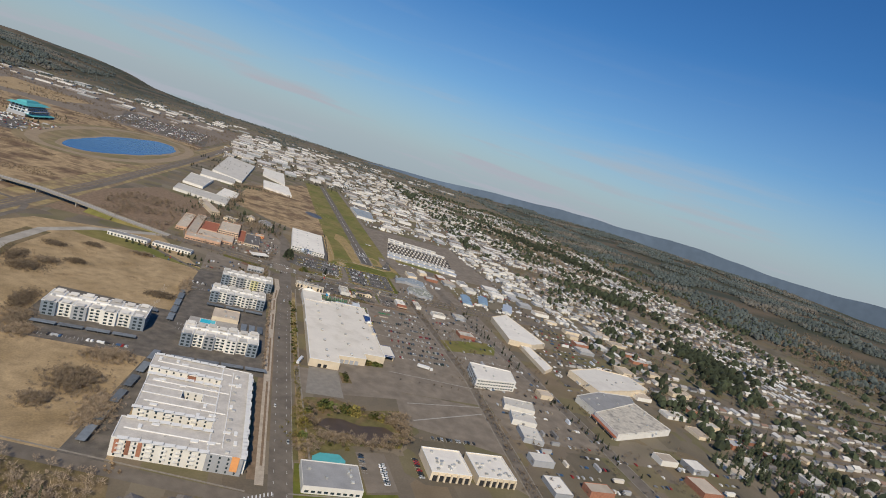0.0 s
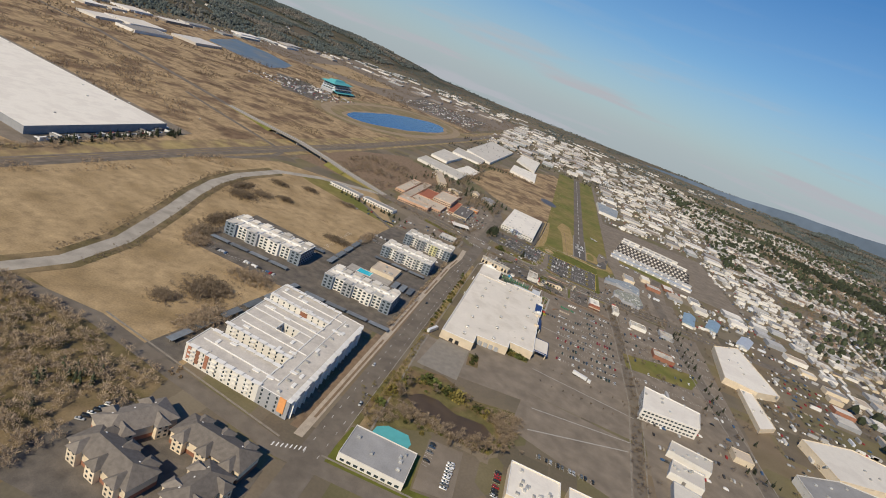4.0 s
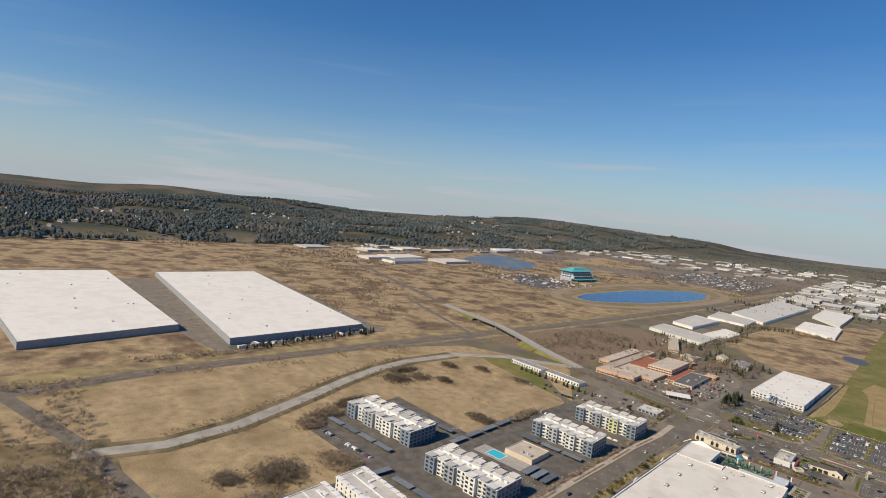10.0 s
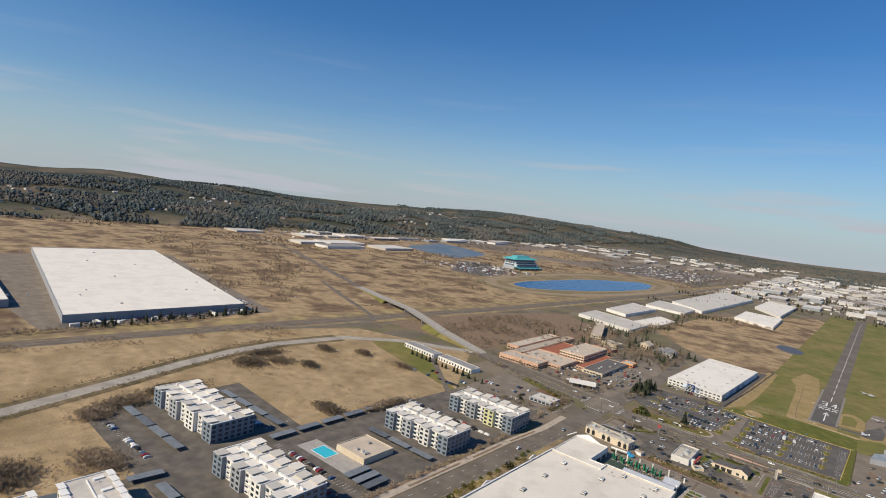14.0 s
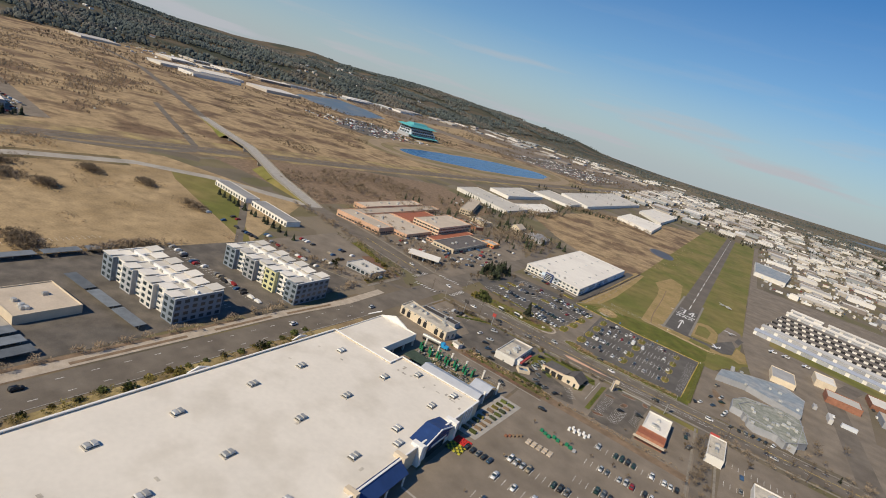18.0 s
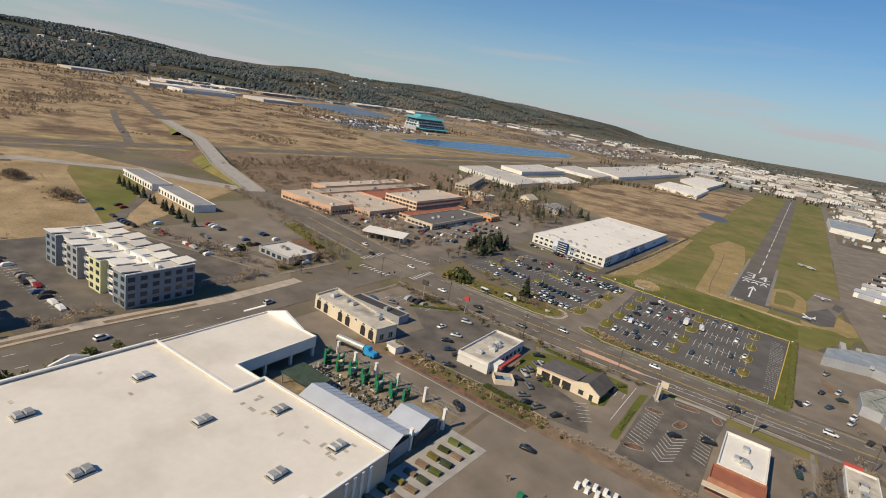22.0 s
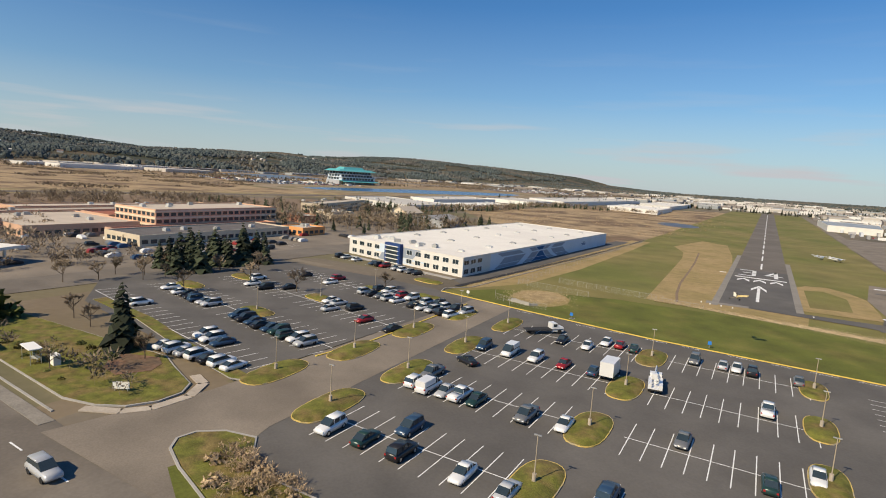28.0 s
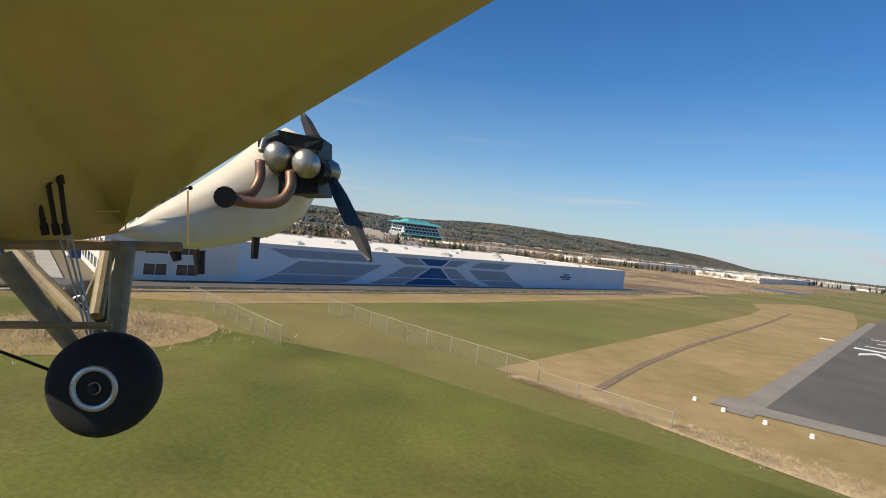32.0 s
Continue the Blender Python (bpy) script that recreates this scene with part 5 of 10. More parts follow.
HATCH = Mesh().box(-2.2, -0.9, 0, 2.2, 0.9, 0.7).box(-2.4, -1.1, 0.7, 2.4, 1.1, 0.85).data("roof_hatch", M["trim"])
VENT = Mesh().tube((0, 0, 0), (0, 0, 0.7), 0.25, n=8).tube((0, 0, 0.7), (0, 0, 0.9), 0.4, 0.3, n=8).data("roof_vent", M["unit"])
for y0, y1, x0, x1 in ((-646, -626, -264, -208), (-608, -593, -258, -208), (-577, -565, -258, -208), (-550, -532, -260, -208), (-640, -534, -206, -192)):
    for i in range(9 if x1 - x0 > 20 else 16):
        part("roof_hatch" if i % 2 else "roof_vent", HATCH if i % 2 else VENT, None, big, m=pose(rb.uniform(x0, x1), rb.uniform(y0, y1), 12.0, rz=rb.choice((0, 90))))
for i in range(26):
    s = i / 26
    part("roof_canopy", CANOPY, None, big, m=pose(-190.3, -646 + s * 114, 13.0, rz=90))
    if i % 3 == 0:
        part("roof_unit", UNIT, None, big, m=pose(-200 - rb.uniform(0, 2), -644 + s * 110, 12.1))
for i in range(8):
    for y in (-648, -624.5, -611.2, -563.2, -551.6, -530.2):
        part("roof_canopy", CANOPY, None, big, m=pose(-260 + i * 6.6, y, 13.0))
for i in range(9):
    y = -645 + i * 12.4
    part("bay", Mesh().box(-190, y, 0, -188.2, y + 0.5, 12.8).box(-190, y + 5.5, 0, -188.2, y + 6, 12.8).box(-190, y + 0.5, 2.9, -188.3, y + 5.5, 3.2).box(-190, y + 0.5, 5.9, -188.3, y + 5.5, 6.2).box(-190, y + 0.5, 8.9, -188.3, y + 5.5, 9.2).box(-190, y, 12.5, -188.0, y + 6, 12.9), M["trim"], big, "white framed balcony bay")
    part("bay_recess", Mesh().box(-190.2, y + 0.5, 0.1, -189.85, y + 5.5, 12.4), M[("wall_slate", "hole", "wall_brick", "wall_slate")[i % 4]], big)
for k in range(3):
    part("red_bay", Mesh().box(-264 + k * 6.5, -648.5, 2.5, -261.6 + k * 6.5, -648, 11.5), M["wall_brick"], big)
part("red_bay", Mesh().box(-236, -552.5, 3, -230, -552, 11), M["wall_brick"], big)
part("corner_panel", Mesh().box(-197, -648.6, 3, -192.5, -648, 12.9), M["orange"], big, "orange corner panel")
# the complex stands a little askew: its wings step back along the street
for ob in big.children:
    m = ob.matrix_basis.copy()
    if m.translation.length > 1:
        m.translation.y -= 0.11 * (m.translation.x + 228) + 1.5
        ob.matrix_basis = m
    else:
        for v in ob.data.vertices:
            v.co.y -= 0.11 * (v.co.x + 228) + 1.5
# pool house
ph = flat_building(rect(-232, -404, -206, -378), 4.2, "wall_cream", "roof_tan", "low tan clubhouse beside the swimming pool", "clubhouse", "clubhouse", 0.5, 5)
pool = thing("swimming_pool", "small bright turquoise outdoor swimming pool", "swimming pool")
part("deck", Mesh().box(-252, -420, 0.0, -206, -404.2, 0.16), M["concrete"], pool)
part("pool_edge", ring_wall(rect(-242, -417, -227, -406), 0.16, 0.24, 0.4)[0], M["trim"], pool)
part("water", Mesh().flat(rect(-241.6, -416.6, -227.4, -406.4), 0.2), M["pool"], pool)
M["carport_metal"] = mat("dark_slate_carport_roof", (0.15, 0.17, 0.19), 0.6, var=0.2, scale=0.3, fine=3, rand=0.25)
CARPORT = Mesh().box(-2.8, -9, 2.3, 2.8, 9, 2.5)
CARPORT_POST = Mesh().box(-0.12, -0.12, 0, 0.12, 0.12, 2.3)
CARPORT, CARPORT_POST = CARPORT.data("carport_roof", M["carport_metal"]), CARPORT_POST.data("carport_post", M["pole"])
def carport(x, y, rz):
    c = thing("carport", "blue-grey flat-roofed carport over parking bays", "carport", pose(x, y, 0.06, rz=rz), "carports")
    part("roof", CARPORT, None, c)
    for y_ in (-8, 0, 8):
        part("post", CARPORT_POST, None, c, m=pose(0, y_, 0))
for i in range(6):
    carport(-266.5 - 3.07 * i, -508 - i * 24, -7.3)
for i in range(4):
    carport(-355 + i * 20, -480, 90)
    carport(-245 + i * 20, -506, 90)
for i in range(3):
    carport(-232 + i * 20, -366, 90)
    carport(-200 + i * 8, -415, 0)
for i in range(5):
    carport(-268, -420 + i * 21, 0)
for i in range(4):
    carport(-350 + i * 20, -412, 90)

# shops and offices near the main road
TAN = [(-139.5, -227.4), (-103, -232.5), (-101.5, -222.5), (-140, -214.5)]
tan = flat_building(TAN, 5.7, "wall_cream", "roof_worn", "tan two-storey shop building with arched windows", "shop", "shop", 0.6, 6)
# solid arch panel; the shade of a recess is painted by its near-black colour
ARCH = Mesh().prism([(-1.3, -0.1), (1.3, -0.1), (1.3, 0.05), (-1.3, 0.05)], 0.3, 3.2).add([(math.cos(a) * 1.3, y, 3.2 + math.sin(a) * 0.9) for y in (-0.1, 0.05) for a in [k * math.pi / 6 for k in range(7)]], [tuple(range(7, 14)), tuple(reversed(range(7)))] + [(k, k + 1, k + 8, k + 7) for k in range(6)]).data("arch", M["hole"])
for k in range(8):
    if k not in (2, 5):
        part("arch", ARCH, None, tan, "arched panel coloured dark as an opening", m=wall_pose(TAN[0], TAN[1], 2.6 + k * 4.5, 0.2))
add_windows(tan, TAN[0], TAN[1], 4.45, 1.2, 0.7, 4.5, 2.0, True)
add_windows(tan, TAN[1], TAN[2], 1.0, 2.0, 2.2, 4.4, 2.0, True)
part("parapet_edge", ring_wall(shrink(TAN, -0.12), 5.4, 5.8, 0.45)[0], M["roof_worn"], tan)
sh_ = thing("shed", "small white shed beside the tan shop", "shed", pose(-95, -231, 0.06, rz=-10))
part("wall", Mesh().box(-2.4, -2, 0, 2.4, 2, 2.6), M["wall_white"], sh_)
part("roof", Mesh().box(-2.7, -2.3, 2.6, 2.7, 2.3, 2.8), M["roof_worn"], sh_)
flat_building(rect(-134, -212.5, -108, -206), 3.6, "wall_grey", "roof_dark", "low dark-roofed annex behind the tan shop", "shop", "shop", 0.4, 1)
diner = flat_building(rect(-76, -219, -63.6, -190.6), 4.6, "wall_white", "roof_worn", "white flat-roofed restaurant with red trim", "restaurant", "restaurant", 0.7, 7)
part("red_band", ring_wall(shrink(rect(-76, -219, -63.6, -190.6), -0.2), 3.0, 3.7, 0.2)[0], M["wall_white"], diner)
part("entrance_box", Mesh().box(-64.2, -216, 0, -61.2, -211, 3.6), M["wall_white"], diner)
part("red_awning", Mesh().box(-61.2, -215.5, 2.2, -60.0, -200, 3.2), M["red_panel"], diner)
add_windows(diner, (-63.6, -209), (-63.6, -192), 0.8, 2.2, 1.8, 3.4, 1.5, True)
bank = thing("bank", "cream drive-in building with dark shingle roofs and open bays", "bank", pose(-39.2, -198.6, 0, rz=-4))
front_ = [(-11.5, 0), (12, 0), (12, 2.9), (7.2, 5.6), (2.4, 4.3), (-11.5, 3.5)]
part("wall", ring_wall(rect(-11, -6, 11, 6), 0, 2.8, 0.3)[0], M["wall_cream"], bank)
part("front_wall", Mesh().add([(x, -6.5, z) for x, z in front_] + [(x, -6.05, z) for x, z in front_], [(0, 1, 2, 3, 4, 5), (11, 10, 9, 8, 7, 6)] + [(i, 6 + i, 6 + (i + 1) % 6, (i + 1) % 6) for i in range(6)]), M["wall_cream"], bank, "cream front wall rising to a gable")
part("roof", Mesh().add([(-11.5, -6, 3.3), (2.6, -6, 4.0), (2.6, 7, 3.0), (-11.5, 7, 2.8), (-11.5, -6, 2.9), (2.6, -6, 2.9), (2.6, 7, 2.75), (-11.5, 7, 2.6)], [(0, 1, 2, 3), (7, 6, 5, 4), (0, 4, 5, 1), (1, 5, 6, 2), (2, 6, 7, 3), (3, 7, 4, 0)]), M["roof_dark"], bank)
part("roof", Mesh().add([(2.3, -6, 2.9), (12.2, -6, 2.75), (12.2, 7.5, 2.75), (2.3, 7.5, 2.9), (7.2, -6, 5.4), (7.2, 7.5, 5.4)], [(0, 4, 5, 3), (1, 2, 5, 4), (2, 3, 5), (0, 1, 4), (0, 3, 2, 1)]), M["roof_dark"], bank)
for k in range(3):
    # closed box on the wall, near-black for the shade within a bay
    part("bay_opening", Mesh().box(-9.6 + k * 4.0, -6.6, 0.05, -6.4 + k * 4.0, -6.46, 2.9), M["hole"], bank, "bay panel coloured dark as an opening")
    part("bay_rail", Mesh().box(-9.2 + k * 4.0, -7.4, 0.05, -8.9 + k * 4.0, -6.62, 1.0), M["yellow"], bank)
part("fascia", Mesh().add([(x, -6.62, z) for x, z in ((-11.6, 3.3), (2.4, 4.1), (2.4, 4.4), (-11.6, 3.6))] + [(x, -6.5, z) for x, z in ((-11.6, 3.3), (2.4, 4.1), (2.4, 4.4), (-11.6, 3.6))], [(0, 1, 2, 3), (7, 6, 5, 4), (3, 2, 6, 7), (0, 4, 5, 1)]), M["wall_salmon"], bank)
part("front_window", Mesh().box(4.6, -6.58, 0.8, 6.4, -6.47, 2.4), M["glass"], bank)
part("front_door", Mesh().box(8.6, -6.58, 0.05, 9.8, -6.47, 2.3), M["glass"], bank)
kiosk = flat_building(rect(10, -218, 22.5, -196), 4.8, "wall_white", "roof_white", "white and brick restaurant with a flat roof", "restaurant", "restaurant", 0.7, 4)
part("brick_front", ring_wall(rect(9, -226.5, 22.8, -218.1), 0, 4.4, 0.3)[0], M["wall_brick"], kiosk)
part("brick_roof", Mesh().box(9.3, -226.2, 3.6, 22.5, -218.4, 3.9), M["roof_red"], kiosk)
part("porch", Mesh().box(8, -229, 2.6, 23.6, -226.6, 2.9), M["wall_cream"], kiosk)
flat_building(rect(84, -302, 108, -284), 4.6, "wall_brick", "roof_worn", "low brick restaurant beside the grass plot", "restaurant", "restaurant", 0.6, 5)
flat_building(rect(64, -232, 84, -216), 4.4, "wall_white", "roof_worn", "low white shop beside the lane", "shop", "shop", 0.6, 4)
flat_building(rect(104, -222, 122, -204), 4.4, "wall_grey", "roof_worn", "low grey shop near the street corner", "shop", "shop", 0.6, 3)
burger = flat_building(rect(41.5, -211, 50, -186), 4.6, "wall_white", "roof_worn", "small white restaurant with a grey roof", "restaurant", "restaurant", 0.6, 4)
part("awning", Mesh().box(40, -209, 2.6, 41.4, -188, 3.0), M["roof_dark"], burger)
part("red_sign", Mesh().box(41.3, -186.1, 3.4, 46, -185.6, 5.6), M["red_panel"], burger)
nursery = flat_building([(54, -118), (60, -106), (78, -92), (90, -94), (92, -132), (80, -146), (70, -134), (58, -132)], 4.6, "wall_grey", "roof_moss", "low trade building with a green-grey gravel roof", "trade_building", "building", 0.5, 14)
flat_building([(38, -79), (58, -73), (72, -79), (92, -86), (96, -50), (82, -36), (54, -50), (40, -62)], 4.4, "wall_grey", "roof_slate", "long blue-grey airfield shed with a jagged outline", "shed", "shed", 0.25, 6)
flat_building([(50, -127), (59, -129), (60, -138), (64, -143), (74, -141), (86, -146), (92, -104), (74, -94), (57, -100), (50, -113)], 4.2, "wall_grey", "roof_moss", "low shop with a stepped front and a mossy green-grey roof", "shop", "shop", 0.35, 5)
cafe = flat_building(rect(-206, -202, -184, -184), 3.6, "wall_grey", "roof_white", "small dark shop with a pale flat roof", "shop", "shop", 0.5, 3)
add_windows(cafe, (-206, -202), (-184, -202), 0.7, 2.6, 1.9, 4.0, 1.5)
petrol = thing("petrol_station", "petrol station canopy with a pale roof on posts", "petrol station", pose(-193, -118, 0, rz=23))
part("canopy", Mesh().box(-13, -7, 4.2, 13, 7, 5.0), M["roof_white"], petrol)
for x in (-10, 0, 10):
    for y in (-4, 4):
        part("post", Mesh().box(x - 0.25, y - 0.25, 0, x + 0.25, y + 0.25, 4.2), M["trim"], petrol)
    part("pump", Mesh().box(x - 0.5, -0.6, 0, x + 0.5, 0.6, 1.7), M["wall_grey"], petrol)
# salmon business park
for x0, y0, x1, y1, h, wl_, rf, n_ in ((-300, -108, -250, -86, 6, "wall_salmon", "roof_tan", 3), (-320, -60, -304, 48, 5.5, "wall_salmon", "roof_tan", 4), (-302, -85.9, -288, 62, 5.0, "wall_salmon", "roof_tan", 3),
                                    (-286, -40, -262, 24, 4.8, "wall_salmon", "roof_red", 0), (-287, -85.9, -234, -42, 4.6, "wall_salmon", "roof_tan", 4), (-260, -38, -229, 30, 10, "wall_salmon", "roof_tan", 5), (-228, -60, -218, 20, 3.6, "wall_salmon", "roof_red", 0),
                                    (-217, -66, -194, 6, 4.2, "wall_cream", "roof_dark", 4), (-202, 9, -188, 24, 4.0, "orange", "roof_worn", 2)):
    sb = flat_building(rect(x0, y0, x1, y1), h, wl_, rf, "salmon stucco business building with tan roofs" if wl_ == "wall_salmon" else "low trade building with warm yellow walls", "business_building", "building", 0.5, n_, "salmon business park")
    for k in range(1 if h < 7 else 3):
        add_windows(sb, (x0, y0), (x1, y0), 0.9 + k * 3.0, 2.4, 1.5, 3.4, 1.5)
        add_windows(sb, (x1, y0), (x1, y1), 0.9 + k * 3.0, 2.4, 1.5, 3.4, 1.5)
        if h > 7:
            part("band", ring_wall(shrink(rect(x0, y0, x1, y1), -0.25), 2.6 + k * 3.0, 3.4 + k * 3.0, 0.3)[0], M["wall_cream"], sb)
def gabled(name, x0, y0, x1, y1, h, peak, wall, roof, label):
    """A house with a pitched roof whose ridge runs along y."""
    b = thing(name, label, "house")
    xm = (x0 + x1) / 2
    part("wall", ring_wall(rect(x0, y0, x1, y1), 0, h, 0.3)[0], M[wall], b)
    for y in (y0, y1 - 0.3):
        part("gable_wall", Mesh().add([(x0, y, h), (x1, y, h), (xm, y, peak - 0.2), (x0, y + 0.3, h), (x1, y + 0.3, h), (xm, y + 0.3, peak - 0.2)], [(0, 1, 2), (5, 4, 3), (0, 2, 5, 3), (1, 4, 5, 2), (0, 3, 4, 1)]), M[wall], b)
    for s_ in (-1, 1):
        xe = xm + s_ * ((x1 - x0) / 2 + 0.6)
        part("roof", Mesh().add([(xm, y0 - 0.6, peak), (xm, y1 + 0.6, peak), (xe, y1 + 0.6, h - 0.3), (xe, y0 - 0.6, h - 0.3), (xm, y0 - 0.6, peak - 0.25), (xm, y1 + 0.6, peak - 0.25), (xe, y1 + 0.6, h - 0.55), (xe, y0 - 0.6, h - 0.55)], [(0, 1, 2, 3), (7, 6, 5, 4), (0, 3, 7, 4), (1, 5, 6, 2), (2, 6, 7, 3)]), M[roof], b)
    add_windows(b, (x0, y0), (x1, y0), 1.0, 1.6, 1.6, 4.0, 1.5, True)
    add_windows(b, (x0, y0), (x1, y0), 4.2, 1.4, 1.4, 4.0, 1.5, True)
    return b
gabled("house", -223, 126, -208, 144, 6.4, 10.2, "wall_cream", "roof_tan", "tall cream gabled house among trade buildings")
gabled("trade_building", -200, 118, -174, 146, 4.4, 7.0, "wall_grey", "roof_grey", "wide grey trade building with a pitched roof")
tanb = flat_building([(-318, 198), (-284, 104), (-270, 109), (-304, 203)], 7.5, "wall_cream", "roof_tan", "long tan two-storey office with banded windows", "office_building", "office", 0.6, 6)
for k in range(2):
    add_windows(tanb, (-284, 104), (-270, 109), 1.0 + k * 3.2, 2.2, 1.5, 3.4, 1.2)
    add_windows(tanb, (-270, 109), (-304, 203), 1.0 + k * 3.2, 2.2, 1.5, 3.8, 1.5)
flat_building([(-262, 92), (-240, 88), (-236, 104), (-258, 108)], 5.0, "wall_cream", "roof_worn", "low cream shop among leafless trees", "shop", "shop", 0.5, 3)
flat_building([(-258, 60), (-232, 52), (-228, 64), (-254, 72)], 4.4, "wall_brick", "roof_worn", "low brick shop among leafless trees", "shop", "shop", 0.5, 3)
# motel
for k in range(2):
    mt = flat_building([(-385 + k * 55, -176 - k * 6), (-336 + k * 55, -183 - k * 6), (-334 + k * 55, -170 - k * 6), (-383 + k * 55, -163 - k * 6)], 4.5, "wall_white", "roof_grey", "long low white storage building with grey roof", "storage_building", "building", 0.2, 0, "long white sheds")
    add_windows(mt, (-385 + k * 55, -176 - k * 6), (-336 + k * 55, -183 - k * 6), 0.6, 2.0, 2.4, 4.2, 1.5)
# east side
off = flat_building([(47, -460), (100, -452), (107, -420), (55, -414)], 11.5, "wall_white", "roof_white", "white three-storey office building", "office_building", "office", 0.7, 5, trim="trim")
for k in range(3):
    add_windows(off, (47, -460), (100, -452), 1.2 + 3.5 * k, 2.4, 1.5, 3.6, 2)
    add_windows(off, (100, -452), (107, -420), 1.2 + 3.5 * k, 2.4, 1.5, 3.6, 2)
    add_windows(off, (55, -414), (47, -460), 1.2 + 3.5 * k, 2.4, 1.5, 3.6, 2)
row = flat_building(rect(-152, -664, -112, -636), 5.6, "wall_white", "roof_grey", "long low white office with a flat grey roof", "office_building", "office", 0.6, 6)
add_windows(row, (-152, -664), (-112, -664), 0.9, 2.6, 1.6, 4.2, 2)
for x0 in (-56, -17):
    tw = flat_building(rect(x0, -636, x0 + 33, -604), 7.5, "wall_cream", "roof_white", "white-roofed shop block with a cream arcade", "shop", "shop", 0.8, 14, "twin shop blocks", trim="trim")
    for k in range(6):
        # no real opening: arcade shade is painted as a near-black box
        part("arcade_opening", Mesh().box(x0 + 2 + k * 5.2, -636.4, 0, x0 + 5.4 + k * 5.2, -635.98, 4.4), M["hole"], tw)
        part("arcade_pier", Mesh().box(x0 + 5.6 + k * 5.2, -637.2, 0, x0 + 7.0 + k * 5.2, -636.02, 6.4), M["wall_cream"], tw)
for poly, h, wl_, rf, n_ in (([(168, -286), (205, -290), (237, -272), (222, -152), (180, -186)], 8, "wall_cream", "roof_white", 8), ([(180, -380), (202, -362), (200, -292), (184, -292)], 5, "wall_cream", "roof_white", 3),
                          ([(224, -368), (286, -340), (340, -346), (346, -384), (302, -402), (236, -423)], 9, "wall_cream", "roof_white", 9), ([(188, -448), (236, -424), (288, -420), (280, -440), (192, -485)], 8, "wall_white", "roof_grey", 9), ([(190, -486), (280, -441), (288, -500), (189, -532)], 8, "wall_white", "roof_worn", 8),
                          ([(66, -500), (100, -506), (106, -486), (72, -482)], 6, "wall_white", "roof_white", 5), ([(62, -530), (88, -534), (92, -514), (68, -510)], 6, "wall_white", "roof_white", 5), ([(60, -562), (80, -566), (84, -542), (64, -538)], 5, "wall_grey", "roof_white", 3)):
    flat_building(poly, h, wl_, rf, "large flat-roofed shop building with pale walls", "shop", "shop", 0.8, n_, "shops east of the car park")
awn = thing("awning", "long red awning along the shop wall", "awning")
part("red_awning", Mesh().prism([(185, -486), (189, -486), (188, -532), (184, -532)], 3.4, 4.4), M["roof_red"], awn)
for y in (-487, -500, -515, -531):
    part("post", Mesh().box(184.4, y, 0, 184.8, y + 0.4, 3.4), M["wall_cream"], awn)
for x, y, rz, tone, word in ((166, -100, -14, "roof_sky", "faded blue"), (207, -80, -20, "roof_sky", "faded blue"), (250, -98, -25, "roof_metal", "pale grey")):
    bl = thing("storage_shed", f"long shed with a {word} metal roof", "shed", pose(x, y, 0, rz=rz), "metal-roofed sheds")
    part("wall", Mesh().box(-8, -27, 0, 8, 27, 4), M["wall_white"], bl)
    part("roof", Mesh().add([(-9, -28, 4), (9, -28, 4), (9, 28, 4), (-9, 28, 4), (0, -28, 6.5), (0, 28, 6.5)], [(0, 4, 5, 3), (1, 2, 5, 4), (0, 1, 4), (2, 3, 5), (0, 3, 2, 1)]), M[tone], bl)
# hangar rows: long white hangars at both ends, between them solid dark rows, coloured for the shade in open bays, with
# white panels
H0 = pose(61, 114, 0.07, rz=-12)
HPANEL = Mesh().box(-2.0, -0.25, 0, 2.0, 0.0, 3.5).data("front_panel", M["wall_white"])
HDOOR = Mesh().box(-5, -0.1, 0, 5, 0.05, 3.4).data("hangar_door", M["wall_grey"])
for y, depth, h, length, roof in ((0, 14, 4.2, 150, "roof_metal"), (33, 14, 4.2, 150, "roof_grey"), (172, 12, 4.0, 140, "roof_white"), (202, 12, 4.0, 36, "roof_white"), (204, 12, 4.0, 120, "roof_white")):
    x0 = 42 if y == 204 else 0
    hg = thing("hangar_row", "long white hangar with a shallow pitched roof", "hangar", H0 @ pose(x0, y, 0), "hangar rows")
    length -= x0
    part("wall", Mesh().box(0, 0, 0, length, depth, h), M["wall_white"], hg)
    part("roof", Mesh().add([(-0.6, -0.7, h), (length + 0.6, -0.7, h), (length + 0.6, depth + 0.7, h), (-0.6, depth + 0.7, h), (-0.6, depth / 2, h + 1.3), (length + 0.6, depth / 2, h + 1.3)], [(0, 1, 5, 4), (1, 2, 5), (2, 3, 4, 5), (3, 0, 4), (0, 3, 2, 1)]), M[roof], hg)
    for j in range(int(length / 14)):
        part("hangar_door", HDOOR, None, hg, m=pose(8 + j * 13.4, -0.06, 0.0))
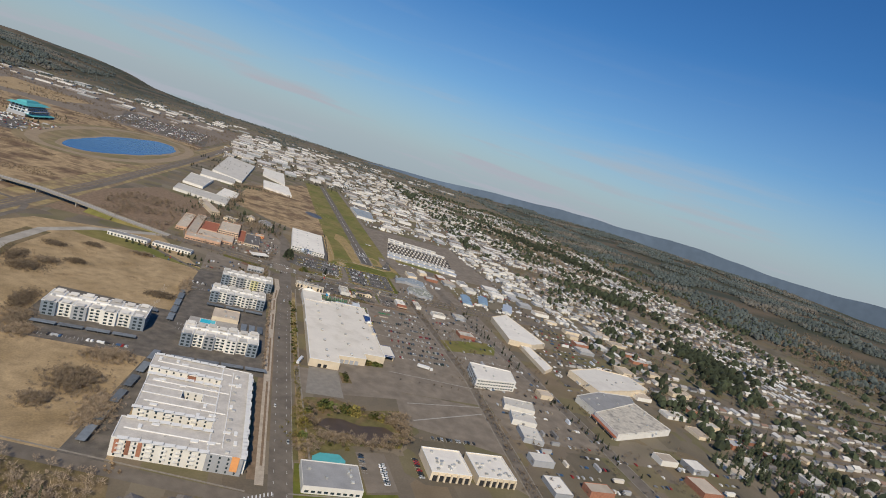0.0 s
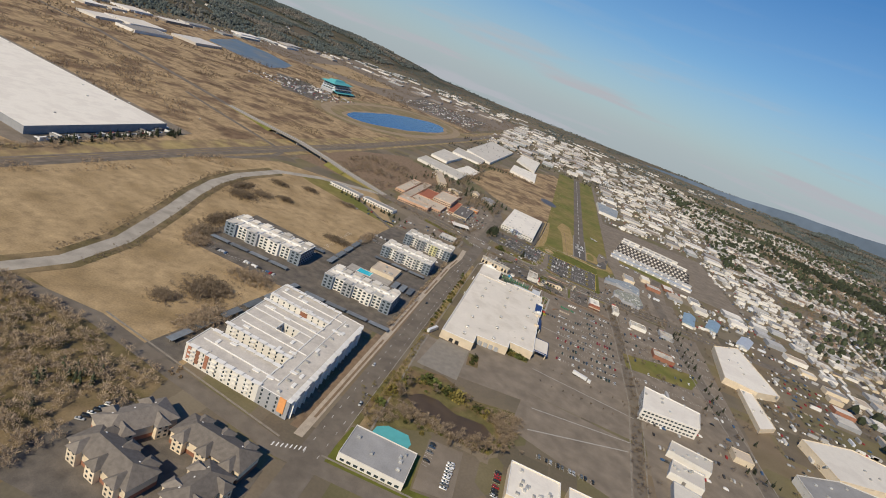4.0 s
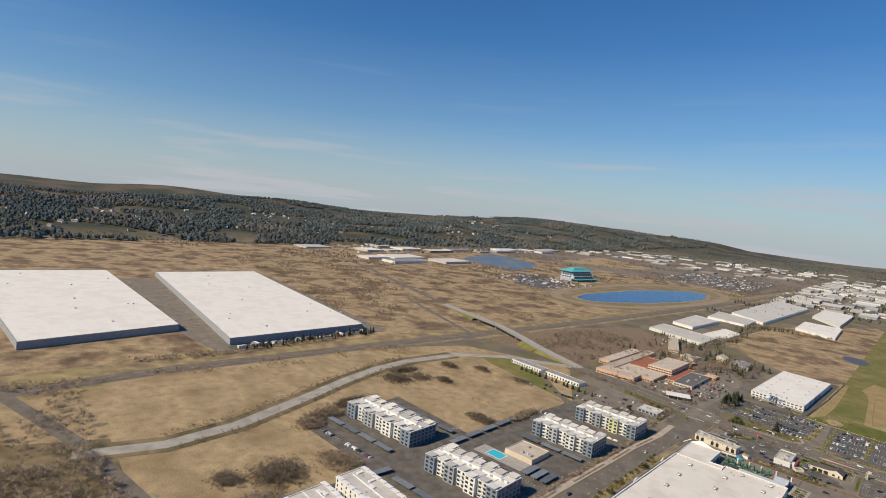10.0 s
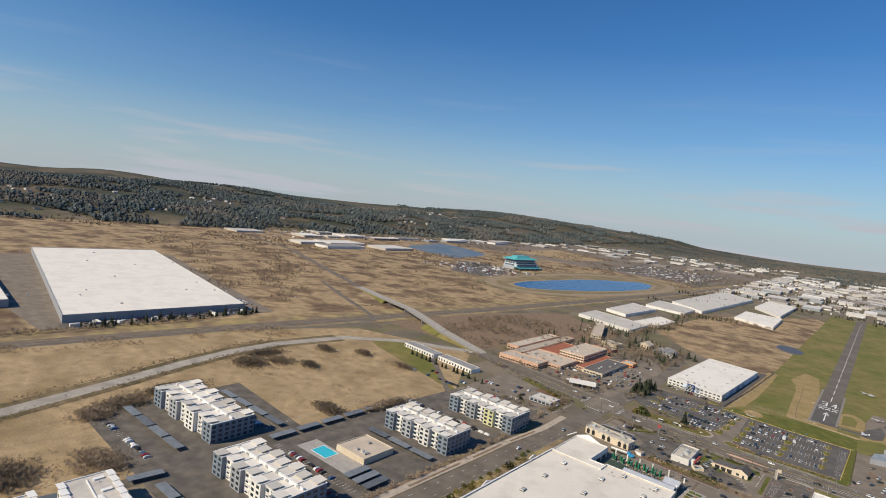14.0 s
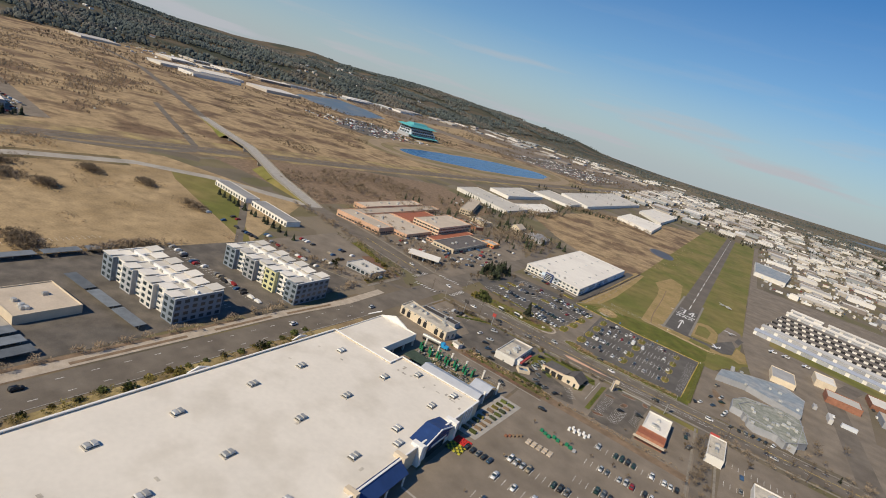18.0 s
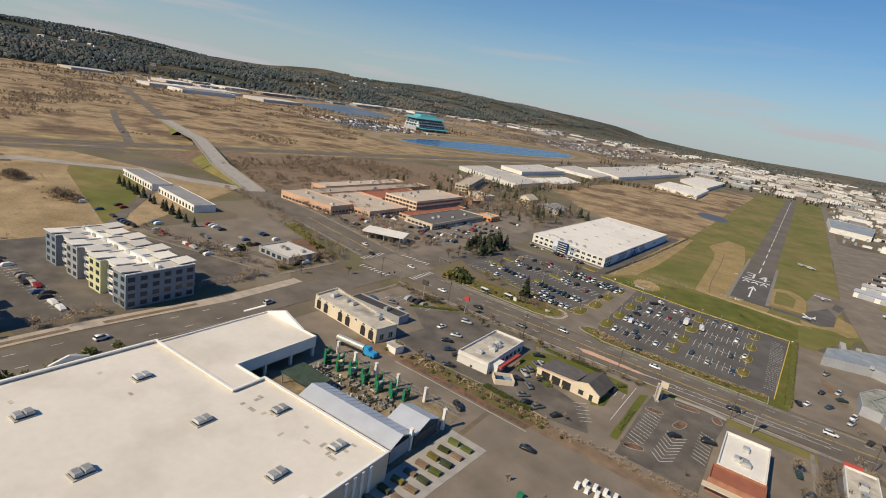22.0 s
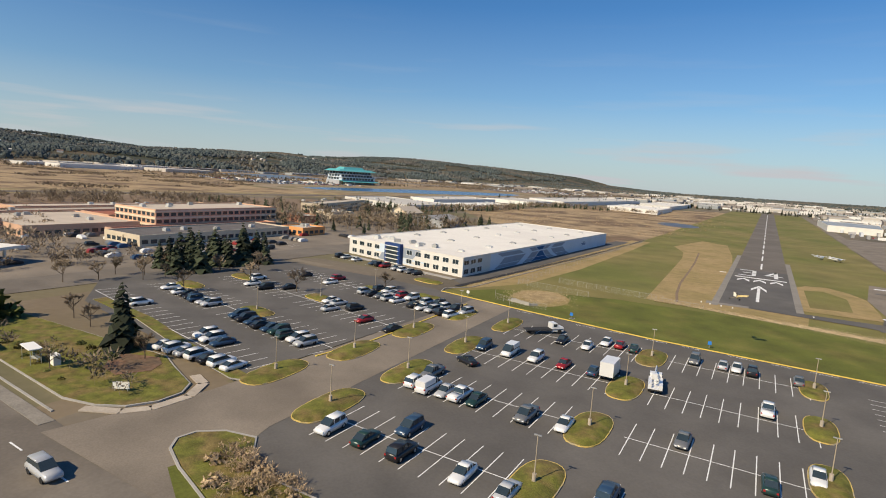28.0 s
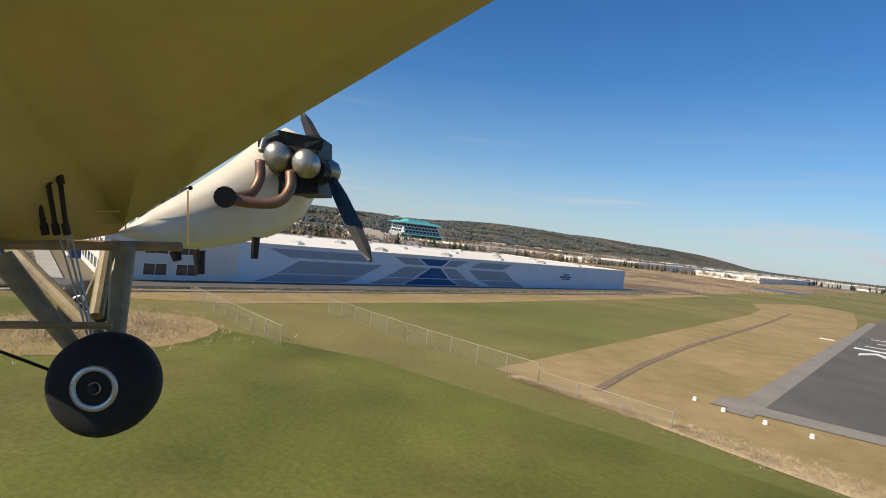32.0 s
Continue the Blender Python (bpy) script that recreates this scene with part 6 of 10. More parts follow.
for k in range(4):
    hg = thing("hangar_row", "dark-roofed hangar row with shade-dark coloured bays and white panels", "hangar", H0 @ pose(0, 62 + k * 26, 0), "hangar rows")
    # solid block; its near-black colour stands for shade inside the bays
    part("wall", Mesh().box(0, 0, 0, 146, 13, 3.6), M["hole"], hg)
    part("roof", Mesh().add([(-0.4, -0.5, 3.6), (146.4, -0.5, 3.6), (146.4, 13.5, 3.6), (-0.4, 13.5, 3.6), (-0.4, 6.5, 4.2), (146.4, 6.5, 4.2)], [(0, 1, 5, 4), (1, 2, 5), (2, 3, 4, 5), (3, 0, 4), (0, 3, 2, 1)]), M["roof_hangar"], hg)
    part("end_wall", Mesh().box(-0.3, 0, 0, 0, 13, 3.6), M["wall_white"], hg)
    for j in range(17):
        part("front_panel", HPANEL, None, hg, m=pose(4 + j * 8.2 + (4.1 if k % 2 else 0), 0, 0))
flat_building([(57, 545), (104, 536), (118, 668), (57, 690)], 7, "wall_white", "roof_slate", "large hangar with a blue-grey metal roof beside the taxiway", "hangar", "hangar", 0.2, 0, "", None)
flat_building([(106, 440), (118, 437), (121, 449), (109, 452)], 7, "wall_white", "roof_white", "small white cube-shaped hangar", "hangar", "hangar", 0.3, 0, "", None)
# western warehouses
for poly in ([(-1115, -345), (-1092, -150), (-604, -246), (-612, -446)], [(-1180, -620), (-1150, -420), (-700, -470), (-690, -640)]):
    wh = flat_building(list(reversed(poly)), 9, "wall_grey", "roof_white", "huge grey warehouse with a pale flat roof", "warehouse", "warehouse", 0.6, 16, "huge western warehouses")
# grandstand with a teal roof
gs = thing("grandstand", "large teal-clad racecourse grandstand beside the lake", "grandstand", pose(-822, 800, 0, rz=-8))
part("wall", Mesh().box(-24, -52, 0, 20, 52, 9), M["wall_grey"], gs)
for k in range(3):
    part("tier", Mesh().box(-22, -50 + k * 2, 9.02 + k * 6.5, 26 - k * 5, 50 - k * 2, 15.2 + k * 6.5), M["wall_ice"], gs, "pale blue glazed storey")
    part("terrace", Mesh().box(-23, -52 + k * 2, 15.22 + k * 6.5, 29 - k * 5, 52 - k * 2, 15.5 + k * 6.5), M["wall_white"], gs)
    for j in range(10):
        part("window_bay", Mesh().box(26.02 - k * 5, -46 + j * 9.2, 10.2 + k * 6.5, 26.3 - k * 5, -39 + j * 9.2, 14.4 + k * 6.5), M["glass"], gs)
    for j in range(4):
        part("window_bay", Mesh().box(-18 + j * 9, -50.3 + k * 2, 10.2 + k * 6.5, -11.5 + j * 9, -50.02 + k * 2, 14.4 + k * 6.5), M["glass"], gs)
part("roof", Mesh().add([(-27, -56, 28.6), (24, -56, 28.6), (24, 56, 28.6), (-27, 56, 28.6), (-20, -46, 33), (14, -46, 33), (14, 46, 33), (-20, 46, 33)], [(0, 1, 5, 4), (1, 2, 6, 5), (2, 3, 7, 6), (3, 0, 4, 7), (4, 5, 6, 7), (3, 2, 1, 0)]), M["teal"], gs)
part("upper_roof", Mesh().add([(-19, -30, 33.02), (8, -30, 33.02), (8, 34, 33.02), (-19, 34, 33.02), (-14, -24, 38), (3, -24, 38), (3, 28, 38), (-14, 28, 38)], [(0, 1, 5, 4), (1, 2, 6, 5), (2, 3, 7, 6), (3, 0, 4, 7), (4, 5, 6, 7), (3, 2, 1, 0)]), M["teal"], gs)
part("low_roof", Mesh().add([(20.02, -54, 9.02), (40, -54, 6), (40, 54, 6), (20.02, 54, 9.02), (20.02, -54, 8.5), (40, -54, 5.5), (40, 54, 5.5), (20.02, 54, 8.5)], [(0, 1, 2, 3), (7, 6, 5, 4), (0, 4, 5, 1), (1, 5, 6, 2), (2, 6, 7, 3)]), M["teal"], gs)
for y in (-50, -25, 0, 25, 50):
    part("post", Mesh().box(38.6, y - 0.5, 0, 39.6, y + 0.5, 5.6), M["wall_white"], gs)
# bridge of the highway over the railway
br = thing("bridge", "pale concrete highway bridge over the railway", "bridge")
deck = [(-700, 40), (-620, 8), (-560, -18), (-510, -36), (-450, -66), (-395, -92), (-320, -114)]
zz = [0.2, 2.5, 5.5, 7, 7, 5, 0.2]
part("deck", Mesh().strip(deck, 14, zz), M["concrete"], br)
under = Mesh().strip(list(reversed(deck)), 14, [z - 0.9 for z in reversed(zz)])
part("deck_underside", under, M["concrete"], br)
for sgn in (-1, 1):
    pr = Mesh()
    for (a, za), (b, zb) in zip(zip(deck, zz), zip(deck[1:], zz[1:])):
        d = (Vector(b) - Vector(a)).normalized()
        s = Vector((-d.y, d.x)) * 7 * sgn
        a2, b2 = Vector(a) + s, Vector(b) + s
        pr = Mesh()
        pr.add([(a2.x, a2.y, za - 1.0), (b2.x, b2.y, zb - 1.0), (b2.x, b2.y, zb + 1.0), (a2.x, a2.y, za + 1.0), (a2.x + .3, a2.y + .3, za - 1.0), (b2.x + .3, b2.y + .3, zb - 1.0), (b2.x + .3, b2.y + .3, zb + 1.0), (a2.x + .3, a2.y + .3, za + 1.0)],
               [(0, 1, 2, 3), (7, 6, 5, 4), (3, 2, 6, 7), (0, 4, 5, 1)])
        part("parapet", pr, M["shoulder"], br)
for (x, y), z in list(zip(deck, zz))[2:6]:
    part("pier", Mesh().turned_box(pose(x, y, 0, rz=-25), 1.2, 11, z - 0.9), M["concrete"], br)
for seg, zs in (((-700, 40), (-620, 8), (-570, -14)), (0.1, 1.7, 4.4)), (((-430, -76), (-395, -92), (-320, -114)), (6.0, 4.2, 0.1)):
    pts = list(zip(seg, zs))
    for ((ax, ay), az), ((bx, by), bz) in zip(pts, pts[1:]):
        d = (Vector((bx, by)) - Vector((ax, ay))).normalized()
        s = Vector((-d.y, d.x))
        a0, a1, b0, b1 = Vector((ax, ay)) + s * (7 + az * 1.6), Vector((ax, ay)) - s * (7 + az * 1.6), Vector((bx, by)) + s * (7 + bz * 1.6), Vector((bx, by)) - s * (7 + bz * 1.6)
        ta, tb, ua, ub = Vector((ax, ay)) + s * 7, Vector((bx, by)) + s * 7, Vector((ax, ay)) - s * 7, Vector((bx, by)) - s * 7
        emb = Mesh()
        emb.add([(a0.x, a0.y, 0), (b0.x, b0.y, 0), (tb.x, tb.y, bz - 0.3), (ta.x, ta.y, az - 0.3), (a1.x, a1.y, 0), (b1.x, b1.y, 0), (ub.x, ub.y, bz - 0.3), (ua.x, ua.y, az - 0.3)], [(3, 2, 1, 0), (4, 5, 6, 7), (3, 7, 6, 2)])
        part("embankment", emb, M["infield"], br)
# south apartments with grey-brown hipped roofs
M["roof_shingle"] = mat("grey_brown_shingle_roof", (0.185, 0.165, 0.145), 0.9, var=0.2, scale=0.5, fine=4, bump=0.2, rand=0.15)
def hip(x0, y0, x1, y1, z, peak):
    """A hipped roof over a rectangle, ridge along its longer side."""
    a = min(x1 - x0, y1 - y0) / 2
    r = ((x0 + a, (y0 + y1) / 2, peak), (x1 - a, (y0 + y1) / 2, peak)) if x1 - x0 > y1 - y0 else (((x0 + x1) / 2, y0 + a, peak), ((x0 + x1) / 2, y1 - a, peak))
    faces = [(0, 1, 5, 4), (1, 2, 5), (2, 3, 4, 5), (3, 0, 4)] if x1 - x0 > y1 - y0 else [(0, 1, 4), (1, 2, 5, 4), (2, 3, 5), (3, 0, 4, 5)]
    return Mesh().add([(x0, y0, z), (x1, y0, z), (x1, y1, z), (x0, y1, z), *r], faces + [(0, 3, 2, 1)])
def apartment_house(x, y, rz, length):
    h2 = length / 2
    hs = thing("apartment_house", "cream apartment house with grey-brown hipped roofs and brick footing", "house", pose(x, y, 0, rz=rz), "hip-roofed apartment houses")
    part("wall", Mesh().box(-h2, -8, 2.6, h2, 8, 8), M["wall_cream"], hs)
    part("brick_footing", Mesh().box(-h2, -8, 0, h2, 8, 2.6), M["wall_brick"], hs)
    part("roof", hip(-h2 - 1, -9, h2 + 1, 9, 8.0, 12.4), M["roof_shingle"], hs)
    n = int(length / 13)
    for side in (-1, 1):
        for k in range(n):
            cx = -h2 + (k + 0.5) * length / n
            y0, y1 = (-11, 0) if side < 0 else (0, 11)
            part("bay_wall", Mesh().box(cx - 3.2, y0 if side < 0 else 8.02, 0, cx + 3.2, -8.02 if side < 0 else y1, 8), M["wall_cream"], hs)
            part("bay_roof", hip(cx - 3.9, y0 - (0.8 if side < 0 else 0), cx + 3.9, y1 + (0.8 if side > 0 else 0), 8.02, 11.2), M["roof_shingle"], hs)
            for z in (0.9, 3.6, 6.2):
                a, b = ((cx - 3.2, y0), (cx + 3.2, y0)) if side < 0 else ((cx + 3.2, y1), (cx - 3.2, y1))
                for t in (1.7, 4.7):
                    part("window", window_data(1.4, 1.3)[0], None, hs, m=wall_pose(a, b, t, z))
    for k in range(3):
        part("roof_vent", Mesh().box(-0.4, -0.4, 0, 0.4, 0.4, 0.6), M["trim"], hs, m=pose(-h2 * 0.6 + k * h2 * 0.6, 3.5, 10.2))
patch("car_park", [(-268, -692), (-180, -694), (-176, -760), (-276, -760)], M["asphalt_mid"], 0.05, "dark asphalt round the apartment houses", "car park")
for x, y, rz, length in ((-206, -699, -6, 42), (-246, -707, 62, 34), (-236, -732, -14, 40), (-196, -726, 80, 28)):
    apartment_house(x, y, rz, length)

# ---- vehicles ----
def loft(sections, close=True):
    """A skin over cross-sections of equal point count."""
    mb = Mesh()
    n = len(sections[0])
    pts = [p for s in sections for p in s]
    fs = []
    for k in range(len(sections) - 1):
        for i in range(n):
            j = (i + 1) % n
            fs.append((k * n + i, k * n + j, (k + 1) * n + j, (k + 1) * n + i))
    if close:
        fs += [tuple(reversed(range(n))), tuple(range((len(sections) - 1) * n, len(sections) * n))]
    return mb.add(pts, fs)


def section(x, w, z0, z1, round_=0.25):
    r = min(round_, (z1 - z0) * 0.45)
    zm = z0 + (z1 - z0) * 0.45
    return [(x, -w + 0.08, z0), (x, w - 0.08, z0), (x, w, zm), (x, w - 0.04, z1 - r), (x, w - r, z1), (x, -w + r, z1), (x, -w + 0.04, z1 - r), (x, -w, zm)]


SHAPES = {
    # stations along the body (x, half width, sill, top); stations of the cabin; wheel positions and radius
    "s": ([(-2.3, 0.72, 0.42, 0.82), (-2.15, 0.84, 0.24, 0.96), (-1.2, 0.9, 0.2, 0.98), (0.7, 0.9, 0.2, 0.95), (1.9, 0.86, 0.22, 0.82), (2.3, 0.7, 0.36, 0.66)], [(-1.75, 0.7, 0.95, 1.0), (-0.95, 0.66, 0.95, 1.42), (0.25, 0.66, 0.95, 1.44), (1.1, 0.72, 0.92, 0.97)], (1.42, 0.33)),
    "u": ([(-2.3, 0.8, 0.45, 1.0), (-2.2, 0.9, 0.3, 1.12), (-1.0, 0.94, 0.27, 1.15), (0.8, 0.94, 0.27, 1.12), (2.0, 0.9, 0.3, 1.02), (2.35, 0.76, 0.42, 0.86)], [(-2.15, 0.78, 1.1, 1.16), (-1.9, 0.74, 1.1, 1.72), (0.3, 0.74, 1.1, 1.74), (1.2, 0.8, 1.1, 1.14)], (1.42, 0.37)),
    "p": ([(-2.75, 0.88, 0.5, 1.05), (-2.65, 0.94, 0.4, 1.12), (-0.8, 0.95, 0.38, 1.12), (1.0, 0.95, 0.38, 1.12), (2.3, 0.93, 0.42, 1.06), (2.75, 0.82, 0.5, 0.9)], [(-0.75, 0.8, 1.1, 1.15), (-0.55, 0.76, 1.1, 1.78), (0.75, 0.76, 1.1, 1.8), (1.5, 0.82, 1.1, 1.14)], (1.75, 0.4)),
    "v": ([(-2.7, 0.92, 0.4, 1.15), (-2.65, 0.96, 0.3, 1.2), (-0.8, 0.98, 0.28, 1.2), (1.5, 0.98, 0.28, 1.18), (2.4, 0.94, 0.3, 1.05), (2.65, 0.84, 0.42, 0.9)], [(-2.6, 0.9, 1.15, 2.0), (-2.45, 0.88, 1.15, 2.06), (0.9, 0.88, 1.15, 2.08), (2.0, 0.86, 1.14, 1.2)], (1.65, 0.36)),
}
WORD = {"s": "sedan", "u": "sport utility vehicle", "p": "pickup truck", "v": "van"}
WHEELS, CARS, WHOLE = {}, {}, {}
def car_meshes(kind, colour):
    if (kind, colour) in CARS:
        return CARS[kind, colour]
    body, cabin, (wb, r) = SHAPES[kind]
    paint = M["car" + colour]
    bm_ = loft([section(*s) for s in body])
    if kind == "p":
        bm_.box(-2.6, -0.78, 1.125, -0.9, 0.78, 1.127)
    gl = loft([[(x, -w, z0), (x, w, z0), (x, w - 0.06, z1), (x, -w + 0.06, z1)] for x, w, z0, z1 in cabin])
    rf = loft([[(x, -w + 0.0, z1 - 0.03), (x, w - 0.0, z1 - 0.03), (x, w - 0.12, z1 + 0.05), (x, -w + 0.12, z1 + 0.05)] for x, w, z0, z1 in cabin[1:3]])
    if kind == "v":
        rf = loft([[(x, -w - 0.01, 1.2 if i == 0 else z1 - 0.75), (x, w + 0.01, 1.2 if i == 0 else z1 - 0.75), (x, w - 0.08, z1 + 0.05), (x, -w + 0.08, z1 + 0.05)] for i, (x, w, z0, z1) in enumerate([(-2.62, 0.92, 0, 2.0), (-2.4, 0.93, 0, 2.06), (0.4, 0.93, 0, 2.08)])])
    pil = Mesh()
    for s in (-1, 1):
        for x, lean in ((cabin[1][0] + 0.02, 0), ((cabin[1][0] + cabin[2][0]) / 2, 0), (cabin[2][0] - 0.02, 0)):
            w = cabin[1][1]
            pil.box(x - 0.05, s * (w + 0.03) - 0.03, cabin[1][2], x + 0.05, s * (w + 0.03) + 0.0, cabin[1][3] - 0.06)
    f, b = body[-1], body[0]
    hl = Mesh().box(f[0] - 0.12, f[1] - 0.3, f[3] - 0.2, f[0] + 0.01, f[1] - 0.02, f[3] - 0.04)
    tl = Mesh().box(b[0] - 0.01, b[1] - 0.2, b[3] - 0.25, b[0] + 0.12, b[1] + 0.02, b[3] - 0.05)
    if r not in WHEELS:
        WHEELS[r] = (Mesh().tube((0, -0.1, 0), (0, 0.1, 0), r, n=14).data("tyre", M["tyre"]), Mesh().tube((0, -0.105, 0), (0, 0.105, 0), r * 0.6, n=10).data("rim", M["rim"]))
    whole = Mesh().add(bm_.v, bm_.f).add(rf.v, rf.f)
    WHOLE[kind, colour] = whole.data("body", paint, True)
    CARS[kind, colour] = (bm_.data("body", paint, True), gl.data("glasshouse", M["glass"]), rf.data("roof", paint, kind != "v"), pil.data("pillar_trim", paint), hl.data("headlight", M["lamp_clear"]), tl.data("tail_light", M["lamp_red"]), WHEELS[r], wb, r, body[0][1])
    return CARS[kind, colour]


STATE = {"s": "sedan parked on asphalt", "u": "tall estate car parked on asphalt", "p": "pickup truck parked on asphalt", "v": "delivery van parked on asphalt"}
def car(kind, colour, x, y, rz, z=0.12, detail=2, group="parked cars"):
    bd, gl, rf, pil, hl, tl, (ty, rm), wb, r, hw = car_meshes(kind, colour)
    c = thing("pickup_truck" if kind == "p" else "van" if kind == "v" else "car", CAR_COLOURS[colour][0] + " " + STATE[kind], "truck" if kind == "p" else "van" if kind == "v" else "car", pose(x, y, z, rz=rz), group)
    part("body", bd if detail > 1 else WHOLE[kind, colour], None, c)
    part("glasshouse", gl, None, c)
    if detail > 1:
        part("roof", rf, None, c)
    if detail:
        for sx in (-1, 1):
            for sy in (-1, 1):
                wh = part("wheel", ty, None, c, m=pose(sx * wb, sy * (hw + 0.02), r))
                if detail > 1:
                    part("rim", rm, None, wh)
    if detail > 1:
        part("pillar_trim", pil, None, c)
        part("headlight", hl, None, c)
        part("headlight", hl, None, c, m=Matrix.Diagonal((1, -1, 1, 1)))
        part("tail_light", tl, None, c)
        part("tail_light", tl, None, c, m=Matrix.Diagonal((1, -1, 1, 1)))
    return c


rc = random.Random(21)
MIX = "WWWKKGGSSSBRNT"
def kind_of(ch):
    return {"V": ("v", "W"), "P": ("p", "W"), "Q": ("p", "G")}.get(ch) or (rc.choice("ssuu"), ch)


def bay_row(origin, turn, x0, pitch, pattern, y, facing, detail, mb, depth=5.4, wide=0.13, z=0.125):
    """One row of bays with its white lines and cars. The local frame stands at origin, turned by degrees."""
    m = pose(*origin, 0, rz=turn)
    for i, ch in enumerate(pattern):
        if ch == "#":
            continue
        for k in ((0, 1) if i + 1 == len(pattern) or pattern[i + 1] == "#" else (0,)):
            a, b = m @ Vector((x0 + (i + k) * pitch, y, 0)), m @ Vector((x0 + (i + k) * pitch, y + facing * depth, 0))
            mb.strip([a.xy, b.xy], wide, z)
        if ch not in ".#":
            kd, cl = kind_of(ch)
            p = m @ Vector((x0 + (i + 0.5) * pitch + rc.uniform(-0.15, 0.15), y + facing * (depth / 2 + rc.uniform(-0.3, 0.3)), 0))
            car(kd, cl, p.x, p.y, turn + rc.choice((90, -90)) + rc.uniform(-2, 2), detail=detail)


lines = Mesh()
# car park before the runway: rows of bays on both sides of white spines
for sp, north, south, north_e, south_e in ((-70, ".......WR.", "....K.W...", ".G.SWK..G", "........."), (-90, "B.V.W.R.B.", "..........", "......P..", "........."),
                                           (-109, "Q.........", "WVSPN..Q.W", "..G.....W", "......N.."), (-128, "...B......", "W.N.K..W.S", "B........", "...S...B.")):
    bay_row((0, 0), 0.3, -46.3, 2.65, north, sp, 1, 2, lines)
    bay_row((0, 0), 0.3, -46.3, 2.65, south, sp, -1, 2, lines)
    bay_row((0, 0), 0.3, -13.3, 2.45, north_e, sp, 1, 2, lines)
    bay_row((0, 0), 0.3, -13.3, 2.45, south_e, sp, -1, 2, lines)
    lines.strip([(-46.3, sp - 0.2), (-19.8, sp)], 0.15, 0.126)
    lines.strip([(-13.3, sp), (8.8, sp + 0.1)], 0.15, 0.126)
for i in range(28):
    lines.strip([(17.6, -68 - i * 2.45), (23.0, -68 - i * 2.45)], 0.13, 0.127)
structure("bay_lines", lines, M["paint"], "white parking bay lines", "road marking")
lines = Mesh()
WEST, TURN = (-105, -60), -10.2
for sp, north, south in ((-1, "......R...##KWSRW.SKWKS", "...K...W..##SKGSW.KWSKW"), (-20, "..W....K..##.WS.K......", "....W.K...##...S...R..K"),
                            (-39, "..........##...........", "..W.WKKBSS##.BKBKBNNWS."), (-56, "......W.........WWB....", "")):
    bay_row(WEST, TURN, -22, 3.0, north, sp, 1, 1, lines)
    if south:
        bay_row(WEST, TURN, -22, 3.0, south, sp, -1, 1, lines)
    a, b = pose(*WEST, 0, rz=TURN) @ Vector((-22, sp, 0)), pose(*WEST, 0, rz=TURN) @ Vector((47, sp, 0))
    lines.strip([a.xy, b.xy], 0.15, 0.129)
bay_row((-113, -18), TURN, -22, 3.0, "KS.W##BKR.SWGK", -8, -1, 1, lines)
structure("bay_lines", lines, M["paint"], "white parking bay lines", "road marking")

def island(x, y, a, b, turn=0, lamp=True, bush=0):
    t = thing("traffic_island", "mossy grass island with a yellow kerb", "traffic island", group="car park islands")
    poly = oval(x, y, a, b, radians(turn), 22, 0.75)
    part("kerb", ring_wall(poly, 0.05, 0.24, 0.13)[0], M["kerb_yellow"], t)
    inner = shrink(poly, 0.14)
    mid, top = shrink(poly, min(a, b) * 0.3), shrink(poly, min(a, b) * 0.62)
    n = len(inner)
    def lift(ring, z):
        return [(px, py, z + 0.07 * noise.noise(Vector((px * 0.9, py * 0.9, 1.0)))) for px, py in ring]
    part("grass", Mesh().add([(px, py, 0.25) for px, py in inner] + lift(mid, 0.5) + lift(top, 0.66), [(i, (i + 1) % n, n + (i + 1) % n, n + i) for i in range(n)] + [(n + i, n + (i + 1) % n, 2 * n + (i + 1) % n, 2 * n + i) for i in range(n)] + [tuple(range(2 * n, 3 * n))]), M["island_grass"], t, smooth=True)
    if lamp:
        lamp_post(x, y, 0.5)
LAMP = {}
def lamp_post(x, y, z, h=8.0, rz=0):
    if not LAMP:
        LAMP["base"] = Mesh().tube((0, 0, 0), (0, 0, 1.0), 0.24, n=10).data("lamp_base", M["pale_paving"])
        LAMP["pole"] = Mesh().tube((0, 0, 0.8), (0, 0, 5.4), 0.07, 0.045, n=8).data("lamp_pole", M["lamp_paint"])
        LAMP["head"] = Mesh().box(-0.42, -0.1, 5.32, -0.1, 0.1, 5.42).box(0.1, -0.1, 5.32, 0.42, 0.1, 5.42).box(-0.1, -0.04, 5.34, 0.1, 0.04, 5.42).data("lamp_head", M["unit"])
    l_ = thing("street_lamp", "tan double-headed lamp post on a concrete base", "street lamp", pose(x, y, z, rz=rz), "car park lamps")
    for k in ("base", "pole", "head"):
        part("lamp_" + k, LAMP[k], None, l_)


for x, y in ((-16.6, -70.4), (-17.2, -90.4), (-17.8, -109.5), (-18.8, -127.4), (9.9, -69.6), (9.7, -88.3), (9.4, -106.2), (9.6, -125.5)):
    island(x, y, 2.7 if x < 0 else 2.2, 6.0 if x < 0 else 5.2)
for x, y, w in ((-49.6, -125.4, 2.9), (-48.8, -107.4, 2.6), (-48.4, -88, 2.6), (-48.2, -68, 2.4)):
    island(x, y, w, 6.6, 3)
for x, y in ((-64.6, -121.4), (-62.2, -105), (-61.6, -86.4), (-60.8, -67.4)):
    island(x, y, 3.0, 6.5, 4)
for x, y in ((-128, -92), (-127.5, -75), (-95.4, -98.4), (-94.6, -79), (-91.6, -60.6), (-88, -38.5), (-76, -58)):
    island(x, y, 5.0, 2.6, -10, lamp=(-100 < x < -90))
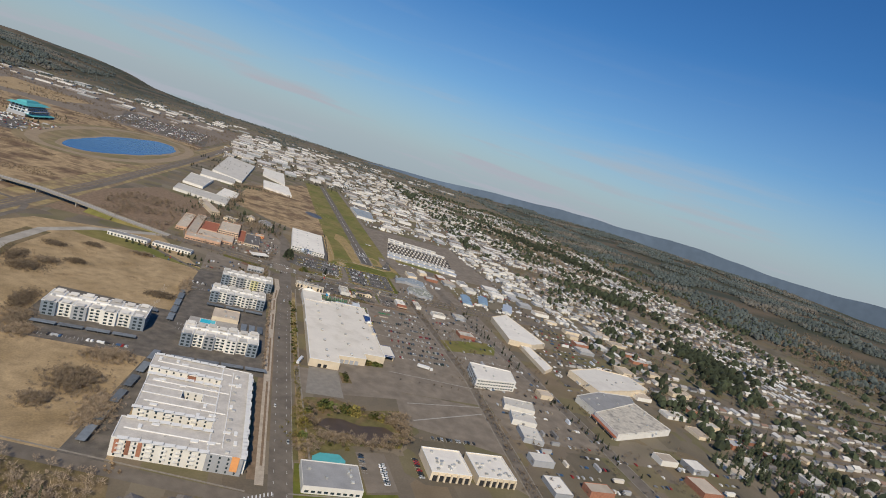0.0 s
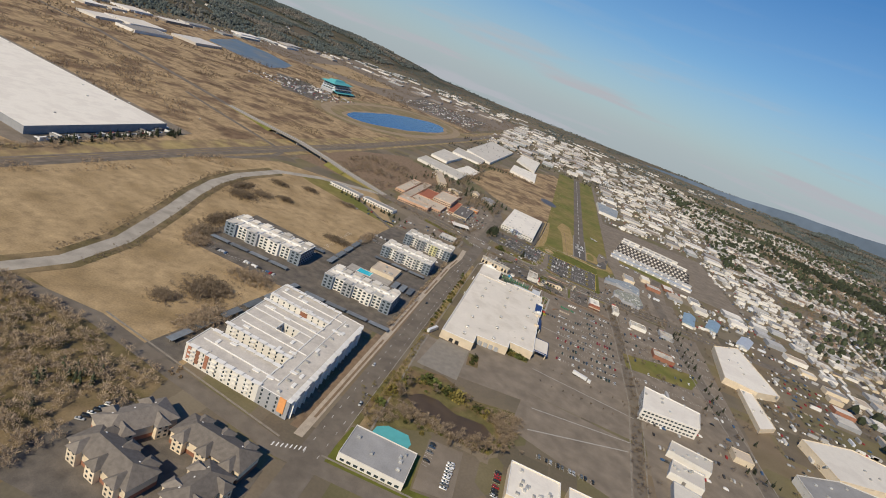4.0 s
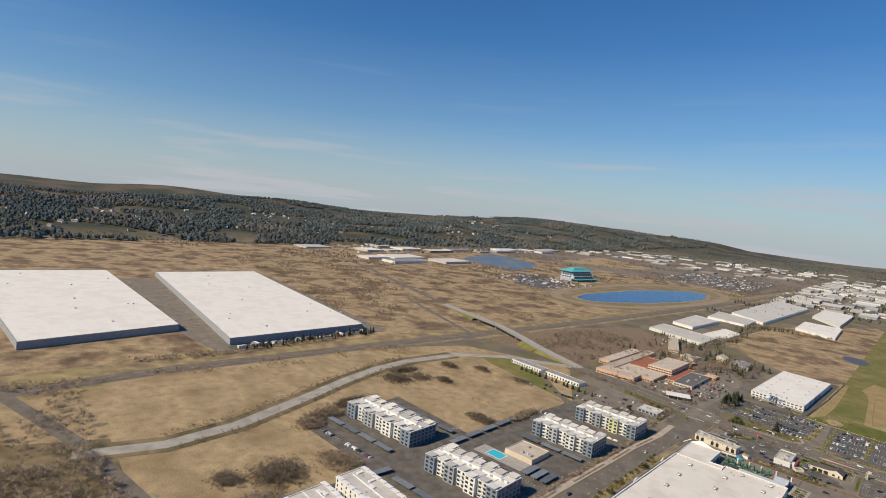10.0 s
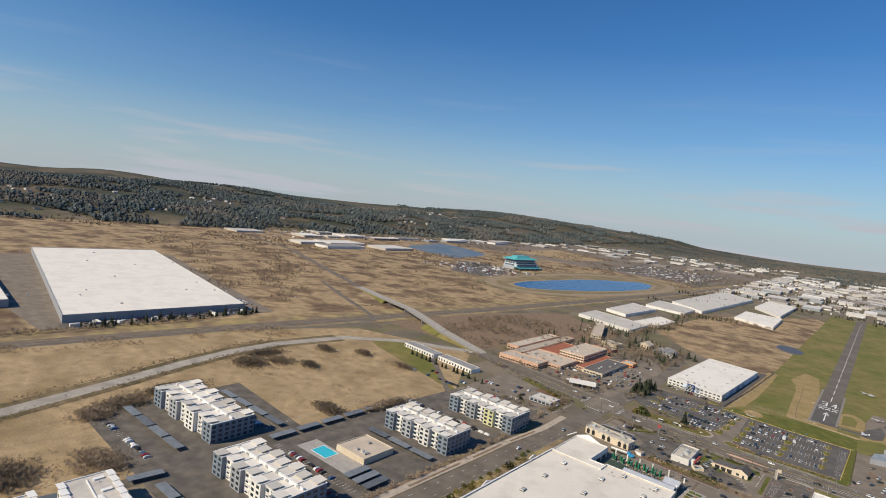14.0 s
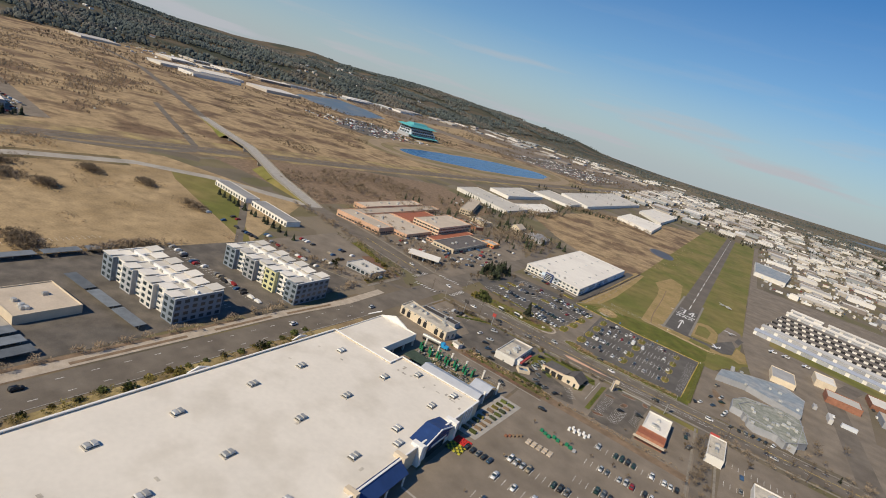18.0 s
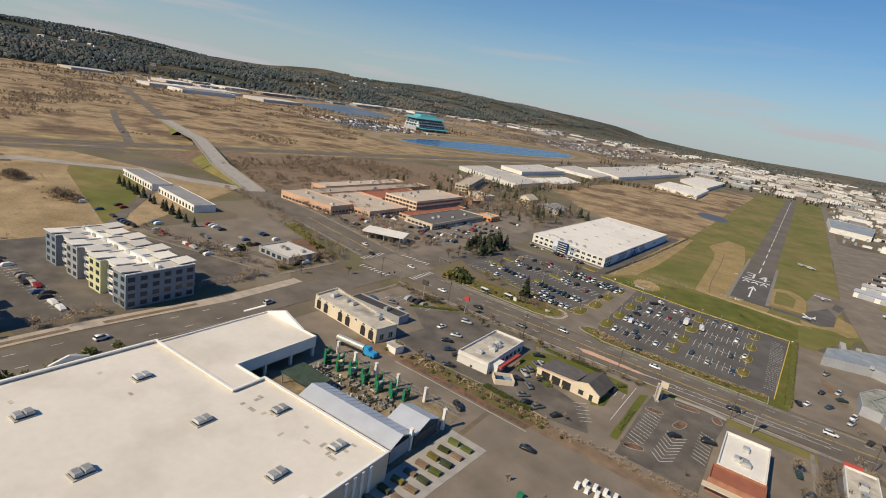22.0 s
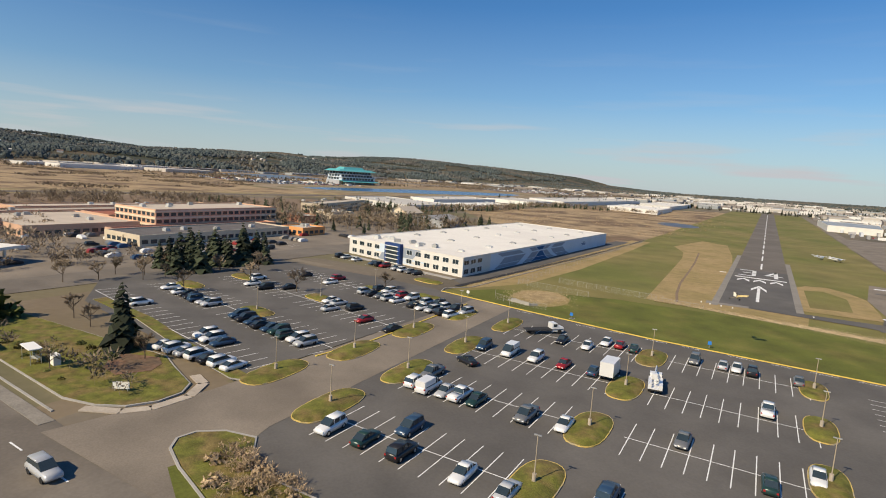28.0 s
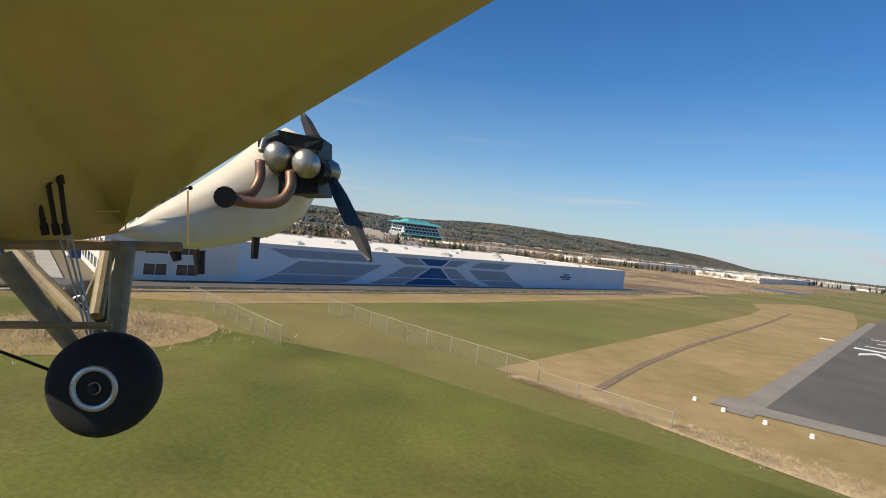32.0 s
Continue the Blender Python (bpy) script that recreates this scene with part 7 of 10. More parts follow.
# verges with kerbs beside the driveway
def verge(poly, label, h=0.3, mat_="island_grass", kb="concrete"):
    t = thing("verge", label, "verge", group="grass verges")
    part("kerb", ring_wall(poly, 0.03, h - 0.04, 0.3)[0], M[kb], t)
    part("grass", Mesh().prism(shrink(poly, 0.28), 0.02, h), M[mat_], t)
    return t
verge([(-45, -143.4), (-50, -138.2), (-54, -139.2), (-56.4, -141.4), (-56.7, -143.6), (-55.2, -145.4), (-51, -147.2), (-43, -149.6), (20, -150), (20, -142.5)][::-1], "long grass verge with a rounded concrete kerb beside the road")
verge([(-128, -113.5), (-128, -116.2), (-107, -118.8), (-84, -124.6), (-67.4, -127.8), (-65.2, -127), (-65.6, -125.4), (-83, -122), (-106, -116.2)], "narrow grass verge with a kerb along the car park")
verge([(-126, -131), (-126, -143), (-78, -146), (-72.6, -144.6), (-69.4, -142.4), (-67.7, -139), (-67.9, -135.4), (-70, -132.6), (-78, -129.8), (-83, -127.8), (-92, -128.6)], "rounded lawn with a bark bed at the driveway")
patch("soil", [(-90.3, -132.4), (-85, -137), (-80.6, -137.6), (-78.4, -133.4), (-80, -130.6), (-83, -129.2)], M["bark_chips"], 0.32, "dark bark bed on the lawn", "soil")
kerb([(-73, -146), (-68.6, -143.6), (-66.6, -140.7), (-66.3, -135.4), (-68.8, -131.4), (-72.4, -130.2)], 1.5, 0.14, 0.05, "pale_paving", "pavement", "pale curved pavement round the lawn")
sign_face = thing("sign", "low white sign board on the lawn", "sign", pose(-74.4, -140.2, 0.3, rz=35))
part("panel", Mesh().box(-1.1, -0.06, 0.3, 1.1, 0.06, 1.3), M["trim"], sign_face)
part("post", Mesh().box(-0.9, -0.05, 0, -0.8, 0.05, 0.3), M["pole"], sign_face)
part("post", Mesh().box(0.8, -0.05, 0, 0.9, 0.05, 0.3), M["pole"], sign_face)
patch("grass", [(-77.6, -47.9), (-50, -52.2), (-20, -55.9), (25, -56.7), (26, -54), (-20, -50), (-77, -43)], M["grass"], 0.16, "green strip of grass along the yellow kerb", "grass")
kerb([(-77.6, -48), (-50, -52.3), (-20, -56), (25, -56.8)], 0.24, 0.18, 0.1, "yellow", "kerb", "yellow painted kerb along the grass")
kerb([(-77.6, -48), (-79, -44), (-74, -36), (-66, 120)], 0.3, 0.16, 0.1)
kerb([(25, -56.8), (22, -143)], 0.3, 0.16, 0.1, "yellow", "kerb", "yellow painted kerb at the car park edge")
kerb([(-64.6, -57), (-63.4, -98), (-65, -112)], 0.3, 0.16, 0.12, "yellow", "kerb", "yellow painted kerb along the driveway")
kerb([(-140, -18.5), (-84, -29.5)], 2.4, 0.14, 0.1, name="pavement", label="pale concrete pavement before the white building")

# tow truck, box truck
def box_truck(x, y, rz, label="white box truck parked in a bay"):
    t = thing("box_truck", label, "truck", pose(x, y, 0.12, rz=rz))
    part("cargo_box", Mesh().box(-3.3, -1.15, 0.9, 1.2, 1.15, 3.3), M["carW"], t)
    part("cab", loft([[(px, -1.0, 0.5), (px, 1.0, 0.5), (px, 0.95, z), (px, -0.95, z)] for px, z in ((1.25, 2.2), (2.2, 2.2), (2.7, 1.4), (3.2, 1.3))]), M["carW"], t)
    part("windscreen", Mesh().add([(2.24, -0.85, 2.1), (2.24, 0.85, 2.1), (2.73, 0.88, 1.45), (2.73, -0.88, 1.45)], [(3, 2, 1, 0)]), M["glass"], t)
    for px in (-2.2, 2.3):
        for s in (-1, 1):
            part("wheel", Mesh().tube((px, s * 0.8, 0.45), (px, s * 1.08, 0.45), 0.45, n=14), M["tyre"], t)
    return t
box_truck(-20.6, -86.6, 90)
bt = thing("bucket_truck", "white utility truck with a folded boom and bucket", "truck", pose(-13.2, -87.0, 0.14, rz=99))
part("chassis", Mesh().box(-3.4, -0.9, 0.55, 3.2, 0.9, 0.8), M["hole"], bt)
part("cab", loft([[(px, -1.0, 0.6), (px, 1.0, 0.6), (px, 0.93, z), (px, -0.93, z)] for px, z in ((0.9, 2.15), (2.0, 2.15), (2.4, 1.5), (3.3, 1.35))]), M["carW"], bt)
part("side_window", Mesh().box(1.1, -1.0, 1.45, 1.95, 1.0, 2.0), M["glass"], bt)
part("utility_box", Mesh().box(-3.4, -1.1, 0.8, 0.7, -0.55, 1.6).box(-3.4, 0.55, 0.8, 0.7, 1.1, 1.6).box(-3.4, -0.55, 0.8, 0.7, 0.55, 1.0), M["carW"], bt)
part("boom", Mesh().tube((-0.4, 0, 1.0), (-0.4, 0, 2.2), 0.22, n=8).tube((-0.4, 0, 2.2), (2.6, 0, 2.9), 0.14, n=6).tube((2.6, 0, 2.9), (-2.6, 0.3, 3.1), 0.11, n=6), M["carW"], bt)
part("bucket", Mesh().box(-3.2, -0.15, 2.4, -2.5, 0.65, 3.3), M["carW"], bt)
for px in (-2.2, 2.4):
    for s_ in (-1, 1):
        part("wheel", Mesh().tube((px, s_ * 0.75, 0.42), (px, s_ * 1.05, 0.42), 0.42, n=14), M["tyre"], bt)
car("s", "N", -20.4, -68.2, 95, detail=2)
car("s", "K", -43, -97.4, 155, detail=2)
# writing painted along the yellow kerb
def painted(words, x, y, size):
    cu = bpy.data.curves.new("words", "FONT")
    cu.body, cu.size, cu.extrude = words, size, 0.002
    cu.materials.append(M["paint"])
    ob = tagged(new("painted_words", cu), "worn white words painted on the asphalt: " + words.lower(), "road marking", kind="structure")
    ob.matrix_basis = pose(x, y, 0.146, rz=-1.5)
for x, y in ((-52, -54.2), (-36, -56.4), (-20.3, -57.3), (-4, -57.6), (10, -57.9)):
    painted("NO PARKING", x, y, 0.75)
    painted("FIRE LANE", x + 7.6, y - 0.15, 0.75)
tow = thing("tow_truck", "white tow truck with a flat empty bed", "truck", pose(-39.4, -68.6, 0.14, rz=49))
part("bed", Mesh().box(-4.5, -1.15, 0.85, 1.4, 1.15, 1.05), M["hole"], tow)
part("cab", loft([[(px, -1.0, 0.5), (px, 1.0, 0.5), (px, 0.92, z), (px, -0.92, z)] for px, z in ((1.5, 2.3), (2.7, 2.3), (3.1, 1.6), (4.3, 1.45))]), M["carW"], tow)
part("side_window", Mesh().box(1.8, -0.99, 1.55, 2.65, 0.99, 2.15), M["glass"], tow)
part("stripe", Mesh().box(1.5, -1.02, 0.8, 4.2, 1.02, 1.05), M["carB"], tow)
for px in (-3.2, 3.3):
    for s in (-1, 1):
        part("wheel", Mesh().tube((px, s * 0.8, 0.48), (px, s * 1.1, 0.48), 0.48, n=14), M["tyre"], tow)

# other car parks: simple rows of cars
lines = Mesh()
def scatter_rows(x0, y0, x1, y1, row, pitch, fill, axis=0, z=0.1):
    y = y0
    while y <= y1:
        x = x0
        while x <= x1:
            a, b = ((x, y), (x, y + 5)) if axis == 0 else ((y, x), (y + 5, x))
            lines.strip([a, b], 0.13, z + 0.01)
            if rc.random() < fill:
                cx, cy = (x + pitch / 2, y + 2.5) if axis == 0 else (y + 2.5, x + pitch / 2)
                car(rc.choice("ssuup"), rc.choice(MIX), cx, cy, (90 if axis == 0 else 0) + rc.choice((0, 180)), z, 0)
            x += pitch
        y += row
scatter_rows(-30, -415, 32, -300, 16, 2.8, 0.56)
scatter_rows(-4, -290, 34, -245, 17, 2.8, 0.5)
scatter_rows(-45, -195, -20, -185, 17, 2.8, 0.35)
scatter_rows(52, -380, 155, -200, 22, 3.0, 0.12)
for x, y, k, c in ((-96, -199, "s", "W"), (-92, -186, "u", "S"), (-118, -184, "s", "K"), (-124, -196, "s", "G")):
    car(k, c, x, y, rc.choice((20, 80, 110)), 0.1, 0)
lines.strip([(-130, -198), (-130, -186)], 0.14, 0.115)
for k in range(8):
    lines.strip([(-130 + k * 2.8, -186), (-130 + k * 2.8, -191)], 0.13, 0.115)
scatter_rows(-260, -444, -186, -430, 12, 2.8, 0.0)
scatter_rows(-372, -424, -290, -418, 9, 2.8, 0.0)
scatter_rows(-268, -300, -190, -292, 9, 2.8, 0.0)
scatter_rows(-420, -290, -326, -284, 8, 2.8, 0.0, 1)
scatter_rows(-262, -320, -184, -300, 18, 2.8, 0.0)
scatter_rows(-355, -500, -285, -492, 9, 2.8, 0.0)
scatter_rows(-205, -80, -165, -20, 15, 2.8, 0.35)
for i in range(9):
    car(rc.choice("sup"), "WWWSWWWGW"[i], -91, -625 - i * 2.8, 180 + rc.uniform(-3, 3), 0.11, 0)
    lines.strip([(-93.6, -623.6 - i * 2.8), (-88.2, -623.6 - i * 2.8)], 0.13, 0.112)
    lines.strip([(-108, -613.6 - i * 2.8), (-103, -613.6 - i * 2.8)], 0.13, 0.112)
    if i in (0, 1, 3, 6):
        car("s", "KBKG"[i % 4], -105.6, -615 - i * 2.8, rc.uniform(-3, 3), 0.11, 0)
for i in range(9):
    lines.strip([(-64, -611 - i * 2.8), (-59, -611 - i * 2.8)], 0.13, 0.112)
    if i != 4:
        car(rc.choice("su"), "KRRKGRKKS"[i], -61.4, -612.4 - i * 2.8, rc.uniform(-3, 3), 0.11, 0)
for i in range(15):
    lines.strip([(-38 + i * 2.8, -580), (-38 + i * 2.8, -575)], 0.13, 0.112)
    if i % 3 != 1:
        car(rc.choice("su"), rc.choice("KKGSK"), -36.6 + i * 2.8, -577.6, 90 + rc.uniform(-3, 3), 0.11, 0)
for x, y, k, c in ((38, -118, "s", "K"), (44, -112, "u", "S"), (40, -92, "p", "T"), (33, -136, "s", "W"), (52, -151.6, "s", "K"), (56.4, -151.8, "s", "K"), (60, -151, "u", "G"), (64, -150.5, "s", "K"), (67.5, -150.3, "s", "B"), (71, -150.2, "s", "K"), (75, -150, "u", "W"), (48, -134, "u", "W"), (47, -140, "p", "S"), (34, -206, "u", "G"), (31, -196, "s", "N")):
    car(k, c, x, y, rc.choice((70, 100, 250)), 0.1, 0)
structure("bay_lines", lines, M["paint"], "worn white parking bay lines", "road marking")
for x, y, rz, c in ((-120, -163, 178, "W"), (-98, -166, 178, "K"), (-60, -156, -2, "S"), (-75, -168, 178, "G"), (-20, -157, -2, "W"), (10, -168, 178, "K"), (40, -157, 0, "W"), (75, -167, 180, "S"), (-157, -300, 92, "W"), (-164, -420, 88, "K"), (-168, -560, 90, "W"), (-159, -610, -88, "S"), (-152, -240, 92, "S"), (-190, -140, 168, "W"), (-176, -150, -12, "K"), (-150, -148, -8, "W"), (-30, -148.2 + 1, 180, "K")):
    car(rc.choice("su"), c, x, y, rz, 0.13, 1, "cars on the road")
sem = thing("semi_trailer", "long white trailer parked in the empty car park", "trailer", pose(-5, -432, 0.08, rz=-18))
part("cargo_box", Mesh().box(-8, -1.25, 1.0, 6, 1.25, 3.9), M["carW"], sem)
part("cab", Mesh().box(7, -1.2, 0.5, 10, 1.2, 3.2), M["carW"], sem)
for px in (-6, -4.8, 8.5):
    part("wheel", Mesh().tube((px, -1.2, 0.5), (px, 1.2, 0.5), 0.5, n=12), M["tyre"], sem)
tr2 = thing("trailer", "white trailer parked beside the store", "trailer", pose(-145, -470, 0.08, rz=70))
part("cargo_box", Mesh().box(-7, -1.25, 1.0, 7, 1.25, 3.9), M["carW"], tr2)
part("wheel", Mesh().tube((-5, -1.2, 0.5), (-5, 1.2, 0.5), 0.5, n=12), M["tyre"], tr2)
for i, c in enumerate("KWBKWKS"):
    car("su"[i % 2], c, -266 - i * 0.5, -698 - i * 3.1, 20 + rc.uniform(-3, 3), 0.1, 0)
# goods before the store
def goods(x, y, w, d, h, kd, label, rz=0):
    g_ = tagged(new("goods_pallet", Mesh().box(-w / 2, -d / 2, 0, w / 2, d / 2, 0.15).box(-w / 2 + 0.1, -d / 2 + 0.1, 0.15, w / 2 - 0.1, d / 2 - 0.1, h).data("goods", M[kd])), label, "pallet", "goods pallets")
    g_.matrix_basis = pose(x, y, 0.16, rz=rz + rc.uniform(-4, 4))
structure("pavement", Mesh().prism([(-56, -302), (-45, -302), (-42, -257), (-54, -256)], 0.05, 0.15), M["concrete"], "pale paving before the store", "pavement")
for j in range(9):
    for i in range(2):
        goods(-52.5 + i * 4 + j * 0.3, -298 + j * 4.6, 3.4, 1.6, rc.uniform(0.6, 1.1), rc.choice(("soil", "leaf", "ochre", "soil", "conifer")), "table of potted plants before the store")
for i in range(8):
    goods(-17.8 + i * 1.3, -252.6 + (i % 2) * 2.4 + i * 0.1, 1.2, 1.9, 1.3, "trim", "stack of white bags on the asphalt")
for i in range(9):
    goods(-27 + i * 2.1, -267 - (i % 3) * 0.9, 1.7, 1.4, 1.2, rc.choice(("rack_green", "rack_green", "wall_grey", "soil")), "pallet of green wrapped goods on the asphalt")
for i in range(10):
    goods(-28 + (i // 2) * 2.6, -282.5 + (i % 2) * 2.6, 2.0, 1.8, 0.5, "roof_tan", "stack of pale timber on the asphalt")
for i in range(5):
    goods(-37 + i * 1.2, -287 + i * 1.6, 1.4, 1.2, 0.9, rc.choice(("soil", "wall_brick", "soil")), "pallet of brown goods on the asphalt")
for i in range(5):
    car("s", "KKGKB"[i], -45 + i * 2.7, -309.6, 90 + rc.uniform(-4, 4), 0.09, 0)
for i in range(6):
    for j in range(9):
        f_ = tagged(new("flower_tray", Mesh().box(-0.5, -0.35, 0, 0.5, 0.35, 0.5).data("tray", M["flower_red" if j > 4 else "flower_yellow" if (i + j) % 2 else "leaf"])), "tray of flowers in a row before the store", "flower tray", "flower trays")
        f_.matrix_basis = pose(-51 + i * 1.2, -317 + j * 1.35, 0.1)

# ---- trees and scrub ----
rt = random.Random(77)
def conifer_data(seed, h=9.0):
    r = random.Random(seed)
    tr = Mesh().tube((0, 0, 0), (0, 0, h * 0.95), h * 0.022, 0.02, n=6)
    cr = Mesh()
    z = h * 0.1
    while z < h * 0.98:
        reach = (1 - z / h) ** 0.8 * h * 0.31 * r.uniform(0.8, 1.2) + 0.2
        for k in range(8):
            a = r.uniform(0, 2 * math.pi)
            l_ = reach * r.uniform(0.65, 1.15)
            d, s = Vector((math.cos(a), math.sin(a), 0)), Vector((-math.sin(a), math.cos(a), 0))
            w = l_ * r.uniform(0.3, 0.5)
            p0, p1, p2 = Vector((0, 0, z + 0.2)), d * l_ * 0.55 + Vector((0, 0, z + r.uniform(-0.1, 0.2))), d * l_ + Vector((0, 0, z - l_ * 0.35))
            cr.add([p0 - s * 0.05, p0 + s * 0.05, p1 + s * w, p1 - s * w, p2, p1 + s * w * 0.5 - Vector((0, 0, w * 0.7)), p1 - s * w * 0.5 - Vector((0, 0, w * 0.7))], [(0, 1, 2, 3), (3, 2, 4), (2, 5, 4), (3, 6, 4), (2, 5, 6, 3)])
        z += h * 0.055 * r.uniform(0.8, 1.2)
    return tr.data("trunk", M["bark"]), cr.data("crown", M["conifer"])


def bare_data(seed, h=8.0):
    r = random.Random(seed)
    tr, cr = Mesh(), Mesh()
    def grow(p, d, l_, rad, level):
        q = p + d * l_
        (tr if level < 2 else cr).tube(p, q, rad, rad * 0.65, n=5 if level < 2 else 3, caps=False)
        if level == 3:
            for _ in range(11):
                e = (d + Vector((r.gauss(0, 0.6), r.gauss(0, 0.6), r.gauss(0.2, 0.4)))).normalized()
                s = e.orthogonal().normalized() * 0.055
                b = p + d * l_ * r.random()
                t = b + e * l_ * r.uniform(0.5, 1.0)
                cr.add([b - s, b + s, t], [(0, 1, 2)])
            return
        for _ in range(4 if level else 6):
            e = (d * 0.9 + Vector((r.gauss(0, 0.55), r.gauss(0, 0.55), r.gauss(0.15, 0.25)))).normalized()
            grow(p + d * l_ * r.uniform(0.55, 1.0), e, l_ * r.uniform(0.55, 0.75), rad * 0.55, level + 1)
    grow(Vector((0, 0, 0)), Vector((0, 0, 1)), h * 0.36, h * 0.018, 0)
    return tr.data("trunk", M["bark"]), cr.data("crown", M["twig"])


def shrub_data(seed, material, size=1.0, n=110):
    r = random.Random(seed)
    st, cr = Mesh(), Mesh()
    for _ in range(6):
        st.tube((0, 0, 0), (r.gauss(0, 0.35), r.gauss(0, 0.35), r.uniform(0.6, 1.2)), 0.04, 0.015, n=4)
    for _ in range(n):
        a, u = r.uniform(0, 6.28), r.random() ** 0.5
        c = Vector((math.cos(a) * u * 1.1, math.sin(a) * u * 1.1, 0.15 + r.random() * 1.3 * (1.15 - u * u * 0.8)))
        d = Vector((r.gauss(0, 1), r.gauss(0, 1), r.gauss(0.4, 0.8))).normalized()
        s = d.orthogonal().normalized() * r.uniform(0.12, 0.26)
        cr.add([c - s, c + d * 0.3 + s * 0.2, c + s, c - d * 0.25], [(0, 3, 2, 1)])
    return st.data("stems", M["bark"]), cr.data("leaves", material)


CONIFERS = [conifer_data(k) for k in range(3)]
BARES = [bare_data(k + 10) for k in range(4)]
SHRUBS = [shrub_data(20, M["leaf"]), shrub_data(21, M["ochre"]), shrub_data(22, M["leaf"])]
BRUSHES = [shrub_data(24, M["brush"], n=90)]
def tree(kind, x, y, s=1.0, z=0.05, label=None, group=""):
    pool_, name, parts_, lab, cat = {"c": (CONIFERS, "conifer_tree", ("trunk", "crown"), "dark green conifer standing on open ground", "tree"), "b": (BARES, "bare_tree", ("trunk", "crown"), "leafless brown tree with fine twigs", "tree"),
                                     "s": (SHRUBS, "shrub", ("stems", "leaves"), "dense green shrub beside the asphalt", "shrub"), "d": (BRUSHES, "shrub", ("stems", "leaves"), "dry brown leafless shrub", "shrub")}[kind]
    if kind in "sd":
        t = tagged(new(name, rt.choice(pool_)[1]), label or lab, cat, group or "shrubs")
        t.matrix_basis = pose(x, y, z - 0.12 * s, rz=rt.uniform(0, 360)) @ Matrix.Diagonal((s, s, s * rt.uniform(0.9, 1.1), 1))
        return t
    t = thing(name, label or lab, cat, pose(x, y, z, rz=rt.uniform(0, 360)) @ Matrix.Diagonal((s, s, s * rt.uniform(0.9, 1.1), 1)), group or {"c": "conifers", "b": "bare trees"}.get(kind, "shrubs"))
    for n_, d in zip(parts_, rt.choice(pool_)):
        part(n_, d, None, t)
    return t


for x, y, s in ((-147, -70, 1.4), (-151, -76, 1.3), (-144, -62, 1.5), (-149, -58, 1.2), (-141, -56, 1.1), (-91, -130.5, 1.3), (-141, -80, 1.3), (-143, -86, 1.1), (-230, 112, 1.1), (-206, 112, 1.0), (-172, 116, 1.0), (-160, 140, 1.2), (-150, 132, 1.0), (-236, 150, 1.2)):
    tree("c", x, y, s)
for i in range(14):
    tree("c", -360 + i * 8 + rt.uniform(-2, 2), -192 - i * 1.0, rt.uniform(0.5, 0.8))
for x, y, s in ((-150, -112, 1.0), (-152, -98, 0.9), (-118, -81, 1.0), (-104, -78, 1.1), (-90, -58, 0.9), (-132, -66, 1.0), (-122, -98, 0.9), (-116, -126, 0.8), (-108, -127, 0.7), (-90, -142, 0.7), (-84, -131, 0.8), (-60, -182, 0.6), (-85, -176, 0.6), (-86, -184, 0.7), (-58, -208, 0.6), (-94, -230, 0.7), (-86, -228, 0.6), (30, -195, 0.8), (32, -210, 0.7), (62, -196, 0.8), (-160, -186, 0.7), (-172, -205, 0.7), (-250, -70, 0.8)):
    tree("b", x, y, s)
for i in range(22):
    tree("s", -149 + rt.uniform(-1.5, 1.5), -475 + i * 8.4, rt.uniform(0.9, 1.9))
for i in range(12):
    tree("s", -104 + i * 6.8, -232.5 - i * 0.2, rt.uniform(0.5, 0.9))
for i in range(4):
    tree("s", -98 + i * 3.2 + rt.uniform(-1, 1), -133.5 - i * 0.25, rt.uniform(0.5, 1.0))
for i in range(16):
    tree(rt.choice("dds"), -46 + i * 4 + rt.uniform(-1, 1), -146.5 + rt.uniform(-2, 2), rt.uniform(0.5, 1.0))
for i in range(60):
    a = rt.uniform(0, 6.28)
    tree(rt.choice("sbb"), -102 + math.cos(a) * rt.uniform(36, 48), -581 + math.sin(a) * rt.uniform(21, 34), rt.uniform(0.8, 1.6) if rt.random() < 0.7 else 0.7)
for i in range(16):
    tree("s", -75 + rt.uniform(0, 18), -443 - rt.uniform(0, 6), rt.uniform(1.8, 3.0))
for i in range(26):
    tree("d", rt.uniform(-265, -255), -660 + rt.uniform(-3, 8), rt.uniform(0.7, 1.2)) if i < 10 else tree("b", -186 + rt.uniform(-1, 1), -650 + (i - 10) * 8, 0.45)
for i in range(9):
    tree("c", -588 + rt.uniform(-2, 3), -236 - i * 24 + rt.uniform(-6, 6), rt.uniform(0.8, 1.3))

def wood(name, count, place, label, category, material, make):
    """Many small plants that nobody could count, joined into one mesh."""
    mb = Mesh()
    k = 0
    while k < count:
        p = place()
        if p is None or ((p[0] + 575) / 180) ** 2 + ((p[1] - 755) / 420) ** 2 < 1 or ((p[0] + 1210) / 190) ** 2 + ((p[1] - 930) / 190) ** 2 < 1:
            continue
        make(mb, *p)
        k += 1
    return tagged(new(name, mb.data(name, M[material])), label, category, kind="stuff")


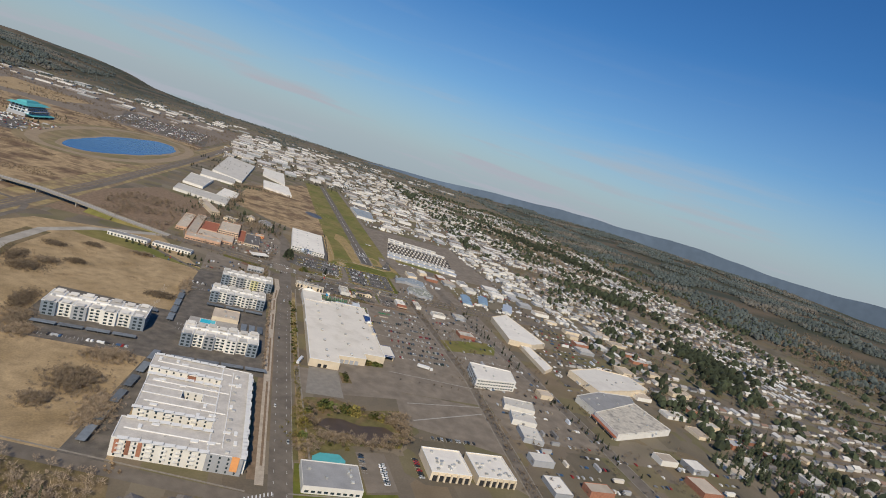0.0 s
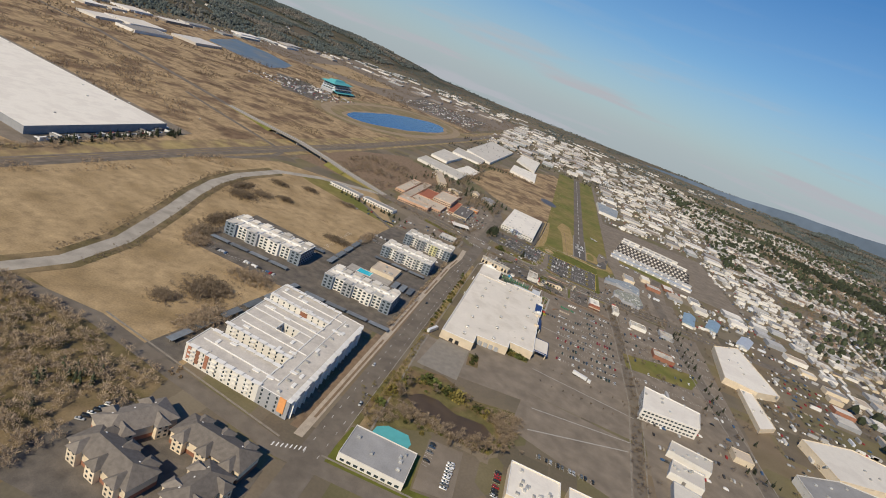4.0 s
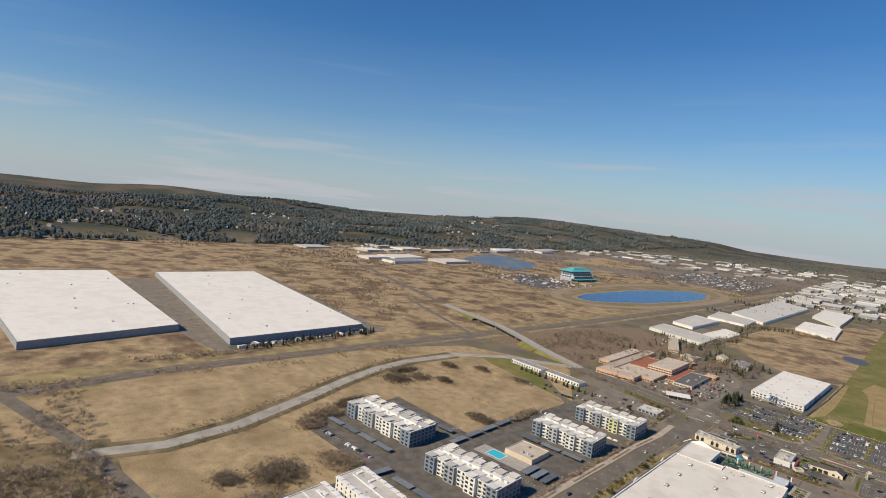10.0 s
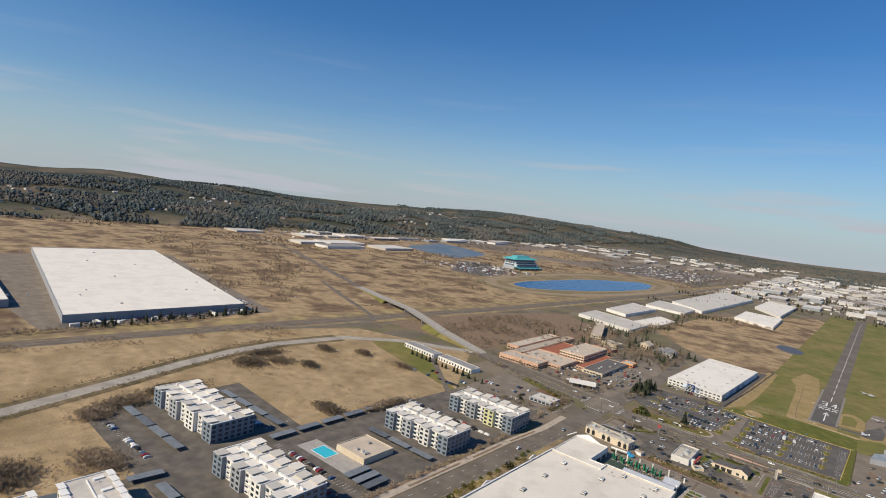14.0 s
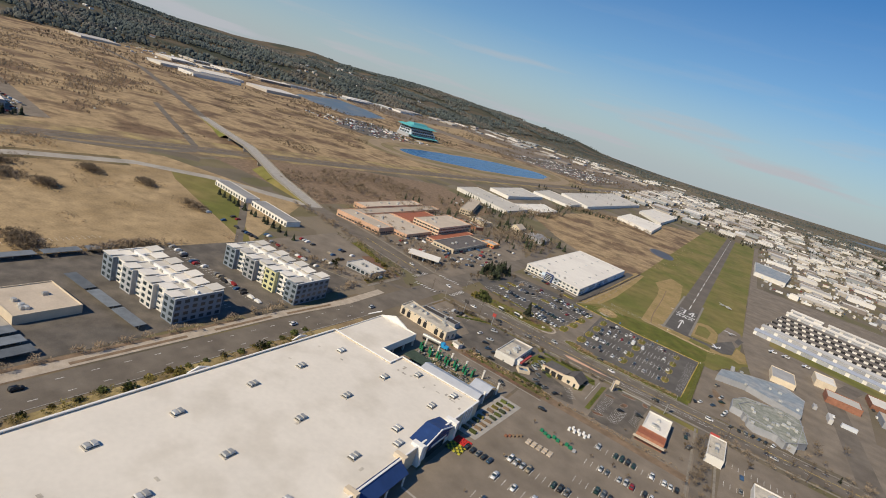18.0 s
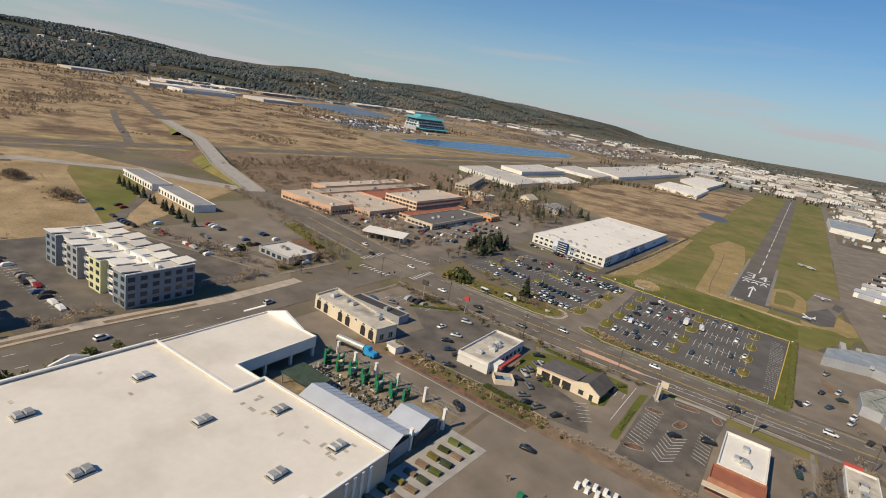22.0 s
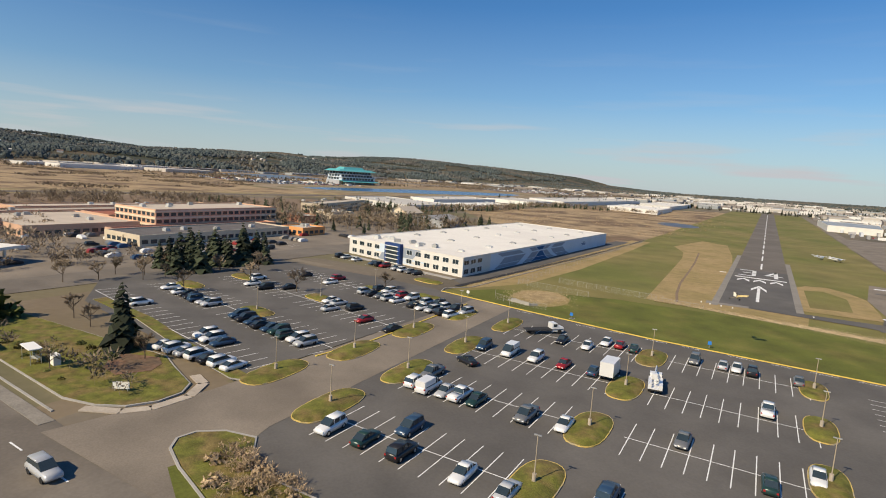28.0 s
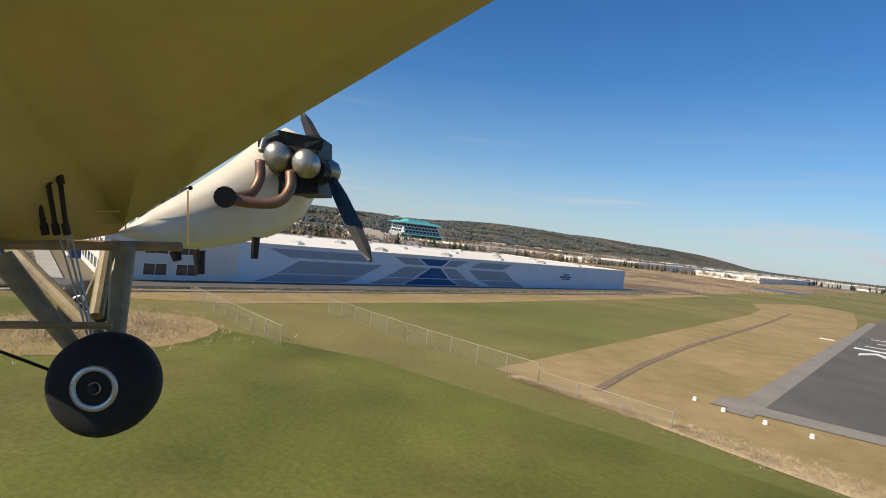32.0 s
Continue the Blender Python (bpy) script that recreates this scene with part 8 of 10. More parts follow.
def fuzzy_tree(mb, x, y, z, h):
    """A leafless crown: a short stem and a round haze of thin twigs."""
    w0 = h * 0.02
    mb.add([(x - w0, y, z), (x + w0, y, z), (x, y, z + h * 0.6)], [(0, 1, 2)])
    for _ in range(52):
        a, u, v = rt.uniform(0, 6.283), rt.random() ** 0.45, rt.uniform(-0.75, 1.0)
        c = math.sqrt(1 - min(1.0, v * v))
        dx, dy, dz = math.cos(a) * c * u, math.sin(a) * c * u, v * u
        bx, by, bz = x + dx * h * 0.34, y + dy * h * 0.34, z + h * (0.52 + 0.34 * dz)
        e, w = h * rt.uniform(0.2, 0.36), h * rt.uniform(0.022, 0.05)
        b = rt.uniform(0, 3.142)
        cw, sw = math.cos(b) * w, math.sin(b) * w
        mb.add([(bx - sw, by + cw, bz), (bx + sw, by - cw, bz), (bx + dx * e * 0.7 + rt.gauss(0, 0.3) * e, by + dy * e * 0.7 + rt.gauss(0, 0.3) * e, bz + e * rt.uniform(0.1, 0.8))], [(0, 1, 2)])


def lump_tree(mb, x, y, z, h):
    """A ragged rounded crown for far woods."""
    n = 5
    r0 = h * rt.uniform(0.36, 0.58)
    o = len(mb.v)
    for q, lo, hi in ((1.0, 0.15, 0.4), (0.8, 0.6, 0.85)):
        mb.v += [(x + math.cos(6.283 * i / n) * r0 * q * rt.uniform(0.65, 1.25), y + math.sin(6.283 * i / n) * r0 * q * rt.uniform(0.65, 1.25), z + h * rt.uniform(lo, hi)) for i in range(n)]
    mb.v.append((x + rt.gauss(0, 0.05) * h, y, z + h))
    mb.f += [(o + i, o + (i + 1) % n, o + n + (i + 1) % n, o + n + i) for i in range(n)] + [(o + n + i, o + n + (i + 1) % n, o + 2 * n) for i in range(n)] + [tuple(o + n - 1 - i for i in range(n))]


def thin_tree(mb, x, y, z, h):
    """A small leafless crown of a few broad twig fans."""
    for _ in range(13):
        a, u = rt.uniform(0, 6.283), rt.random() ** 0.6
        cx, cy = math.cos(a) * u * h * 0.45, math.sin(a) * u * h * 0.45
        tz = h * (0.4 + 0.6 * math.sqrt(max(0.0, 1 - u * u))) * rt.uniform(0.75, 1.05)
        b, w = rt.uniform(0, 3.14), h * rt.uniform(0.03, 0.07)
        mb.add([(x + cx * 0.5 - w * math.sin(b), y + cy * 0.5 + w * math.cos(b), z + tz * 0.25), (x + cx * 0.5 + w * math.sin(b), y + cy * 0.5 - w * math.cos(b), z + tz * 0.25), (x + cx, y + cy, z + tz)], [(0, 1, 2)])


def ragged_conifer(mb, x, y, z, h):
    """A ragged conifer of drooping branch tiers."""
    k = 0.12
    while k < 0.97:
        r0 = h * 0.24 * (1 - k) ** 0.8 * rt.uniform(0.8, 1.2) + 0.1
        for _ in range(5):
            a = rt.uniform(0, 6.283)
            c, s_ = math.cos(a), math.sin(a)
            w = r0 * 0.45
            mb.add([(x + c * r0 * 0.1, y + s_ * r0 * 0.1, z + h * k + r0 * 0.5), (x + c * r0 * 0.6 - s_ * w, y + s_ * r0 * 0.6 + c * w, z + h * k), (x + c * r0, y + s_ * r0, z + h * k - r0 * 0.35), (x + c * r0 * 0.6 + s_ * w, y + s_ * r0 * 0.6 - c * w, z + h * k)], [(0, 1, 2, 3)])
        k += rt.uniform(0.05, 0.09)


def inside(poly, x, y):
    c = False
    for (x0, y0), (x1, y1) in zip(poly, poly[1:] + poly[:1]):
        if (y0 > y) != (y1 > y) and x < (x1 - x0) * (y - y0) / (y1 - y0) + x0:
            c = not c
    return c


def in_poly(poly, h0, h1, clump=0.0, scale=0.02):
    xa, xb_ = min(p[0] for p in poly), max(p[0] for p in poly)
    ya, yb = min(p[1] for p in poly), max(p[1] for p in poly)
    def place():
        x, y = rt.uniform(xa, xb_), rt.uniform(ya, yb)
        if not inside(poly, x, y) or noise.noise(Vector((x * scale, y * scale, 7.0))) < clump:
            return None
        return x, y, height(x, y), rt.uniform(h0, h1)
    return place


def along(pts, spread, h0, h1):
    segs = list(zip(pts, pts[1:]))
    def place():
        (xa, ya), (xb_, yb) = rt.choice(segs)
        t = rt.random()
        x, y = xa + (xb_ - xa) * t + rt.gauss(0, spread), ya + (yb - ya) * t + rt.gauss(0, spread)
        return x, y, height(x, y), rt.uniform(h0, h1)
    return place

wood("thicket_conifers", 24, along([(-300, -706), (-293, -682), (-300, -696), (-316, -712)], 5, 4, 8), "dark conifers at the edge of the thicket", "trees", "conifer", ragged_conifer)
wood("thicket_shrubs", 260, in_poly([(-276, -690), (-262, -664), (-330, -652), (-420, -648), (-440, -760), (-320, -720)], 1.5, 3.5, 0.0, 0.04), "ochre and olive shrubs in the thicket", "shrubs", "ochre", fuzzy_tree)
wood("bare_wood", 2600, in_poly([(-300, -1000), (-258, -700), (-262, -664), (-330, -650), (-420, -646), (-440, -760), (-400, -1000)], 3, 8, -0.45), "dense brown leafless thicket beside the street", "wood", "twig", fuzzy_tree)
wood("bare_wood", 3600, in_poly([(-330, -1250), (-262, -700), (-300, -670), (-420, -640), (-560, -620), (-700, -1250)], 3, 9, -0.28), "brown leafless thicket in the scrubby field", "wood", "twig", fuzzy_tree)
def bush_clump(x, y, rx, ry):
    """A rounded clump of bushes, thinning out towards its rim."""
    def place():
        px_, py_ = x + rt.gauss(0, rx * 0.5), y + rt.gauss(0, ry * 0.5)
        return px_, py_, 0.0, rt.uniform(2.5, 6.5) * (1.1 - min(0.7, math.hypot((px_ - x) / rx, (py_ - y) / ry) * 0.5))
    return place
for x, y, rx, ry in ((-307, -564, 14, 16), (-296, -520, 14, 10), (-320, -596, 8, 8), (-284, -600, 9, 20), (-364, -500, 9, 10), (-374, -478, 8, 16), (-384, -440, 7, 20), (-380, -313, 8, 6), (-286, -366, 12, 7), (-268, -322, 5, 22), (-415, -266, 9, 6), (-403, -329, 10, 9), (-383, -241, 8, 5), (-412, -355, 12, 12), (-430, -330, 7, 16), (-330, -236, 10, 5)):
    rx, ry = rx * 1.45, ry * 1.35
    wood("brush_clump", int(rx * ry * 1.5), bush_clump(x, y, rx, ry), "rounded clump of leafless brown bushes in the straw field", "brush", "twig", fuzzy_tree)
wood("bare_wood", 420, along([(-384, -600), (-386, -548), (-409, -465), (-428, -405), (-441, -350), (-445, -295)], 2.6, 1.0, 3.0), "brown brush along the edge of the curved road", "brush", "twig", fuzzy_tree)
wood("bare_wood", 420, along([(-410, -600), (-411, -548), (-433, -465), (-452, -405), (-466, -350), (-470, -295)], 3.4, 1.0, 3.0), "brown brush along the edge of the curved road", "brush", "twig", fuzzy_tree)
wood("bare_wood", 500, in_poly([(-372, -400), (-274, -402), (-262, -246), (-405, -205), (-440, -240), (-440, -330)], 0.6, 1.8, 0.25, 0.03), "scattered low dry brush on the straw field", "brush", "brush", fuzzy_tree)
wood("bare_wood", 700, in_poly([(-640, -1000), (-470, -250), (-515, -250), (-560, -560)], 1.5, 4.0, 0.02), "dry brush scattered along the railway", "brush", "brush", fuzzy_tree)
wood("bare_wood", 420, in_poly([(-430, -88), (-332, -98), (-326, 40), (-345, 120), (-420, 130), (-440, 60)], 4, 8, -0.1), "brown leafless wood behind the salmon building", "wood", "twig", fuzzy_tree)
wood("bare_wood", 2600, in_poly([(-575, -130), (-540, 90), (-440, 560), (-720, 480), (-1080, 480), (-1250, 300), (-700, 60)], 1.2, 3.5, 0.16, 0.015), "dry brush scattered over the marsh", "brush", "twig", thin_tree)
wood("bare_wood", 2400, in_poly([(-600, -190), (-820, 60), (-1250, 250), (-1500, 0), (-1200, -120), (-610, -235)], 2, 6, 0.0, 0.012), "brown leafless scrub beside the highway", "wood", "twig", thin_tree)
wood("bare_wood", 900, in_poly([(-262, 300), (-185, 205), (-120, 150), (-66, 150), (-50, 250), (-34, 420), (-46, 600), (-180, 640), (-262, 600)], 0.8, 2.4, 0.05, 0.02), "reddish dry brush on the marsh", "brush", "brush", fuzzy_tree)
# far woods carry painted distance haze in their forest colour
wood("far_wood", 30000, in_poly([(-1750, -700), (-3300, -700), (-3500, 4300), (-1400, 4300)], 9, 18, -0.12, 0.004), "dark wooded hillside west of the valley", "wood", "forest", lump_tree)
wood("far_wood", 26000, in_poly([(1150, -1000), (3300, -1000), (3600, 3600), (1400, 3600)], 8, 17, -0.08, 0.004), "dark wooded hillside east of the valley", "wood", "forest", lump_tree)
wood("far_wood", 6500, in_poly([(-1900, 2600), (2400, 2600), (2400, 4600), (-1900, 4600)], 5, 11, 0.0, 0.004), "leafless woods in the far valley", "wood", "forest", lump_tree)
wood("far_wood", 4200, in_poly([(310, -1200), (1300, -1200), (1500, 2200), (500, 2400), (380, 400)], 6, 15, 0.0, 0.009), "dark trees among the houses", "wood", "conifer", lump_tree)
wood("far_wood", 11000, in_poly([(300, -1200), (1300, -1200), (1500, 2200), (500, 2400), (380, 400)], 5, 10, -0.3, 0.009), "leafless trees among the houses", "wood", "twig", thin_tree)
wood("far_wood", 420, along([(760, 1200), (930, 930), (1000, 700)], 45, 9, 17), "belt of dark conifers among the houses", "wood", "conifer", lump_tree)
wood("far_wood", 180, along([(680, 340), (780, 240)], 30, 9, 17), "belt of dark conifers among the houses", "wood", "conifer", lump_tree)
wood("far_wood", 220, along([(640, -100), (690, -180), (574, -304)], 28, 9, 18), "belt of dark conifers among the houses", "wood", "conifer", lump_tree)
wood("far_wood", 1300, along([(1500, 330), (1420, 150), (1350, -60), (1330, -320)], 60, 7, 13), "brown leafless woods at the foot of the hill", "wood", "twig", thin_tree)
wood("far_wood", 800, along([(900, 1350), (760, 1100), (900, 600)], 50, 6, 12), "brown leafless woods among the houses", "wood", "twig", thin_tree)
wood("far_wood", 7000, in_poly([(-1850, -300), (-450, 900), (-300, 2600), (-1850, 2600)], 4, 9, 0.0, 0.006), "leafless trees beyond the lake", "wood", "twig", thin_tree)
wood("far_wood", 1400, in_poly([(-440, 640), (120, 1060), (700, 1100), (700, 2600), (-300, 2600)], 5, 12, 0.1, 0.008), "trees among the far warehouses", "wood", "conifer", ragged_conifer)
wood("far_wood", 420, in_poly([(45, -760), (260, -700), (340, -100), (150, -40), (60, -180)], 3, 7, -0.1, 0.02), "small leafless trees among the shops", "wood", "twig", fuzzy_tree)
wood("far_wood", 60, lambda: (rt.uniform(-905, -750), rt.uniform(650, 1000), 0, rt.uniform(5, 10)), "dark trees beside the grandstand", "wood", "conifer", ragged_conifer)

# tree lines and small clumps round the warehouses and along the streets
wood("far_wood", 420, along([(-262, 200), (-258, 310), (-245, 345), (-268, 520), (-240, 590), (-115, 570)], 6, 3, 8), "leafless trees before the long warehouses", "wood", "twig", fuzzy_tree)
wood("far_wood", 130, along([(-345, 235), (-262, 202), (-246, 330), (-268, 520), (-190, 575)], 7, 4, 9), "dark conifers before the long warehouses", "wood", "conifer", ragged_conifer)
wood("far_wood", 260, along([(-330, 30), (-240, 40), (-190, 100), (-200, 160)], 14, 4, 9), "leafless trees among the trade buildings", "wood", "twig", fuzzy_tree)
wood("far_wood", 150, in_poly([(-340, 60), (-250, 20), (-160, 40), (-150, 130), (-230, 200), (-330, 180)], 5, 11, -0.3, 0.03), "bare and brown trees among the trade buildings", "wood", "twig", fuzzy_tree)
wood("far_wood", 60, in_poly([(-340, 60), (-250, 20), (-160, 40), (-150, 130), (-230, 200), (-330, 180)], 6, 13, -0.1, 0.03), "dark conifers among the trade buildings", "wood", "conifer", ragged_conifer)
wood("street_trees", 130, along([(-178, -500), (-176, -400), (-174, -300), (-180, -222)], 1.0, 2.5, 5), "small leafless trees along the pavement", "trees", "twig", fuzzy_tree)
wood("street_trees", 150, along([(-330, -128), (-250, -145), (-184, -168), (-182, -214), (-262, -232)], 2.4, 2.5, 6.5), "leafless trees round the small shop's lot", "trees", "twig", fuzzy_tree)
wood("street_trees", 120, along([(-320, -100), (-250, -112), (-176, -130), (-170, -60)], 2.4, 2.5, 6), "leafless trees on the verge of the main road", "trees", "twig", fuzzy_tree)
wood("street_trees", 110, along([(-136, -176), (-118, -180), (-100, -176), (-60, -179), (-20, -179)], 1.2, 1.6, 4), "small bare trees along the lots' edge", "trees", "twig", fuzzy_tree)
wood("street_trees", 26, along([(-128, -144), (-98, -140), (-72, -140)], 2.2, 1.6, 4.5), "bare trees on the verge of the white building", "trees", "twig", fuzzy_tree)
wood("street_trees", 60, along([(46, -178), (60, -180), (118, -178), (122, -146), (40, -146)], 2.0, 2, 5), "bare trees beside the shops on the main road", "trees", "twig", fuzzy_tree)
wood("street_shrubs", 150, along([(-262, -150), (-214, -162), (-184, -172), (-183, -210)], 1.6, 0.8, 2.0), "dark green shrubs round the small shop's lot", "shrubs", "leaf", fuzzy_tree)
wood("far_wood", 110, along([(-178, -100), (-250, -85), (-320, -60)], 9, 3, 7), "small leafless trees before the salmon buildings", "wood", "twig", fuzzy_tree)
wood("street_shrubs", 300, along([(-148, -640), (-149, -500), (-145, -300)], 1.3, 1.2, 3.6), "olive-brown shrubs along the street strip", "shrubs", "ochre", fuzzy_tree)
wood("far_wood", 460, along([(-152, -620), (-132, -596), (-112, -597), (-84, -600), (-62, -580), (-56, -548), (-72, -560), (-60, -575)], 4, 2.5, 6), "brown leafless trees round the pond", "wood", "twig", fuzzy_tree)
wood("far_wood", 160, along([(-156, -612), (-150, -585), (-146, -560), (-120, -552), (-90, -556)], 4, 2, 4.5), "ochre-green bushes round the pond", "wood", "ochre", fuzzy_tree)
wood("far_wood", 240, along([(30, -676), (38, -560), (48, -440), (45, -300), (40, -185)], 3.5, 2.5, 6), "small trees along the lane by the car park", "wood", "twig", fuzzy_tree)
wood("far_wood", 80, along([(168, -760), (161, -560), (156, -496), (150, -421), (139, -343), (130, -250), (125, -172)], 9, 3, 8), "trees along the street between the shops", "wood", "conifer", ragged_conifer)
wood("far_wood", 420, along([(330, -720), (420, -640), (350, -560), (470, -520), (380, -420)], 26, 8, 18), "tall dark conifers in a clump among the houses", "wood", "conifer", ragged_conifer)
wood("far_wood", 160, along([(-40, -232), (30, -234)], 1.3, 0.6, 1.7), "brown shrubs along the strip by the car park", "wood", "brush", fuzzy_tree)
for x, y, sz in ((-126, -139, 4.6), (-122, -141, 3.6), (-129, -142, 3.4), (-125, -136, 4.0), (-190, -176, 1.6), (-196, -170, 2.0), (-204, -168, 1.8), (-186, -180, 1.4), (-212, -208, 2.2), (-216, -200, 1.6), (-182, -208, 1.5), (-205, -214, 1.8), (-127, -549, 5.2), (-121, -551, 4.6), (-109, -553, 5.4), (-102, -555, 5.0), (-85, -557, 4.6), (-79, -559, 3.6), (-140, -560, 3.6), (-146, -580, 4.0), (-148, -600, 3.4), (-64, -445, 2.6), (-68, -445, 2.4), (-72, -445, 2.8), (-76, -445, 2.6), (-60, -445.5, 2.2), (-101, -482, 2.6), (-101, -488, 2.8), (-102, -495, 2.4), (-146, -330, 3.0), (-147, -372, 2.4), (-146, -392, 2.6)):
    tree("s", x, y, sz, label="large olive-green bush with an uneven outline")
def blades(mb, x, y, z, h):
    a = rt.uniform(0, 3.14)
    for _ in range(3):
        dx, dy = rt.gauss(0, 0.12), rt.gauss(0, 0.12)
        mb.add([(x - 0.018 * math.cos(a) + dx, y - 0.018 * math.sin(a) + dy, z), (x + 0.018 * math.cos(a) + dx, y + 0.018 * math.sin(a) + dy, z), (x + dx * 3, y + dy * 3, z + h)], [(0, 1, 2)])
wood("dead_grass", 16000, lambda: ((lambda x: (x, -10.4 - max(0.0, x + 12) * 0.14 + rt.gauss(0, 0.28 + 0.03 * max(0.0, x + 24)), 0.05, rt.uniform(0.06, 0.22)))(-26 + 60 * rt.random() ** 1.3)), "pale dead grass along the fence", "grass", "pale_grass", blades)
wood("dead_grass", 6000, lambda: ((lambda y: (-75 + 0.045 * (y + 30) + rt.gauss(0, 1.4), y, 0.05, rt.uniform(0.12, 0.35)))(rt.uniform(-34, 175))), "pale dead grass beside the lane", "grass", "pale_grass", blades)
wood("dead_grass", 6500, lambda: (rt.gauss(-54, 3.4), rt.gauss(-33, 4.2), 0.06, rt.uniform(0.12, 0.36)), "dead grass in the hollow", "grass", "pale_grass", blades)
structure("ditch", Mesh().strip([(-20.5, -7), (-22.6, 8), (-24.4, 30), (-25.8, 70), (-27, 100), (-30, 146)], 0.8, 0.1), M["soil"], "narrow dark ditch", "ditch")
structure("ditch", Mesh().strip([(-78, -38), (-71, 60), (-66, 178)], 1.9, 0.14), M["hole"], "dark drainage ditch beside the lane", "ditch")

# ---- houses and far buildings ----
def house_meshes(mw, mr, x, y, z, w, d, h, rz):
    m = pose(x, y, z, rz=rz)
    p = [m @ Vector(q) for q in ((-w, -d, -3), (w, -d, -3), (w, d, -3), (-w, d, -3), (-w, -d, h), (w, -d, h), (w, d, h), (-w, d, h), (-w, 0, h * 1.55), (w, 0, h * 1.55))]
    mw.add(p, [(0, 1, 5, 4), (1, 2, 6, 9, 5), (2, 3, 7, 6), (3, 0, 4, 8, 7)])
    o = 0.5
    q = [m @ Vector(c) for c in ((-w - o, -d - o, h - 0.2), (w + o, -d - o, h - 0.2), (w + o, 0, h * 1.6), (-w - o, 0, h * 1.6), (-w - o, d + o, h - 0.2), (w + o, d + o, h - 0.2))]
    mr.add(q, [(0, 1, 2, 3), (3, 2, 5, 4)])


M["roof_mix"] = palette("weathered_house_roofs", ((0.1, 0.09, 0.085), (0.2, 0.17, 0.15), (0.33, 0.32, 0.31), (0.16, 0.15, 0.15), (0.55, 0.54, 0.52), (0.25, 0.17, 0.13), (0.42, 0.4, 0.37), (0.13, 0.125, 0.13), (0.62, 0.6, 0.57)))
M["roof_pale"] = palette("pale_trailer_roofs", ((0.7, 0.69, 0.66), (0.55, 0.54, 0.52), (0.4, 0.4, 0.4), (0.75, 0.74, 0.7), (0.3, 0.3, 0.3), (0.65, 0.6, 0.52), (0.6, 0.63, 0.67), (0.2, 0.19, 0.18)))
M["wall_mix"] = palette("painted_house_walls", ((0.6, 0.58, 0.54), (0.4, 0.37, 0.33), (0.3, 0.32, 0.33), (0.5, 0.46, 0.41), (0.7, 0.68, 0.65), (0.25, 0.22, 0.2)))
mw, mr, mp, ml = Mesh(), Mesh(), Mesh(), Mesh()
n_near = 0
street_y = [-1180 + 62 * k for k in range(52)]
for y in street_y[::1]:
    x0 = 345 + max(0, y) * 0.1
    x1 = 1150 + 0.12 * (y - 300) if y > -300 else 1100
    ml.strip([(x0, y + 3), (x0 + 400, y), (x1, y + 8)], 6.5, [0.1, 0.1, height(x1, y) + 0.3])
    for side in (-1, 1):
        x = x0 + rt.uniform(8, 20)
        while x < x1 - 15:
            x += rt.uniform(14, 21)
            yy = y + side * rt.uniform(13, 19)
            zone = noise.noise(Vector((x * 0.0045, yy * 0.0045, 1.0)))
            if zone > 0.22 or rt.random() < 0.08 or 412 < x < 440 or 690 < x < 704:
                continue
            w, d, h, rz = rt.uniform(5, 7.5), rt.uniform(3.8, 5), rt.uniform(2.8, 4.6), rt.choice((0, 0, 90)) + rt.uniform(-4, 4)
            if zone < -0.22 and y > -500:
                house_meshes(mw, mp, x, yy, height(x, yy), 8.5, 2.6, 2.9, 90 + rt.uniform(-3, 3))
                continue
            if x < 520 and -700 < y < 100 and n_near < 80 and rt.random() < 0.6:
                n_near += 1
                a, b = Mesh(), Mesh()
                house_meshes(a, b, 0, 0, 0, w, d, h, 0)
                hs = thing("house", "small house with a pitched shingle roof", "house", pose(x, yy, height(x, yy), rz=rz), "houses east of the shops")
                part("wall", a, M[rt.choice(("wall_white", "wall_cream", "wall_grey"))], hs)
                part("roof", b, M[rt.choice(("roof_dark", "roof_dark", "roof_grey", "roof_tan"))], hs)
            else:
                house_meshes(mw, mr, x, yy, height(x, yy), w, d, h, rz)
for x in (432, 697, 950):
    ml.strip([(x, -1200), (x + 6, 300), (x + 30, 2000)], 8, 0.12)
structure("road", ml, M["road"], "narrow grey streets among the houses", "road")
for _ in range(260):
    x, y = rt.uniform(-2600, -1850), rt.uniform(-600, 2600)
    house_meshes(mw, mr, x, y, height(x, y), rt.uniform(6, 9), 5, 5, rt.uniform(0, 180))
tagged(new("house_walls", mw.data("house_walls", M["wall_mix"])), "painted walls of many far houses", "houses", kind="stuff")
tagged(new("house_roofs", mr.data("house_roofs", M["roof_mix"])), "pitched roofs of many far houses", "houses", kind="stuff")
tagged(new("trailer_roofs", mp.data("trailer_roofs", M["roof_pale"])), "pale roofs of many mobile homes in rows", "mobile homes", kind="stuff")

# cars and trailers too far off to count
M["car_mix"] = palette("far_car_paint", ((0.7, 0.7, 0.69), (0.03, 0.03, 0.033), (0.16, 0.165, 0.17), (0.4, 0.41, 0.42), (0.04, 0.09, 0.18), (0.7, 0.7, 0.68), (0.25, 0.03, 0.03), (0.05, 0.05, 0.05), (0.3, 0.26, 0.2)), 0.35)
far_car, far_box = Mesh(), Mesh()
